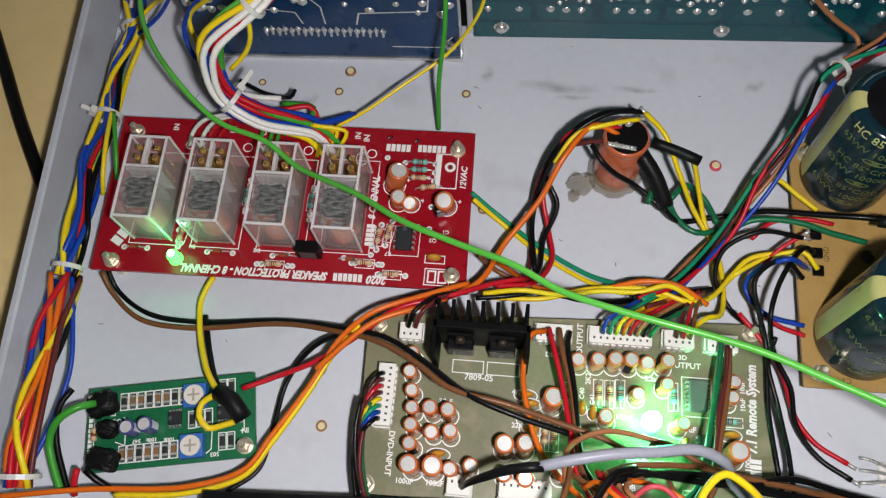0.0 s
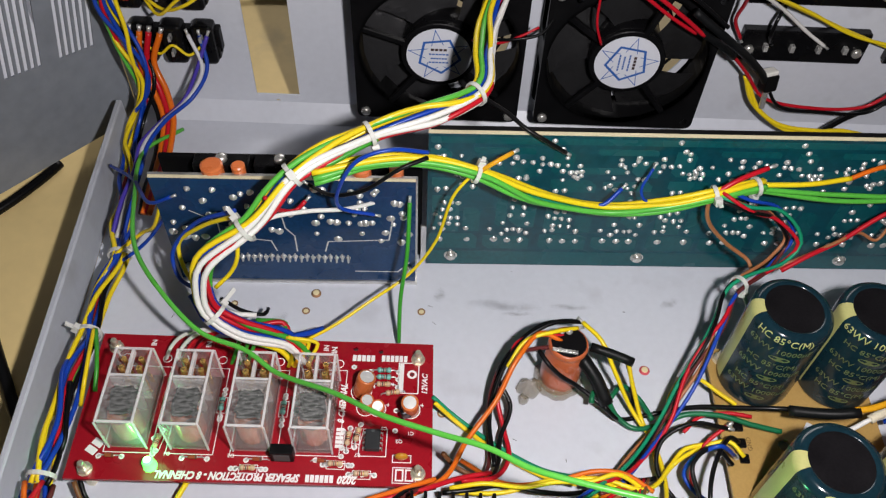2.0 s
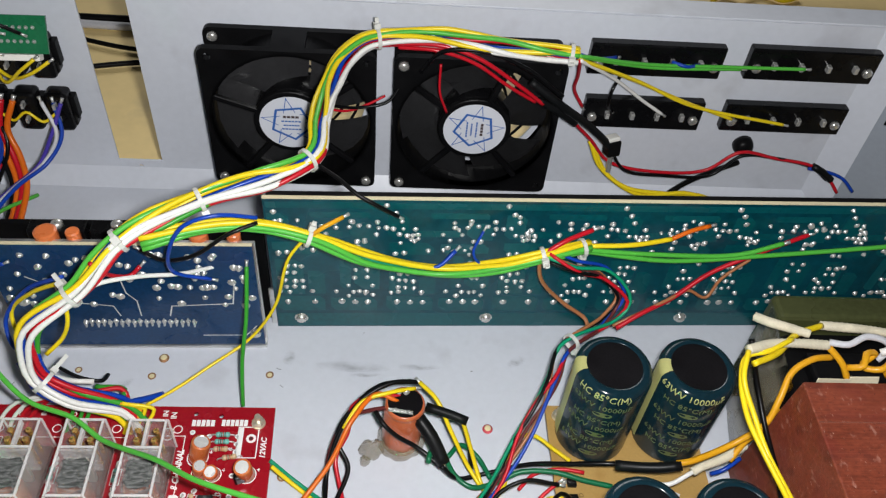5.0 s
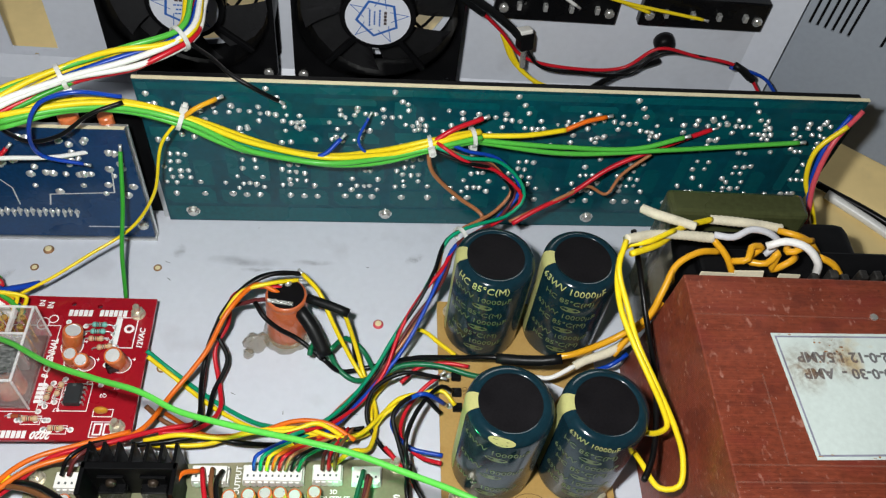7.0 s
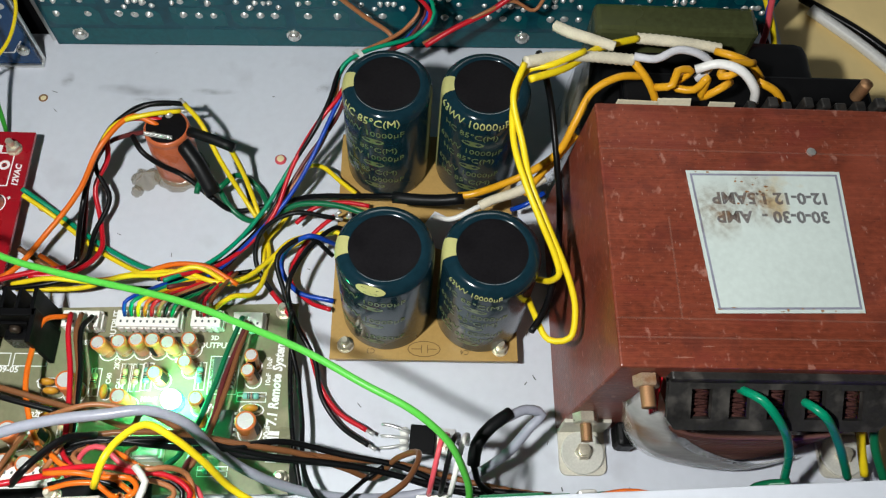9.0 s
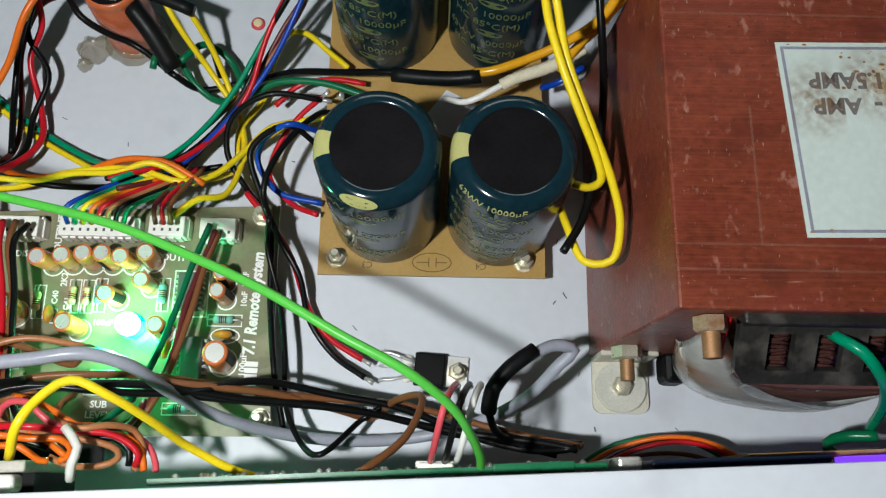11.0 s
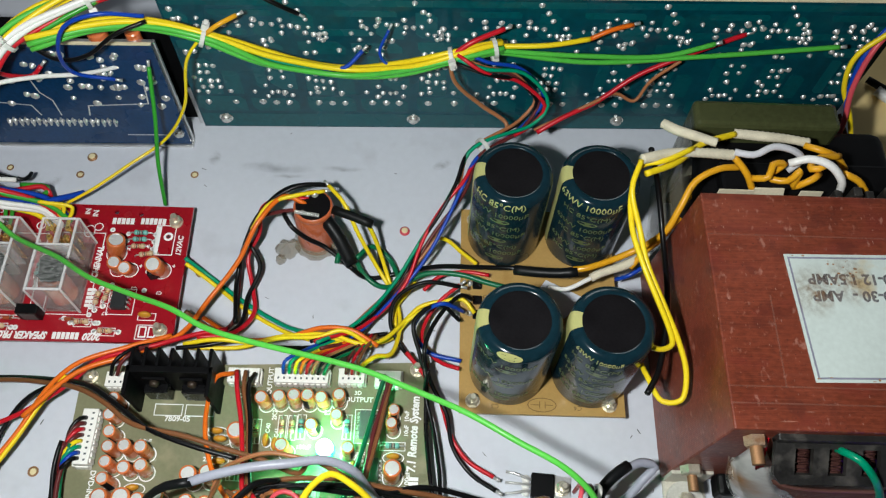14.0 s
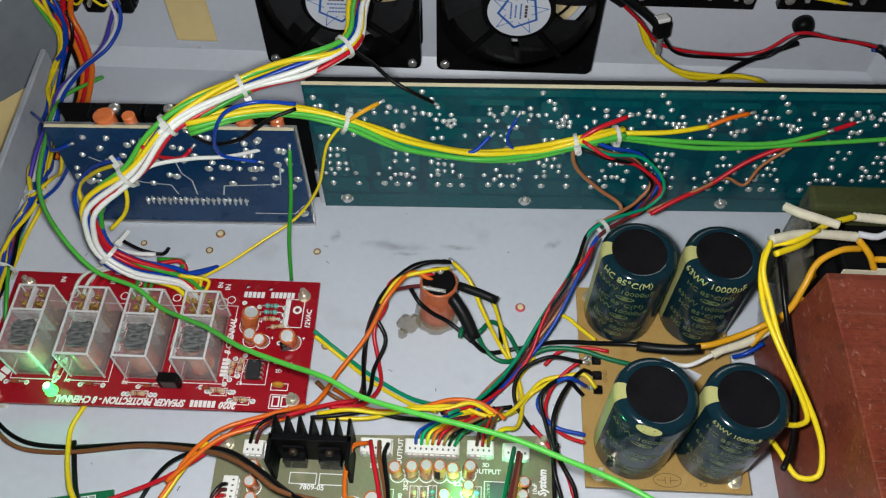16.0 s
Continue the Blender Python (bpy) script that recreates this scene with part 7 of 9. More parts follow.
bundle("front_harness", "fan of red, orange, blue and yellow wires running to the front", [(-144, 144.6, 18.8), (-141.9, 127.4, 20.9), (-138.6, 108.2, 24.9), (-137.7, 89.9, 27), (-137.8, 73.5, 26.9), (-137.1, 61, 25.2)],
       [("red", 1.5), ("orange", 1.5), ("blue", 1.5), ("black", 1.45), ("maroon", 1.45), ("yellow", 1.55), ("red", 1.55), ("orange", 1.5), ("blue", 1.45)], spread=5.2, twist=0.12, ties=(0.985,), seed=13, tie_r=7.2, tails=(0,))
wire("blue", 1.3, [(-141.9, 146.7, 18.7), (-136.7, 128.4, 18.8), (-133.6, 109.9, 16.7), (-134.7, 99.6, 14.6), (-136.9, 83.4, 14.9), (-140.1, 71, 14.9)], None, "blue wire beside the side harness")
wire("black", 1.5, [(-143.4, 191.1, 23.2), (-140.4, 176, 23.1), (-138.5, 163.8, 20.9), (-139.7, 158.8, 18.8)], None, "black taped wire beside the red board")
wire("yellow", 1.3, [(-142.2, 220.8, 20.4), (-137.4, 200.8, 26.3), (-136.5, 188.6, 24.2), (-138.9, 183.3, 16)], None, "yellow wire dropping beside the relay board")
wire("green", 1.3, [(-141.2, 220.7, 20.4), (-135, 202.6, 22.6), (-134.2, 190.3, 16.4)], None, "green wire dropping beside the relay board")
wire("blue", 1.2, [(-162.1, 324.6, 22.3), (-138.9, 299.8, 39), (-116.4, 266, 60.2), (-105.8, 264.7, 66.4)], None, "blue wire from the side harness to the navy board", "b")
wire("yellow", 1.2, [(-142.9, 263.9, 22.5), (-130.4, 271.3, 30), (-119.4, 266.2, 42.9), (-112.3, 266.9, 59.9)], None, "yellow wire from the side harness to the navy board", "b")
wire("blue", 1.2, [(-140.9, 259.8, 20.4), (-129.5, 267.2, 25.9), (-115.1, 268.9, 45.1), (-107, 267.7, 62.1)], None, "blue wire from the side harness to the navy board", "b")
wire("black", 1.75, [(-154, 382.1, 69), (-154.5, 376, 52.8), (-148.2, 368.1, 38.1), (-141.4, 355.9, 28), (-140.7, 339.9, 20.9), (-138.2, 322.1, 24.3), (-136.6, 302.3, 27.6), (-135.6, 288.2, 25.6)], None, "thick black wire from the rear input sockets", "a")
wire("orange", 2.2, [(-149, 382.1, 68.5), (-150.7, 376, 52.7), (-144.7, 368.1, 38.8), (-138.6, 355.9, 28.8), (-137.9, 339.9, 21.9), (-135.7, 322.1, 24.3), (-134.4, 302.2, 27.6), (-134.2, 288.2, 25.7)], None, "thick orange wire from the rear input sockets", "a")
wire("red", 2.2, [(-143.9, 382, 68.2), (-146.8, 376, 52.7), (-141.1, 368, 39.4), (-135.7, 355.8, 29.6), (-134.9, 339.8, 23), (-133.2, 322, 24.3), (-132.3, 302.1, 27.7), (-132.8, 288.2, 25.7)], None, "thick red wire from the rear input sockets", "a")
wire("orange", 2.2, [(-137.8, 381.9, 67.6), (-143.1, 375.9, 52.6), (-137.6, 367.9, 40), (-132.8, 355.8, 30.5), (-132.1, 339.8, 24.1), (-130.7, 322, 24.3), (-130.1, 302.1, 27.7), (-131.4, 288.1, 25.7)], None, "thick orange wire from the rear input sockets", "a")
wire("violet", 1.5, [(-112.6, 382.7, 66.4), (-118.9, 373.6, 51.4), (-127.3, 364.2, 36.5), (-137.8, 348, 33.3), (-144.4, 330.3, 33.4), (-143.1, 312.5, 32.6), (-146.1, 293.8, 28.7), (-148.7, 275.9, 20.4)], None, "violet wire from the rear input sockets", "a")
wire("silver", 1.5, [(-122.6, 381.8, 67.6), (-116.2, 373.6, 51.4), (-124.6, 364.1, 37.6), (-135.9, 348, 34.3), (-142.3, 330.3, 33.4), (-141.4, 312.4, 32.7), (-143.4, 293.7, 28.7), (-146, 275.8, 20.4)], None, "silver wire from the rear input sockets", "a")
wire("blue", 1.5, [(-116.7, 382.8, 66.5), (-113.8, 374.4, 50.6), (-121.9, 364.1, 38.6), (-134, 347.9, 35.4), (-140.1, 330.2, 33.5), (-139.8, 312.4, 32.7), (-140.7, 293.7, 28.7), (-143.3, 275.8, 20.4)], None, "blue wire from the rear input sockets", "a")
wire("yellow", 1.1, [(-148.5, 383, 59.7), (-140.6, 380.8, 54.6), (-132.2, 380.9, 60.6), (-124.3, 380.6, 54.4), (-117, 382.6, 59.3)], None, "yellow jumper looped between the sockets", "ab")
wire("black", 1.2, [(-163, 376, 92), (-165, 372, 112), (-158, 368, 126), (-142, 366, 130), (-124, 367, 126), (-115, 370, 119)], None, "black wire soldered to the green input board", "b")
wire("blue", 1.2, [(-163, 377, 91), (-164, 372, 109), (-157, 367, 122), (-140, 365, 126), (-124, 367, 121)], None, "blue wire soldered to the green input board", "b")
wire("lime", 1.2, [(-163, 377, 90), (-163, 371, 106), (-156, 366, 117), (-145, 364, 121), (-134, 366, 117)], None, "lime wire soldered to the green input board", "b")
wire("blue", 1.2, [(-156.9, 380, 97.5), (-150.3, 370.4, 108.7), (-136, 365.4, 111.6), (-128, 366.2, 109.4)], None, "blue wire soldered to the green input board", "b")
wire("yellow", 1.2, [(-141, 381.6, 91.1), (-130.9, 369.7, 89.1), (-118.3, 364, 101.2), (-109.9, 364.1, 108.2)], None, "yellow wire soldered to the green input board", "b")
wire("yellow", 1.2, [(-146.7, 383.8, 97.2), (-128.8, 371.7, 91.1), (-114.3, 363.9, 99.1), (-102.9, 364, 107.1)], None, "yellow wire soldered to the green input board", "b")
wire("red", 1.2, [(-157.1, 379.9, 95.4), (-149, 375.9, 93.4), (-140.8, 377.8, 95.2)], None, "red wire soldered to the green input board", "b")

# long green wire above everything
wire("lime", 1.45, [(-129.5, 355.7, 21.4), (-141.1, 326.5, 32.7), (-132.7, 282.7, 44.1), (-122.8, 249.1, 48.4), (-106.3, 225.4, 49.9), (-84.9, 207.3, 42.6), (-64.5, 200.6, 39.9), (-49.7, 190, 40.4), (-21.4, 173.6, 53.7), (-1.8, 160, 63.2), (19.9, 149.5, 70.9), (38.5, 140.7, 78.4), (53.4, 132.2, 81.3), (71.3, 126.5, 83.3), (111.4, 116.8, 84.9), (131.2, 109, 86.4), (150.4, 99.9, 90), (167.5, 90.2, 91.1), (182.8, 82.3, 89.9), (192.5, 75.4, 84), (197.4, 69.5, 74.4), (199.8, 65.3, 65.7), (200.2, 63, 59.7)], None, "long thick bright green wire arching over the boards")

# wires of the orange can
wire("orange", 1.5, [(76.4, 216.2, 31.8), (66.6, 218.2, 35.1), (55.7, 205.3, 33.3), (46.6, 189.4, 23.4), (33.6, 172.4, 16), (24.7, 154.8, 18.3), (6.9, 142.9, 22.8), (-14.1, 132.9, 25.5), (-34.6, 114.1, 21.1)], None, "orange wire from the filter capacitor", "a")
wire("orange", 1.4, [(20.7, 153.8, 18.4), (3.8, 146, 22.7), (-15.1, 136.9, 25.3), (-27.5, 126, 21), (-36.7, 109.1, 17), (-49.4, 88.7, 14.7), (-57.7, 75.7, 14), (-77.3, 67.4, 16.1), (-115.5, 63, 16.7), (-147.5, 57.6, 17.5)], None, "orange wire running along the small green board")
wire("yellow", 1.4, [(-19.3, 131.9, 23.3), (-28.6, 122.1, 18.8), (-37.7, 105.1, 16.1), (-49.6, 85.5, 13.3), (-57.8, 73.6, 12), (-77.3, 65.3, 14.1), (-105.2, 62, 14.6)], None, "yellow wire running along the small green board")
wire("red", 1.4, [(44.6, 158.7, 15.7), (31.7, 154.7, 18.3), (14.9, 146.8, 23), (-6.1, 139, 24.9), (-19.4, 129.8, 19.1), (-36.8, 118.2, 15.5), (-53.5, 110.6, 13.6), (-63.8, 105.7, 14.4)], None, "red wire ending on the small green board")
wire("black", 1.3, [(-17.4, 132.8, 19.1), (-38, 125.2, 13.1), (-48.6, 111.6, 7), (-51.7, 91.5, 6), (-54.8, 76.5, 6), (-65.1, 67.3, 8)], None, "black wire dipping behind the small green board")
wire("red", 1.4, [(77.4, 219.2, 31.8), (64.5, 218.2, 33), (55.5, 215.3, 28.8), (53.3, 207.3, 18.7), (48.3, 197.4, 12.8), (51.3, 183.3, 7), (53.4, 170.5, 7), (46.5, 157.6, 13.7), (31.7, 153.7, 17.3)], None, "red twisted wire from the filter capacitor", "a")
wire("black", 1.4, [(82.3, 227.5, 32.1), (68.5, 223.5, 34.5), (57.5, 217.3, 28.7), (48.3, 205.4, 17.7), (54.2, 193.3, 10.9), (49.4, 178.4, 7), (48.4, 166.5, 7), (43.5, 156.7, 13.7), (27.7, 149.7, 16.4)], None, "black twisted wire from the filter capacitor")
wire("black", 1.45, [(66, 212, 30), (70.5, 205.5, 28.5), (77, 203, 22.5), (84, 202.2, 17), (90.5, 198.5, 14.5), (97, 193.5, 12.5)], None, "black wire crossing in front of the filter capacitor")
wire("maroon", 1.3, [(75.4, 214.2, 30.8), (62.4, 214.3, 26.7), (52.3, 213.3, 20.6), (45.3, 199.4, 13.8), (44.3, 183.4, 6), (44.4, 167.5, 6), (40.5, 156.5, 13.1)], None, "dark red-brown wire from the filter capacitor", "a")
wire("yellow", 1.3, [(84.4, 223.5, 32.2), (71.6, 218.2, 36.1), (59.6, 214.3, 34), (51.6, 204.4, 27.1)], None, "yellow wire on top of the filter capacitor", "a")
wire("black", 1.4, [(86.3, 226.5, 33.1), (73.5, 223.5, 36.5), (59.6, 216.2, 33.1), (49.5, 204.4, 22.9), (44.4, 186.4, 12.1), (46.5, 163.5, 11.6)], None, "black wire arching from the filter capacitor")
tagged(part("heatshrink_sleeve", tube(spline([(85.3, 211.2, 27.8), (92.2, 203.2, 22.8), (98.1, 194.2, 14.8)]), 3.3, 10), shrink, None, "", True), "thick black heat-shrink sleeve on the capacitor wires", "sleeve")
tagged(part("heatshrink_sleeve", tube(spline([(89.4, 213.2, 32.8), (100.3, 209.2, 32.8), (108.2, 206.3, 31.8)]), 2.2, 10), shrink, None, "", True), "black heat-shrink sleeve on the yellow wire", "sleeve")
wire("yellow", 1.35, [(86.4, 225.5, 34.2), (94.3, 216.2, 33.8), (101.2, 205.2, 24.7), (109.9, 195.2, 10.5), (115.9, 187.2, 6)], None, "yellow wire from the filter capacitor to the floor", "a")
wire("yellow", 1.35, [(106.2, 207.3, 30.8), (110.9, 201.3, 16.5), (115.8, 190.2, 6), (121.9, 171.4, 5), (119.1, 149.6, 13.9), (112.3, 145.6, 20.3), (104.5, 138.7, 21.4)], None, "yellow wire under the rectifier harness")
wire("black", 1.35, [(105.2, 208.3, 31.8), (110, 203.3, 18.5), (111.8, 196.2, 6)], None, "black wire paired with the yellow one")
wire("pgreen", 1.6, [(91.1, 194.2, 14.9), (92.1, 199.2, 15.7), (97, 200.2, 14.6), (103.9, 192.2, 7), (111.9, 187.2, 5), (123.8, 187.3, 10.6), (133.8, 190.3, 14.5), (149.7, 189.4, 16.3), (162.6, 185.6, 16.1), (175.5, 182.7, 15.9)], None, "dark green wire with a pale mate to the capacitor board")
wire("pgreen", 1.6, [(100, 197.2, 14.7), (106.9, 205.2, 12.2), (114.8, 202.3, 7), (120.8, 191.3, 6)], None, "dark green wire looping on the floor")
wire("black", 1.5, [(97.1, 193.2, 13.8), (104.9, 191.2, 6), (120.8, 194.3, 6), (138.7, 194.4, 14.2), (156.7, 190.5, 22.3), (173.6, 187.7, 28.1), (188.4, 186.7, 28)], None, "black wire from the can to between the capacitors")
wire("teal", 1.35, [(18.3, 195.6, 12.9), (29.2, 190.4, 4), (49.2, 176.5, 3), (68.3, 165.4, 5), (81.4, 158.5, 13.8)], None, "green wire from under the red board")
wire("yellow", 1.35, [(19.3, 192.6, 13), (30.2, 187.4, 4), (49.2, 173.5, 3), (68.3, 162.5, 5), (81.4, 155.5, 13.9)], None, "yellow wire from under the red board")
wire("brown", 1.4, [(23.5, 167.7, 13.8), (30.4, 164.5, 6), (49.4, 157.6, 6), (68.5, 155.6, 13.9), (85.4, 157.6, 17.9), (100.4, 158.6, 19.9), (111.3, 151.6, 18)], None, "brown wire to the control board")
wire("orange", 1.35, [(31.5, 165.5, 11.9), (50.5, 155.6, 11.7), (71.5, 155.6, 15.9), (88.5, 158.6, 21), (101.4, 157.6, 21), (113.2, 151.6, 18)], None, "orange wire to the control board")
wire("yellow", 1.35, [(26.6, 149.7, 14.3), (50.5, 151.6, 11.8), (68.5, 155.6, 15.9), (91.5, 155.6, 20), (106.3, 151.6, 20.1), (115.2, 155.6, 15.7), (124.9, 167.4, 11.2), (131.8, 174.5, 11.8), (149.7, 177.4, 14.8)], None, "yellow wire from the control board to the capacitor board")
wire("yellow", 1.35, [(26.7, 149.8, 18.5), (40.8, 151.6, 20.5), (58.6, 151.7, 18.1), (71.6, 153.6, 20.1), (86.6, 153.6, 22.2), (97.5, 156.6, 23.1), (110.3, 151.6, 18)], None, "yellow wire behind the black heatsink")
wire("black", 1.35, [(23.8, 147.7, 18.6), (36.7, 149.6, 18.5), (49.6, 152.7, 17), (65.6, 150.6, 16.1), (83.3, 154.5, 7), (101.2, 157.5, 11.6), (117, 160.5, 11.4)], None, "black wire behind the black heatsink")
wire("blue", 1, [(73.2, 136.3, 22.1), (73.9, 139.7, 26.8), (81.7, 146.7, 23.5), (91.4, 154.6, 17)], None, "blue wire into the white output connector")
wire("teal", 1, [(75.7, 136.3, 22.1), (76.6, 139.7, 26.8), (84.7, 146.6, 23.5), (94.6, 154.6, 17)], None, "teal wire into the white output connector")
wire("yellow", 1, [(78.2, 136.3, 22.1), (79.4, 139.7, 26.8), (87.6, 146.6, 23.5), (97.7, 154.6, 16.9)], None, "yellow wire into the white output connector")
wire("orange", 1, [(80.7, 136.3, 22.1), (82.2, 139.7, 26.8), (90.6, 146.6, 23.5), (100.9, 154.6, 16.9)], None, "orange wire into the white output connector")
wire("red", 1, [(83.2, 136.3, 22.1), (85, 139.7, 26.8), (93.6, 146.6, 23.4), (104.1, 154.6, 16.9)], None, "red wire into the white output connector")
wire("tan", 1, [(85.7, 136.3, 22.1), (87.8, 139.7, 26.8), (96.5, 146.6, 23.4), (107.3, 154.6, 16.9)], None, "tan wire into the white output connector")
wire("black", 1, [(88.1, 136.2, 22.1), (90.5, 139.7, 26.8), (99.5, 146.6, 23.4), (110.4, 154.6, 16.9)], None, "black wire into the white output connector")
wire("pgreen", 1, [(90.6, 136.2, 22.1), (93.3, 139.8, 26.6), (102.5, 146.6, 23.4), (113.6, 154.6, 16.8)], None, "pgreen wire into the white output connector")
wire("maroon", 1, [(100.5, 136.7, 22.1), (101.1, 140.7, 26.7), (104.4, 149.6, 21.2), (108.2, 157.6, 16.8)], None, "maroon wire into a white connector")
wire("red", 1, [(103, 136.7, 22), (103.5, 140.7, 26.7), (106.4, 149.6, 21.2), (110.2, 157.6, 16.7)], None, "red wire into a white connector")
wire("brown", 1, [(105.5, 136.7, 22), (105.9, 140.7, 26.7), (108.4, 149.6, 21.2), (112.2, 157.6, 16.7)], None, "brown wire into a white connector")
wire("black", 1.1, [(-0.8, 133, 22.4), (1, 138, 26.1), (7.9, 144.9, 24.9), (17.7, 149.8, 18.5)], None, "black wire into the two-pin connector")
wire("maroon", 1.1, [(1.9, 132.9, 22.5), (4, 137.9, 26.1), (10.9, 144.9, 24.9), (20.7, 149.8, 18.5)], None, "maroon wire into the two-pin connector")
wire("yellow", 1.6, [(-86.3, 152.8, 8.5), (-90.6, 142.7, 6), (-89.3, 132.4, 6), (-84.8, 121.2, 9.6), (-78.4, 110.1, 14.3), (-71, 101.9, 18)], None, "yellow wire from the red board to the green board")
wire("black", 1.6, [(-88.4, 136.4, 4), (-82.9, 121.1, 6), (-76.4, 109, 11.3), (-70, 101.9, 15.9)], None, "black wire from the red board to the green board")
wire("yellow", 1.6, [(-72, 102, 19), (-77.2, 98, 18.4), (-77.3, 93.1, 18.6), (-73.2, 89, 17.8), (-69.1, 90.9, 14.8), (-65.1, 92.9, 12.8)], None, "yellow wire curling on the small green board", "b")
tagged(part("tape_wrap", tube(spline([(-72, 103, 17.9), (-65.8, 99.9, 18.8), (-60.8, 93.9, 16)]), 3.6, 10), shrink, None, "", True), "black taped joint on the small green board", "insulating tape")
wire("green", 1.9, [(-120.5, 95, 15.5), (-125.3, 92.3, 19.6), (-131.6, 86.7, 19.8), (-134.8, 79.3, 15.8), (-132, 69.9, 13.1), (-128, 61.7, 11)], None, "green wire from a taped joint")
wire("black", 1.6, [(-130.5, 99.7, 16.5), (-133.7, 92.7, 16.9), (-133.8, 80.2, 12.8), (-129, 67.8, 10), (-125.9, 61.7, 9)], None, "black wire from a taped joint")
wire("red", 1.7, [(-121.7, 70.1, 14.9), (-122.8, 65.9, 12.9), (-122.8, 60.7, 9.9)], None, "red wire from a taped joint")
wire("black", 1.7, [(-118.6, 70.1, 14.8), (-114.5, 67, 12.7), (-108.4, 63.9, 8.6)], None, "black wire leaving a taped joint")

# wires over the control board
wire("brown", 1.4, [(-133.8, 150.4, 10.5), (-128.9, 142.5, 6), (-115.5, 132.7, 5), (-94.6, 130.4, 5), (-53.8, 133.9, 9.5), (-28.6, 130, 18.9), (-8.9, 123.8, 30.2), (5.2, 116.1, 36.1), (18.4, 107.3, 39.4), (39.2, 103.3, 38.3), (58.8, 98.5, 35.3), (70.7, 95.6, 34.6), (86.6, 90.6, 34.6), (90.7, 94.7, 38.8), (109.7, 86.7, 39.2), (128.3, 84.8, 34.1), (143.1, 83.8, 27.7), (159, 80.8, 17), (168.8, 79, 9.4), (177.9, 83.2, 24.8), (185, 83.4, 33.1), (181.2, 71.5, 45.7), (170.5, 61.8, 56.9)], None, "brown wire crossing the floor and the control board")
wire("black", 1.4, [(-131.9, 151.8, 9.9), (-127.9, 144.5, 5), (-113.4, 135.7, 4), (-93.6, 133.5, 4), (-53.9, 135.9, 7), (-28.6, 132, 17.7), (-7, 126, 29.6), (9.2, 116.2, 35.9), (25.4, 105.3, 39.6), (43.2, 99.3, 38.5), (60.8, 95.5, 35.4)], None, "black wire paired with the brown one")
wire("tan", 1.2, [(99.7, 92.7, 38.8), (86.7, 95.7, 38.8), (73.8, 96.7, 40.7), (64, 92.7, 43.6), (59.2, 86.8, 50.2), (58.4, 73, 59), (55.4, 64.5, 59.9)], None, "tan wire looping over the control board")
wire("orange", 1.3, [(51.8, 135.8, 21.5), (45.9, 131.9, 27.1), (43.9, 119.1, 27), (45.9, 105.2, 29.7), (50.7, 91.4, 29.1), (57, 82.5, 31.9), (67, 72.7, 39.4)], None, "orange wire from the display connector")
wire("red", 1.3, [(52.8, 136.8, 21.5), (54.9, 128, 25.6), (58.8, 113.2, 26.6), (61.6, 98.5, 28.3), (63.8, 84.5, 30.8), (69.8, 72.7, 38.4)], None, "red wire from the display connector")
wire("brown", 1.3, [(56.8, 136.8, 21.5), (57.8, 128, 25.6), (61.8, 113.2, 26.6), (63.6, 98.5, 28.3), (65.8, 85.5, 30.8), (72.8, 70.8, 38.4)], None, "brown wire from the display connector")
wire("black", 1.3, [(60.8, 135.8, 21.5), (59.9, 129, 26.6), (62.8, 113.2, 27.6), (64.6, 98.5, 28.3), (66.8, 85.5, 30.8), (75.8, 72.8, 38.4)], None, "black wire from the display connector")
wire("maroon", 1.3, [(119.3, 134.8, 21.5), (117.3, 122.1, 26.3), (114.4, 110.3, 27.7), (112.4, 95.6, 29.5), (108.5, 79.8, 34.3), (100.5, 72.2, 34.4)], None, "dark red wire across the control board")
wire("brown", 1.3, [(120.2, 133.9, 21.2), (118.3, 122.1, 26.3), (116.4, 110.3, 27.6), (113.4, 95.6, 29.5), (110.5, 81.8, 34.3), (104.6, 72.2, 34.4)], None, "brown wire across the control board")
wire("pgreen", 1.3, [(117.3, 136.8, 21.4), (114.4, 122.1, 26.3), (111.5, 107.3, 28.8), (107.5, 90.6, 32.8), (102.6, 78.8, 36.4), (87.4, 71.1, 36.5)], None, "dark green wire across the control board")
bundle("disc_player_cable", "cable of black, red and green wires from a long white connector", [(-13.4, 104, 19.6), (-14.6, 99, 18.8), (-15.5, 92, 17.6), (-14.6, 79.2, 16.3), (-11.6, 68.1, 16.8)],
       [("black", 1.25), ("red", 1.25), ("maroon", 1.25), ("pgreen", 1.25), ("black", 1.25), ("maroon", 1.25)], spread=2.2, twist=0.3, seed=17)
wire("black", 1.2, [(-9.0, 115.4, 17.8), (-10.4, 114.2, 20.6), (-13.2, 110.4, 20.4), (-14.6, 100.0, 18.6)], None, "black wire into the long white connector")
wire("maroon", 1.2, [(-9.0, 112.9, 17.8), (-10.4, 111.7, 20.6), (-13.257803468208092, 107.9, 20.4), (-14.5, 98.8, 18.6)], None, "maroon wire into the long white connector")
wire("red", 1.2, [(-9.0, 110.4, 17.8), (-10.4, 109.2, 20.6), (-13.315606936416184, 105.4, 20.4), (-14.5, 97.7, 18.6)], None, "red wire into the long white connector")
wire("maroon", 1.2, [(-9.0, 107.9, 17.8), (-10.4, 106.7, 20.6), (-13.373410404624277, 102.9, 20.4), (-14.4, 96.5, 18.6)], None, "maroon wire into the long white connector")
wire("yellow", 1.2, [(-9.0, 105.4, 17.8), (-10.4, 104.2, 20.6), (-13.43121387283237, 100.4, 20.4), (-14.3, 95.4, 18.6)], None, "yellow wire into the long white connector")
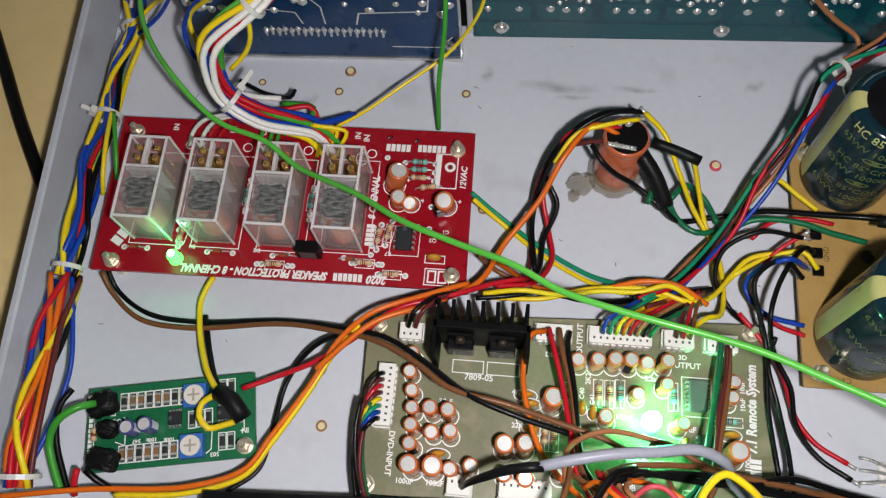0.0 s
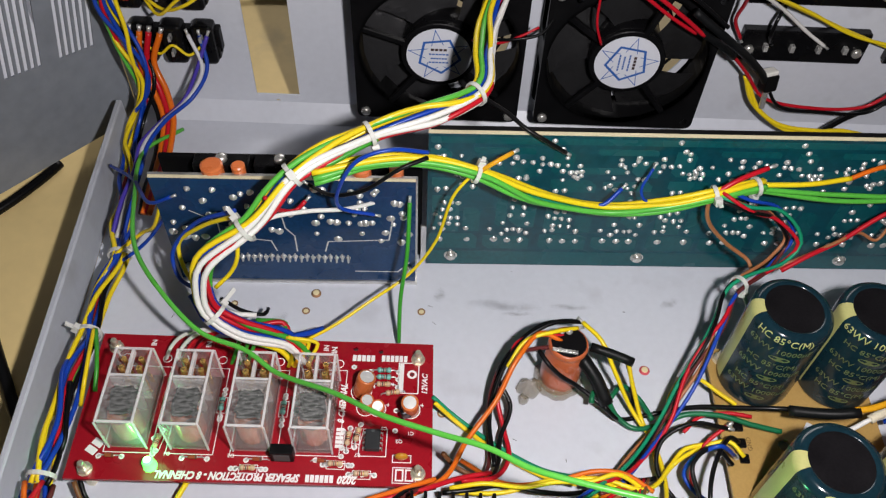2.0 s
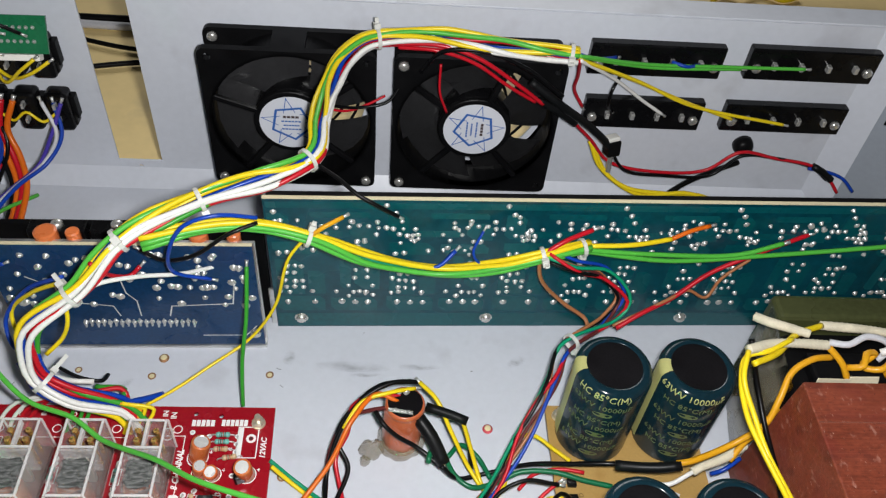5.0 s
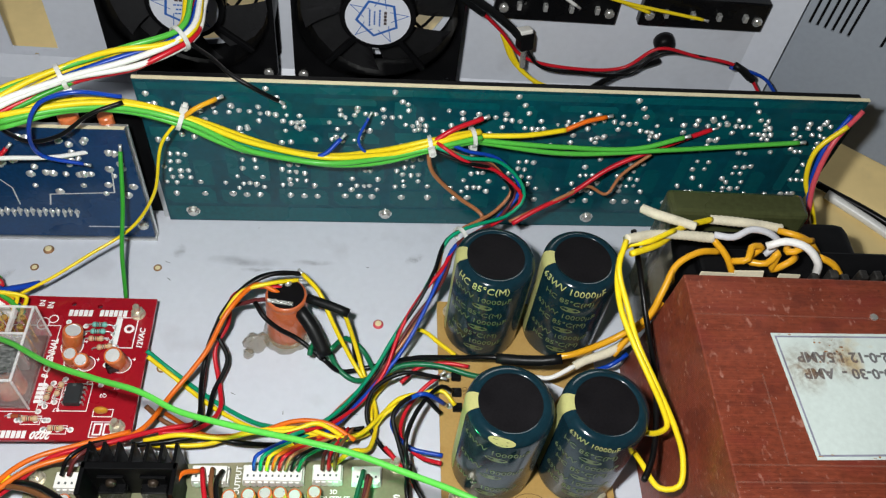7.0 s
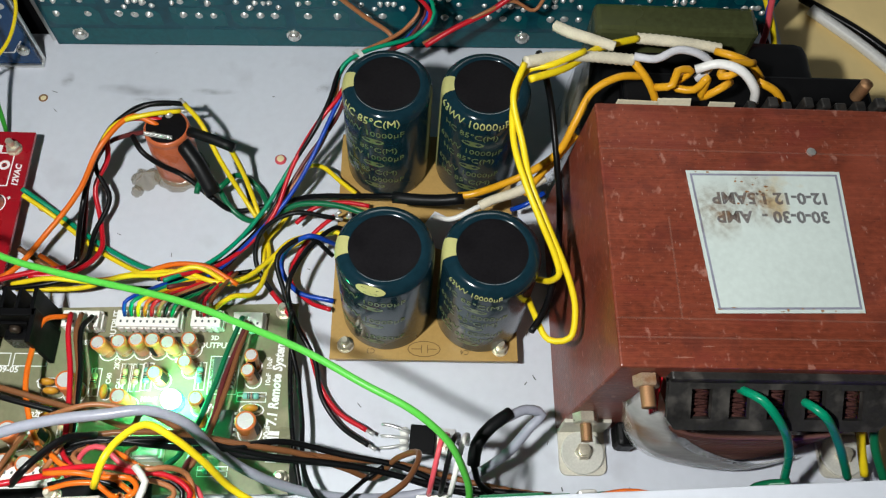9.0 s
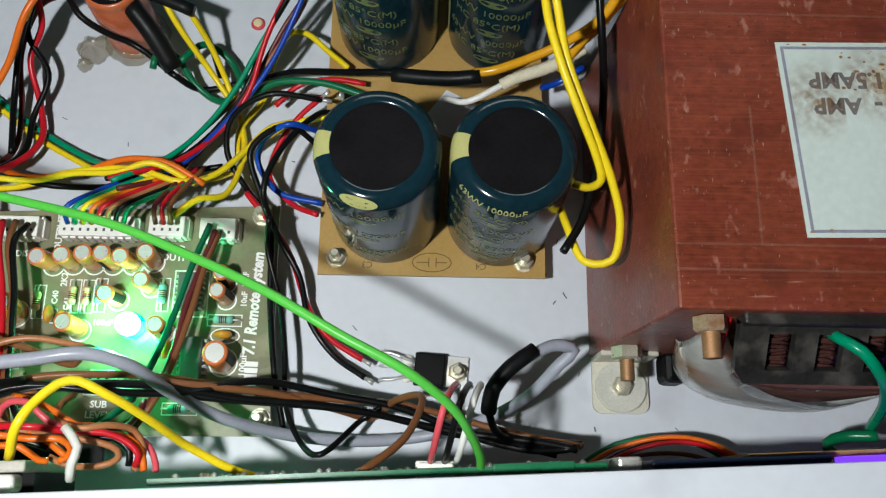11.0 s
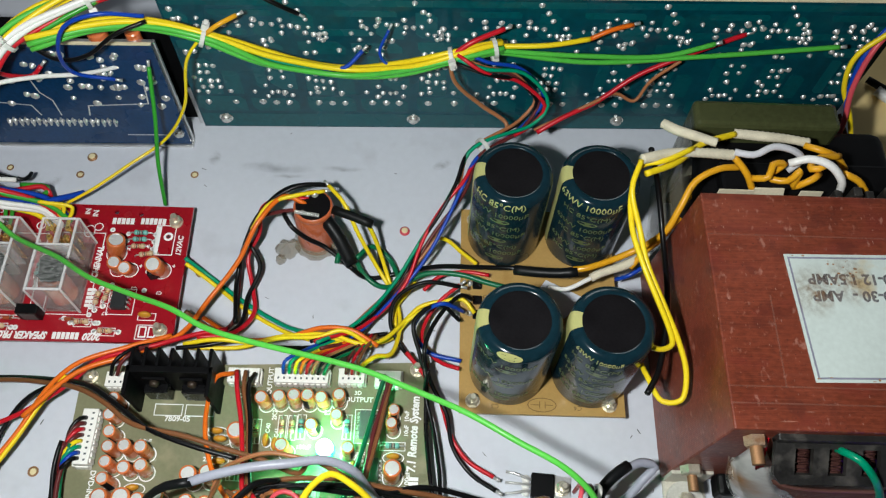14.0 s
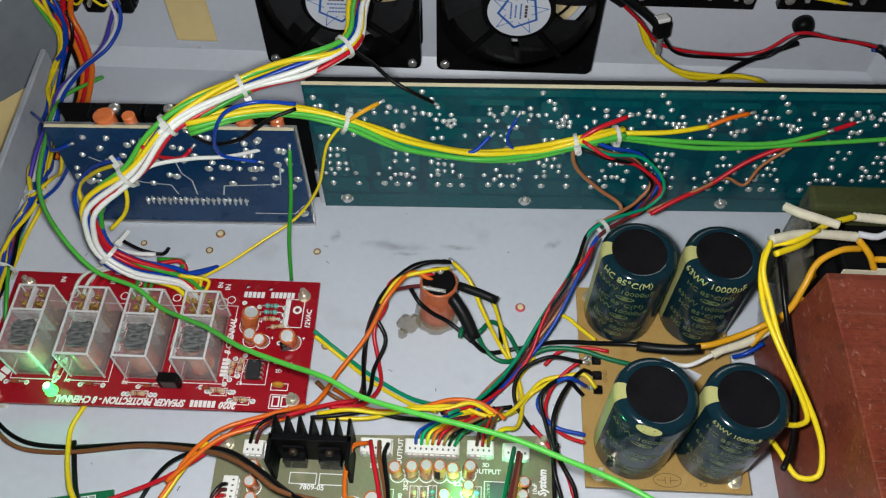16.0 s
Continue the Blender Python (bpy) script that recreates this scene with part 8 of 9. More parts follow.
wire("teal", 1.2, [(-9.0, 102.9, 17.8), (-10.4, 101.7, 20.6), (-13.489017341040462, 97.9, 20.4), (-14.2, 94.2, 18.6)], None, "teal wire into the long white connector")
wire("blue", 1.2, [(-9.0, 100.4, 17.8), (-10.4, 99.2, 20.6), (-13.546820809248555, 95.4, 20.4), (-14.2, 93.1, 18.6)], None, "blue wire into the long white connector")
wire("black", 1.2, [(-9.0, 98.1, 17.8), (-10.4, 96.9, 20.6), (-13.6, 93.1, 20.4), (-14.1, 92.0, 18.6)], None, "black wire into the long white connector")
wire("grey", 2.35, [(50.7, 80.8, 59.4), (59.5, 83.1, 61.6), (72.4, 86, 62.2), (86.2, 88, 61.4), (99.1, 90, 59.4), (108.9, 87.9, 53.3), (115.5, 82.9, 38.4), (128.3, 76.7, 25.8), (146.6, 73, 11.5), (166.8, 72, 7.3), (186.9, 74, 7.3), (203, 78.2, 13.5), (216.9, 85.3, 24.7), (224.8, 93.3, 31.5), (228.8, 97.3, 33.2), (222.9, 98.3, 35.3), (214.9, 94.4, 37.4)], None, "thick grey screened cable with a black sleeve")
tagged(part("heatshrink_sleeve", tube(spline([(24.5, 75.6, 20), (27.5, 76, 36), (34, 77.4, 50), (42, 79.4, 58), (51.7, 80.8, 59.5)], 4.0)[:18], [0.9 + 0.085 * k for k in range(18)], 10), shrink, None, "", True), "dark sleeve at the end of the grey cable", "sleeve")
tagged(part("heatshrink_sleeve", tube(spline([(216.9, 96.4, 37.4), (209.9, 91.3, 38.9), (205, 85.4, 37.1), (204, 79.4, 33)]), 2.3, 10), shrink, None, "", True), "black sleeve on the looped grey cable", "sleeve")
wire("black", 1.5, [(204, 79.4, 33), (207.1, 74.3, 23.9), (213.2, 71.3, 19.8), (225.1, 68.3, 20.7)], None, "black wire below the sleeved loop")
wire("yellow", 1.5, [(91.2, 63.6, 73.8), (94.5, 70.5, 79.6), (97.6, 76.4, 78.3), (103.4, 81.3, 75.9), (111.3, 78.3, 72.2), (118.9, 73.3, 63.2), (126, 67.4, 51), (138.3, 61.5, 45.6), (148.1, 59.4, 40.5)], None, "thick yellow wire arching over the front of the control board")
bundle("display_harness", "flat run of black wires along the front of the control board", [(71.1, 77.9, 51.8), (81.1, 81.8, 47.5), (97.9, 83.8, 43.4), (113.4, 84.8, 36.1), (131.2, 84.8, 29.9), (151, 83.8, 25.6), (171.9, 80.9, 20.9), (194, 76.2, 15.6), (214.1, 72.2, 17.7), (231.1, 69.3, 24.8)],
       [("black", 1.4), ("black", 1.4), ("black", 1.4), ("brown", 1.3)], spread=2.4, twist=0.15, seed=23)
wire("black", 1.2, [(136.2, 138.8, 24.2), (135, 131.1, 17.5), (138.9, 116.1, 13.7), (141.9, 99.4, 13.6), (144, 80.7, 15.2), (150.8, 69.1, 19.8), (156, 67.1, 25), (166.8, 78.1, 13.5), (172.9, 81.8, 16.7)], None, "black wire running down beside the control board")
wire("black", 1.3, [(149.8, 165.6, 17), (140, 169.6, 25.3), (129.2, 160.6, 25.9), (132.1, 147.7, 20), (135, 138.8, 15.9), (136, 115.1, 11.7), (138.9, 91.5, 10.9), (142.5, 73.9, 7.4)], None, "black wire down from the capacitor board")
wire("black", 1.3, [(155.7, 177.5, 14.6), (150.7, 177.5, 18.9), (139, 161.6, 25.7), (134.2, 146.7, 26.2), (138, 134.9, 15.8), (144.8, 123.1, 11.3), (147.8, 110.3, 6), (155.7, 99.4, 4), (166.7, 91.7, 6)], None, "black wire to the regulator leg", "b")
wire("red", 1.3, [(126, 150.6, 13.7), (135, 139.7, 12.8), (141.8, 129.1, 11.2), (147.8, 113.2, 6), (154.7, 104.4, 5), (165.7, 97.5, 6)], None, "red wire to the regulator leg", "b")
wire("black", 1.3, [(149.8, 181.4, 19.8), (133, 181.4, 23.2), (120.1, 175.3, 17.4), (118, 165.4, 11.3), (125, 153.6, 7), (133, 144.7, 11.6)], None, "black wire looping from the capacitor board", "a")
wire("red", 1.2, [(149.7, 182.4, 19.8), (141.8, 177.4, 14.9), (134.8, 168.5, 11), (132.9, 156.6, 11.3), (140.9, 147.6, 11.6), (149.9, 142.8, 15.5)], None, "red wire looping from the capacitor board", "a")
wire("blue", 1.3, [(151.7, 170.6, 15.8), (146.9, 169.6, 23.1), (141, 168.6, 28.5), (132, 166.5, 20.4), (128.9, 161.6, 13.3), (135.9, 151.6, 12.5), (150.8, 147.7, 12.4)], None, "blue wire looping from the capacitor board", "a")
wire("yellow", 1.3, [(156.7, 170.6, 14.6), (150.7, 176.5, 16.8), (137.8, 174.5, 12.8), (125.9, 167.5, 11.2), (120, 161.5, 6), (112.1, 155.5, 11.6), (102.3, 153.6, 15.9), (87.5, 155.6, 20.1)], None, "yellow wire from the capacitor board")
wire("red", 1.2, [(132.8, 183.3, 10.7), (140.7, 190.4, 12.3), (152.6, 191.5, 15.1), (163.5, 189.6, 15.9)], None, "red wire under the capacitors")
wire("yellow", 1.3, [(129.6, 202.3, 5), (135.6, 210.4, 11.5), (142.6, 208.4, 15.6), (150.6, 201.5, 15.7), (157.6, 195.5, 15.8)], None, "yellow wire tucked under a capacitor")
wire("yellow", 1.3, [(129.6, 201.3, 6), (127.7, 189.3, 5), (119.9, 176.4, 5), (119.9, 166.5, 5)], None, "yellow wire on the floor below the rectifier harness")

# wire tangle behind the media module
wire("tan", 1.12, [(84.2, 80.9, 49.5), (78.1, 78, 54.9), (78.2, 75.1, 59), (84.2, 71.2, 61.2), (92.9, 69.5, 58.2), (102.9, 68.5, 57.2), (108.9, 66.4, 55.2), (108.9, 64.4, 54.1), (104.9, 62.6, 53.6), (97.9, 62.4, 56.2), (92.9, 64.4, 57.2)], None, "tan wire in the tied tangle behind the module")
wire("tan", 1.12, [(92.8, 80.9, 46.7), (93, 77.1, 55), (95.1, 73.2, 59.1), (101.2, 71.2, 61.4), (107.1, 72.2, 59.3), (111.9, 71.4, 53), (113.9, 67.4, 51), (113.9, 64.4, 51), (112.4, 61.5, 51.9)], None, "tan wire in the tied tangle behind the module")
wire("pink", 1.12, [(79.1, 72.1, 57), (81.2, 75.2, 61.1), (84.2, 77.2, 63.1), (88.2, 77.2, 63.1), (93.2, 73.2, 62.2), (95.1, 72.2, 61.2), (98.1, 71.1, 59.1)], None, "pink wire in the tied tangle behind the module")
wire("red", 1.12, [(71.5, 70.1, 62.1), (81.3, 71.2, 63.2), (90.2, 71.3, 64.3), (98.9, 70.5, 59.3), (106, 70.5, 57.2), (111, 68.5, 55.2), (114, 65.4, 54.1), (112.9, 62.6, 52.6)], None, "red wire in the tied tangle behind the module")
wire("orange", 1.12, [(72.5, 69.1, 64.2), (82.4, 69.2, 65.2), (89.9, 68.5, 62.4), (97, 68.5, 61.4), (98.9, 66.5, 59.3), (97.9, 64.4, 58.3), (95.9, 63.4, 58.3)], None, "orange wire in the tied tangle behind the module")
wire("orange", 1.12, [(79.2, 79.9, 51.6), (87.1, 78.1, 57), (94.1, 75.2, 59.1), (99.1, 72.2, 58.3), (103.1, 72.2, 57.3)], None, "orange wire in the tied tangle behind the module")
wire("orange", 1.12, [(101.8, 71.4, 53), (105.9, 70.4, 54.1), (110.9, 69.4, 53.1), (113.9, 66.4, 52.1), (115.4, 61.5, 53)], None, "orange wire in the tied tangle behind the module")
wire("orange", 1.12, [(72.9, 64.5, 62.3), (81, 66.5, 63.3), (87.9, 66.5, 62.4), (91.9, 63.5, 60.3), (93.9, 63.4, 59.3)], None, "orange wire in the tied tangle behind the module")
wire("orange", 1.12, [(88.3, 70.1, 60.1), (91.9, 68.4, 58.2), (97.9, 64.4, 58.3)], None, "orange wire in the tied tangle behind the module")
wire("black", 1.12, [(72.9, 66.5, 60.2), (82.8, 68.5, 60.3), (89.9, 67.5, 59.3), (92.9, 66.4, 58.3)], None, "black wire in the tied tangle behind the module")
wire("black", 1.12, [(97.8, 70.4, 53), (101.9, 69.4, 54.1), (106.9, 69.4, 53.1), (110.9, 66.4, 52.1), (110.9, 62.6, 51.5)], None, "black wire in the tied tangle behind the module")
wire("pink", 1.12, [(108.8, 71.3, 46.8), (114.9, 67.4, 48.9), (116.9, 63.4, 49), (117.4, 61.5, 49.8)], None, "pink wire in the tied tangle behind the module")
wire("orange", 1.12, [(65.2, 76, 51.8), (68.3, 78, 55.9), (72.3, 75.1, 60), (76.3, 72.2, 61.1), (79.2, 71.2, 61.1)], None, "orange wire in the tied tangle behind the module")
wire("tan", 1.12, [(67.3, 71.9, 53.8), (71.3, 74.1, 58), (72.4, 78.9, 56.6), (71.3, 81.8, 50.3)], None, "tan wire in the tied tangle behind the module")
wire("red", 1.12, [(69.3, 81.8, 50.3), (74.2, 76, 55.9), (78.2, 72.2, 59.1)], None, "red wire in the tied tangle behind the module")
wire("tan", 1.12, [(71.2, 81.8, 47.4), (77, 77, 52.8), (80.2, 72.1, 55.2)], None, "tan wire in the tied tangle behind the module")
wire("brown", 1.12, [(61.3, 80.7, 46.2), (67.2, 76.9, 51.8), (72.2, 74, 55.9)], None, "brown wire in the tied tangle behind the module")
wire("pgreen", 1.12, [(105.6, 80.9, 38.4), (102.7, 76.9, 42.6), (99.9, 72.9, 46.7), (98, 72, 50.9)], None, "pgreen wire in the tied tangle behind the module")
wire("maroon", 1.12, [(107.5, 80.8, 34.3), (106.7, 75.8, 38.4), (105.8, 72.9, 42.6), (101.9, 72, 48.8)], None, "maroon wire in the tied tangle behind the module")
wire("red", 1.3, [(45.9, 65.1, 59.4), (55.4, 65.6, 61.9), (64.4, 67.8, 60.4), (76.5, 69.1, 64.2)], None, "red wire running behind the module")
wire("black", 1.6, [(61.4, 66.7, 59.4), (66.6, 70.2, 64.8), (70.4, 76.1, 62), (74.5, 80.9, 58.6), (81.2, 83.8, 51.5)], None, "black wire over the plugs of the control board")
wire("brown", 1.2, [(54.4, 64.5, 59.9), (58.5, 73.1, 61.1), (60.5, 82.8, 54.8)], None, "brown wire rising from behind the module")
tagged(part("cable_tie", tube(spline([(99.2, 71.3, 65.3), (103.1, 66.6, 65.5), (102.1, 62.6, 65.6), (101.3, 58.9, 63.2)]), 1.15, 6), tie_mat, None, "", True), "loose natural nylon tie round the wire tangle", "cable tie")
wire("pink", 1.1, [(187.8, 64.7, 59.3), (188.8, 68.9, 69.7), (190.7, 76.9, 74.7), (193.6, 83.7, 57.8), (195.5, 86.4, 33)], None, "pink wire into the white display connector")
wire("black", 1.1, [(191.3, 64.7, 59.3), (192.3, 68.9, 69.7), (194.2, 76.9, 74.7), (197.1, 83.7, 57.8), (199, 86.4, 33)], None, "black wire into the white display connector")
wire("white", 1.1, [(194.3, 64.7, 59.3), (195.3, 68.9, 69.6), (197.2, 76.9, 74.7), (200.1, 83.7, 57.8), (202, 86.4, 33)], None, "white wire into the white display connector")
bundle("front_right_harness", "flat arch of orange, red, brown and green wires at the front", [(214.1, 59.1, 5), (224.1, 61.1, 5), (234.1, 62.1, 5.4), (246.2, 68.2, 8.7), (261.2, 71.3, 11.8), (273.2, 70.3, 11.9), (285, 65.4, 9.7), (292.4, 60.5, 6.6)],
       [("orange", 0.95), ("red", 0.95), ("brown", 0.9), ("pgreen", 0.95), ("black", 0.95)], spread=3.4, twist=0.3, seed=29)

# transformer leads
wire("yellow", 1.5, [(218.7, 204, 94.3), (214.9, 192.8, 90.6), (218.5, 179.3, 82.6), (221.4, 166.3, 78), (228.2, 151.3, 71.6), (235.1, 137.4, 63.9), (238, 127.5, 58.1), (236.5, 119.1, 52.4), (229.6, 119.1, 50.4), (225.2, 130.3, 47.9), (224.2, 137.3, 43.5)], None, "thick yellow transformer lead hanging in a loop")
wire("yellow", 1.5, [(241.1, 212.5, 91.6), (229, 206.1, 91.5), (220, 204.9, 88.8), (215.8, 194.4, 86), (215.5, 179.3, 82.7), (219.4, 165.3, 79.2), (225.3, 152.3, 73.7), (230.2, 143.3, 67.9), (232.1, 138.4, 63.9), (230.2, 138.3, 57.8), (227.2, 142.3, 49.5)], None, "thick yellow transformer lead in a second loop")
wire("black", 1.6, [(225.1, 214.1, 88.1), (231.8, 209, 70), (235.4, 190.6, 57), (236.1, 168.2, 52.4), (234.1, 148.3, 49.1), (229.2, 131.4, 49.9), (223.3, 121.4, 52.4)], None, "black lead beside the mains transformer")
tagged(part("braided_sleeve", braid([(219.1, 205, 93.7), (234, 211.2, 89.9), (247, 213.4, 87.4), (259.9, 214.5, 85)], 2.0), sleeve_cream, None, "", True), "cream braided glass sleeve on a transformer lead", "sleeve")
tagged(part("braided_sleeve", braid([(233.1, 231.1, 83), (238, 226.2, 85.1), (246, 223.4, 85), (254, 220.5, 84.9)], 2.0), sleeve_cream, None, "", True), "cream braided glass sleeve on a transformer lead", "sleeve")
tagged(part("braided_sleeve", braid([(264.9, 230.5, 78.3), (276.1, 228.4, 79.7), (286.9, 228.2, 78.7), (296.7, 227.1, 77.8)], 2.0), sleeve_cream, None, "", True), "cream braided glass sleeve on a transformer lead", "sleeve")
wire("yellow", 1.8, [(220.9, 199.9, 91), (233.9, 207.2, 88.2), (249, 221.4, 83), (264.9, 229.5, 79.3)], None, "yellow transformer lead entering its sleeve")
wire("amber", 1.9, [(259.9, 214.5, 85), (266.3, 208.7, 80.4), (271.1, 205.5, 72.5)], None, "amber lead of the mains transformer")
wire("silver", 1.9, [(260, 214.6, 87), (267.3, 212.6, 88.3), (275.2, 215.6, 90.1), (283.9, 215.3, 88.4), (289.7, 215.1, 82.4), (286, 213.5, 76.3)], None, "grey-white lead of the mains transformer")
wire("white", 2.2, [(283, 211.5, 84.5), (289.8, 211.2, 88.5), (297.7, 208.4, 88.6), (304.4, 205.1, 82.7), (307.2, 204.9, 74.7)], None, "white transformer lead bent over the core")
wire("amber", 1.9, [(269.2, 207.6, 78.4), (274.2, 205.7, 82.5), (276.2, 210.7, 84.3), (282.1, 212.6, 82.3), (276.1, 208.6, 78.4), (282.9, 205.4, 80.7), (285.9, 206.5, 86.7), (286.8, 205.3, 76.7), (292.7, 205.4, 82.7), (296.7, 209.3, 80.6)], None, "amber leads twisted together over the core")
wire("amber", 1.9, [(293.7, 224.1, 79.9), (299.6, 220.1, 82.1), (307.4, 220, 78), (313.3, 218, 72)], None, "amber lead of the mains transformer")
wire("amber", 1.9, [(295.6, 216.1, 80.3), (292.8, 210.4, 82.5), (297.7, 210.4, 84.6), (295.6, 214.1, 84.4), (307.5, 219.1, 80)], None, "amber lead twisted in a curl")
wire("amber", 1.9, [(307.4, 210.1, 80.4), (314.1, 208, 78.3), (319.9, 205.9, 72.2)], None, "amber lead of the mains transformer")
wire("amber", 1.9, [(266.9, 215.6, 74.7), (255.9, 212.5, 77.2), (246.9, 208.3, 73.5), (241.5, 199.8, 66.5), (236.4, 192.6, 56.8), (225.2, 189, 45.7), (205.3, 182.7, 40.4), (199.4, 182.6, 38.6)], None, "amber transformer lead to the capacitor board")
wire("amber", 1.9, [(243.4, 199.8, 58.3), (235.4, 192.6, 48.7), (232.2, 192.2, 41.2), (226.2, 187, 33.5)], None, "amber transformer lead beside the core")
tagged(part("heatshrink_sleeve", tube(spline([(201.4, 181.7, 38.5), (194.4, 181.6, 36.7), (185.5, 182.7, 34.5), (173.6, 184.7, 32.4)]), 2.4, 10), shrink, None, "", True), "grey-black heat-shrink sleeve between the capacitors", "sleeve")
tagged(part("braided_sleeve", braid([(234.2, 193.2, 36.9), (224.2, 187.9, 34.5), (212.2, 183.7, 33.1), (208.3, 181.8, 32.1)], 2.0), sleeve_cream, None, "", True), "cream braided sleeve reaching the capacitor board", "sleeve")
wire("white", 1.4, [(208.3, 181.8, 32.1), (197.3, 177.5, 28.8), (190.4, 180.4, 24.7)], None, "white lead under the large capacitors")
wire("blue", 1.4, [(236.2, 193.2, 24.5), (228.1, 189, 20.9), (223.1, 188.9, 17)], None, "blue lead behind a large capacitor")
wire("pink", 1.7, [(344.7, 284.5, 97.1), (333.5, 275.8, 85.6), (329.5, 267.3, 67.1), (331.1, 259.5, 49.8), (328, 250.3, 38.5)], None, "pink wire down the end of the amplifier board")
wire("blue", 1.6, [(339.6, 283.3, 95.5), (330.8, 275.7, 80.9), (329.5, 268.2, 63.1), (332.1, 261.6, 49.8), (331.9, 256.3, 38.5)], None, "blue wire down the end of the amplifier board")
wire("yellow", 1.6, [(336.6, 277.4, 93.8), (325.8, 273.6, 81.1), (326.6, 269.3, 65.1), (334.1, 263.7, 51.6), (338.9, 256.5, 39.9)], None, "yellow wire down the end of the amplifier board")
wire("maroon", 1.6, [(331.1, 266.5, 47.8), (336, 253.5, 42.3), (342.8, 250.5, 38)], None, "maroon wire down the end of the amplifier board")
wire("teal", 1.9, [(288.1, 97.7, 65.6), (287, 94.8, 72.8), (290.5, 91.2, 75.9), (296.8, 85.8, 71.3), (308.1, 81.6, 50.2), (315.3, 76.8, 27.6)], None, "dark green primary lead from the bobbin")
wire("teal", 1.9, [(308.5, 93.9, 64.6), (307.1, 91.6, 71.2), (310.1, 87.7, 73.3), (322.1, 83.5, 56.4), (336.9, 76.9, 30.3)], None, "dark green primary lead from the bobbin")
wire("yellow", 2, [(341.4, 96, 40.4), (343.5, 87.9, 32), (346.7, 78.8, 24.2)], None, "yellow lead beside the transformer")
wire("pgreen", 2, [(346.3, 96, 40.3), (348.4, 87.9, 32), (353.6, 76.8, 24.1)], None, "green lead beside the transformer")
wire("pgreen", 2.2, [(315.6, 74.5, 30.9), (308, 74.5, 26.5), (303.1, 72.5, 26.4), (303.8, 69.6, 27.2), (316.5, 69.7, 29.5)], None, "dark green lead curled at the front")

# fan and rear wires
wire("red", 1.5, [(68.6, 371, 122.6), (94.2, 366.7, 125.4), (113.7, 364.4, 120.1), (136.8, 364.4, 104.2), (151.2, 366.2, 91.9)], None, "red fan wire to a sleeved joint")
wire("red", 1.3, [(72.4, 370.9, 120.5), (92.2, 366.7, 122.4), (111.5, 366.6, 116), (131.7, 366.4, 102.2), (147.2, 368, 91.8)], None, "second red wire of the fans")
wire("black", 1.5, [(84.5, 367, 109.1), (94.3, 362.7, 124.5), (114, 360.5, 127.3), (137.2, 360.8, 118.4), (159.4, 360.3, 101.9)], None, "black fan wire arching over the fan")
tagged(part("heatshrink_sleeve", tube(spline([(141.8, 363.5, 108.2), (161.2, 362.2, 93.9), (176.8, 368.2, 79.1), (192.3, 374.2, 62.2), (200.3, 376.9, 51.3)]), 2.3, 10), shrink, None, "", True), "long black sleeve over the joined fan wires", "sleeve")
tagged(part("heatshrink_sleeve", tube(spline([(148.3, 367.1, 93.9), (161.1, 368.3, 85.5), (172.7, 372.1, 75)]), 2.1, 10), shrink, None, "", True), "black sleeve over the red fan wires", "sleeve")
wire("red", 1.3, [(172.7, 372.1, 75), (185.3, 376.1, 60.3), (200.4, 377.4, 42.9), (225.8, 376.5, 37.6), (259.4, 377, 39.4), (276.3, 377.1, 54.3), (300.3, 378.8, 49.3), (324.9, 377.2, 45.5), (336.6, 374.4, 38.5), (344.2, 371.4, 30.2)], None, "red wire along the rear panel")
wire("blue", 1.3, [(321.7, 376, 44.8), (334.7, 374.5, 43.5), (344.4, 372.7, 40.1), (352.3, 369.6, 33)], None, "short blue wire ending behind the amplifier board")
wire("black", 1.3, [(198.1, 376.2, 53.8), (210.4, 375.5, 38.6), (235.7, 375.4, 35.5), (264.8, 378.8, 34), (280.5, 380.1, 49.2), (301.9, 378.9, 49.1), (325.7, 378, 43.6), (335.5, 374.4, 37.6)], None, "black wire along the rear panel")
tagged(part("heatshrink_sleeve", tube(spline([(324, 376.3, 46.5), (330, 374.6, 44), (337.6, 373.5, 38.5)]), 2.2, 10), shrink, None, "", True), "black sleeve on the rear wires", "sleeve")
wire("yellow", 1.7, [(186.2, 380, 56.2), (195.4, 377.3, 39), (212.4, 371.8, 28.3), (240.6, 370.3, 25.3), (262.6, 368.5, 25), (285.7, 352.4, 13.3)], None, "yellow wire along the rear panel")
wire("yellow", 1.7, [(188.1, 380, 54.1), (200.5, 375.7, 34.7), (222.4, 369.9, 24), (250.7, 369.6, 27), (271.3, 363.5, 23), (290.7, 347.4, 11.2)], None, "second yellow wire along the rear panel")
wire("black", 2.2, [(285.4, 390.5, 35), (266.7, 382.8, 33), (250.7, 376.7, 29), (232.8, 368.9, 19), (215.3, 358.2, 6)], None, "thick black wire to the rear clip")
wire("red", 0.9, [(31.8, 370.6, 80), (45.9, 366.5, 81.9), (58, 366.8, 87.3), (66.1, 368.8, 91.2)], None, "thin red fan lead at the hub")
wire("red", 0.9, [(94.5, 368.9, 112.9), (95, 366.6, 96.9), (99.6, 367.3, 82.9)], None, "thin red fan lead at the hub")
wire("black", 1.1, [(35.9, 370.9, 81.6), (52, 364.5, 85.9), (68, 366.8, 89.2), (74.1, 372.7, 95)], None, "thin black fan lead at the hub")

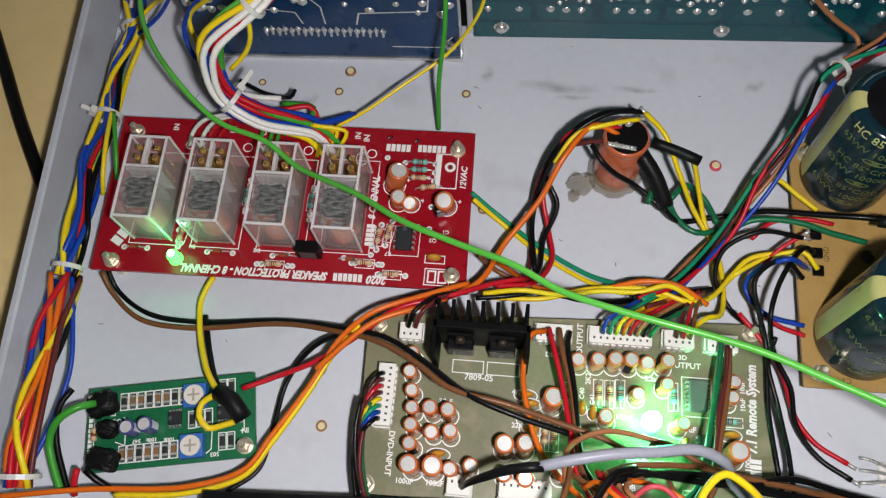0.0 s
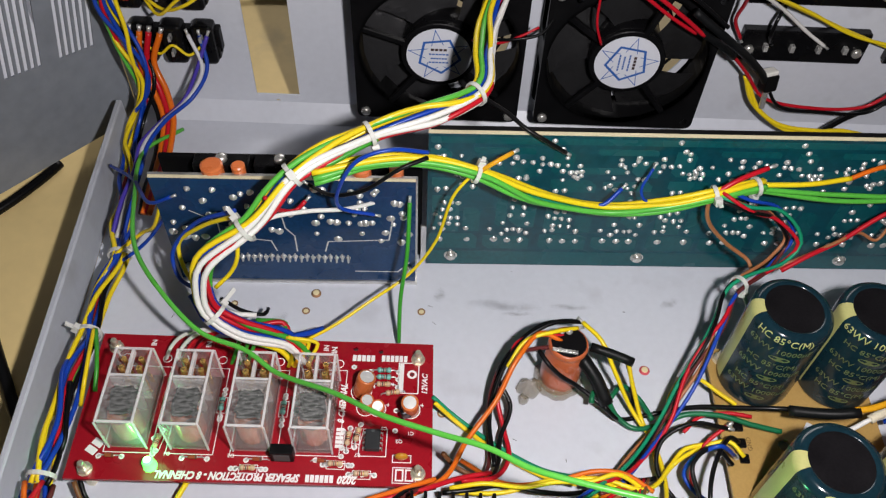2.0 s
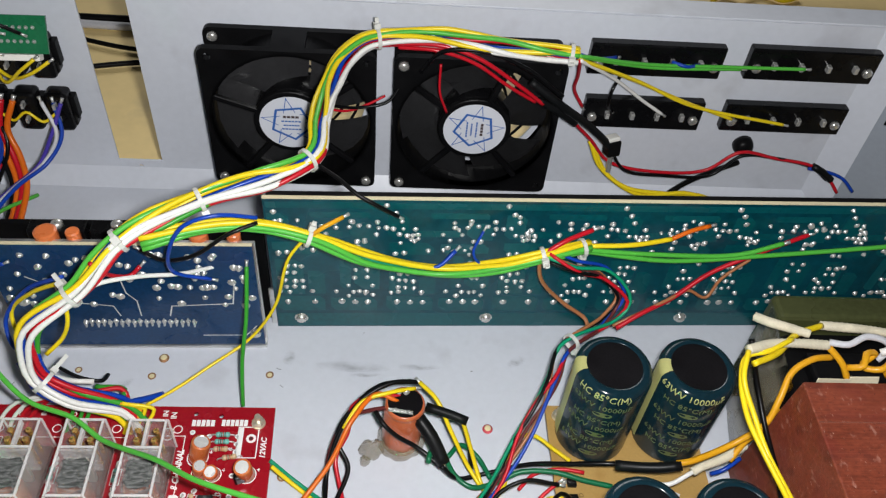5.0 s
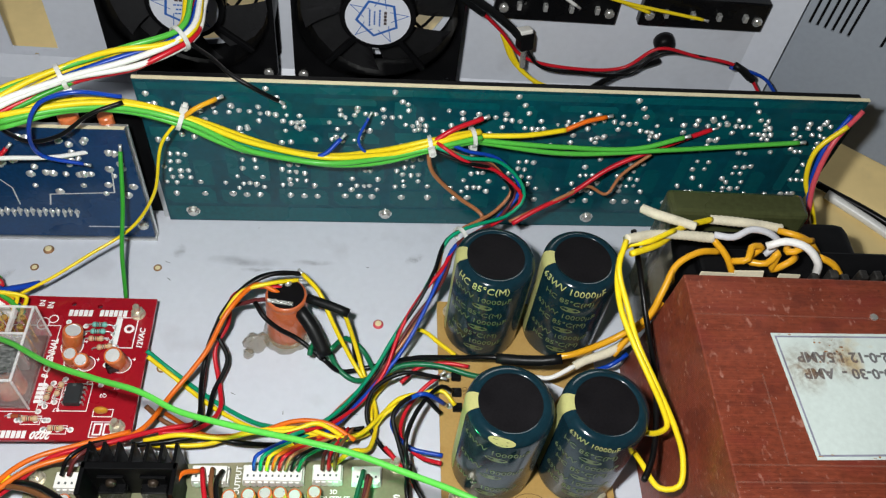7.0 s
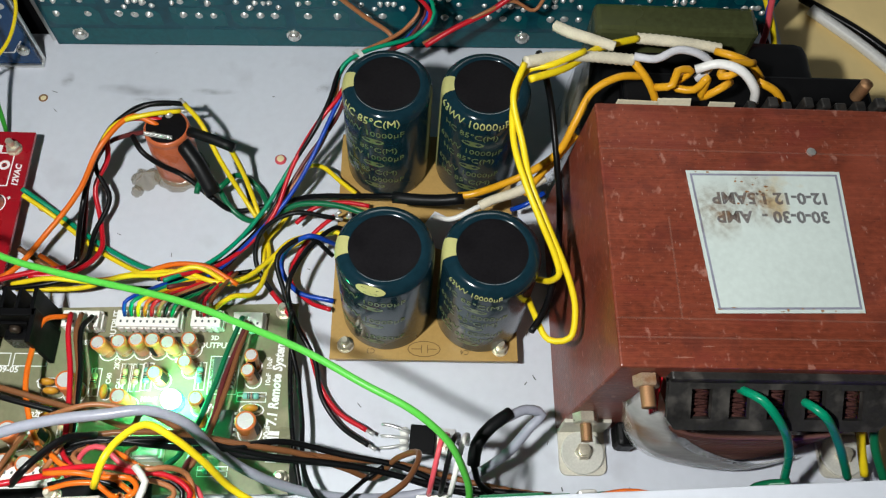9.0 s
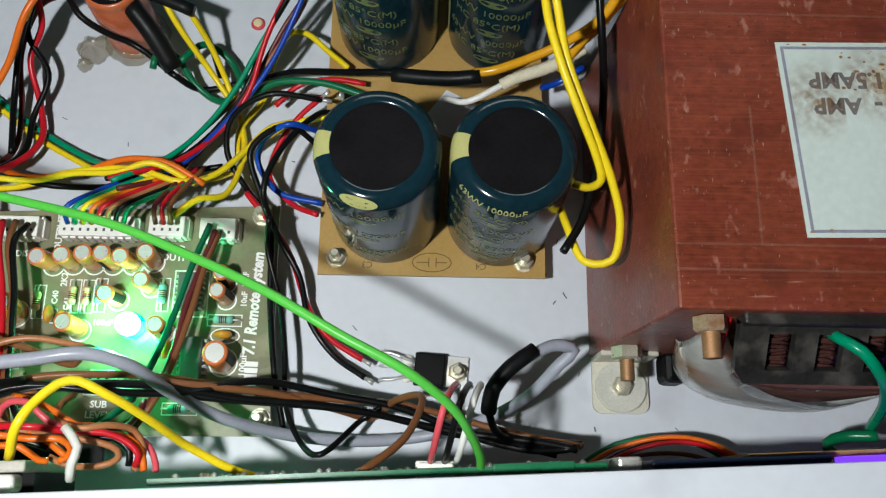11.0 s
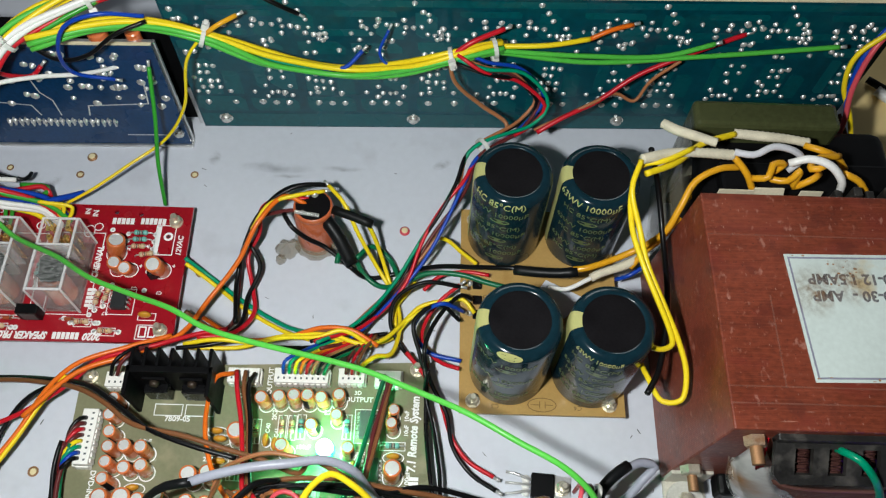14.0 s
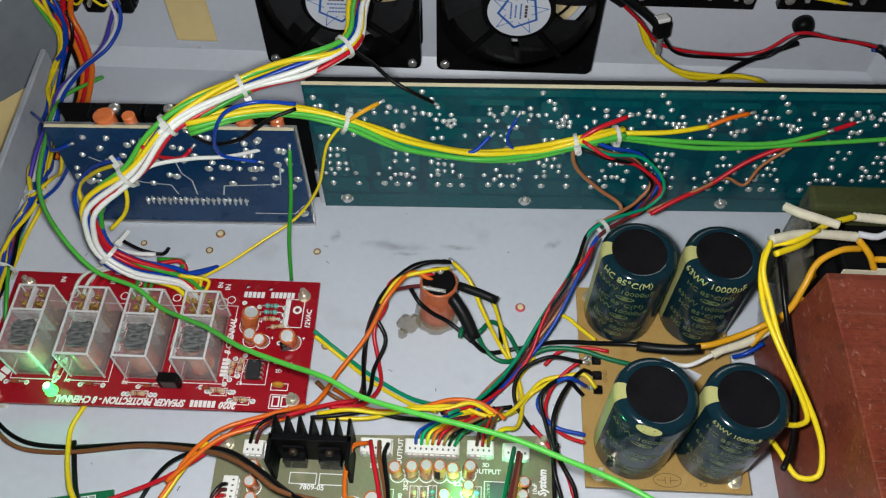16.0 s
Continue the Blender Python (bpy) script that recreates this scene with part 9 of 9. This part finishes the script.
# cables on the table
tagged(part("mains_cable", tube(spline([(-210, 356, -11), (-216, 344, -11), (-230, 322, -11), (-244, 306, -11), (-258, 293, -11)]), 3.0, 10), WIRE['black'], None, "", True), "black cable running under the side sheet on the table", "cable")
tagged(part("mains_cable", tube(spline([(-258, 323, -11), (-243, 298, -11), (-223, 263, -11), (-205, 231, -11), (-189, 205, -11), (-171, 176, -11)]), 3.2, 10), WIRE['black'], None, "", True), "thick black cable lying on the table", "cable")
tagged(part("mains_cable", tube(spline([(392, 330, -10), (420, 300, -10), (450, 255, -10), (475, 200, -10), (520, 120, -10)]), 3.0, 10), WIRE['white'], None, "", True), "white cable lying on the table", "cable")
tagged(part("mains_cable", tube(spline([(389, 339, -11), (424, 309, -11), (456, 262, -11), (482, 205, -11)]), 2.2, 10), WIRE['black'], None, "", True), "black cable lying on the table", "cable")
tagged(part("mains_cable", tube(spline([(-190, 588, -10.5), (-120, 588, -10.5), (-82, 592, -10.5), (-50, 596, -10.5), (20, 600, -10.5)]), 2.8, 10), WIRE['black'], None, "", True), "thin black cable lying behind the amplifier", "cable")
tagged(part("mains_cable", tube(spline([(-190, 579, -10.5), (-120, 577, -10.5), (-82, 581, -10.5), (-50, 583, -10.5), (20, 585, -10.5)]), 3.2, 10), WIRE['silver'], None, "", True), "thin silver cable lying behind the amplifier", "cable")
tagged(part("mains_cable", tube(spline([(-190, 566, -11), (-120, 548, -11), (-82, 552, -11), (-50, 538, -11), (20, 524, -11)]), 1.8, 10), WIRE['black'], None, "", True), "thin black cable lying behind the amplifier", "cable")
tagged(part("mains_cable", tube(spline([(-190, 513, -11), (-120, 531, -11), (-82, 535, -11), (-50, 557, -11), (20, 579, -11)]), 2.0, 10), WIRE['black'], None, "", True), "thin black cable lying behind the amplifier", "cable")
tagged(part("plastic_pipe", tube(spline([(171, 674, -10), (212, 675, -10), (254, 674, -10), (301, 673, -10)]), 4, 10), WIRE['white'], None, "", True), "white plastic pipe lying behind the amplifier", "pipe")
wire("yellow", 2.6, [(351, 659, -11), (369, 674, -9), (379, 668, -8), (399, 679, -9), (417, 667, -11), (436, 674, -11)], None, "yellow cable curled on the table behind the amplifier")
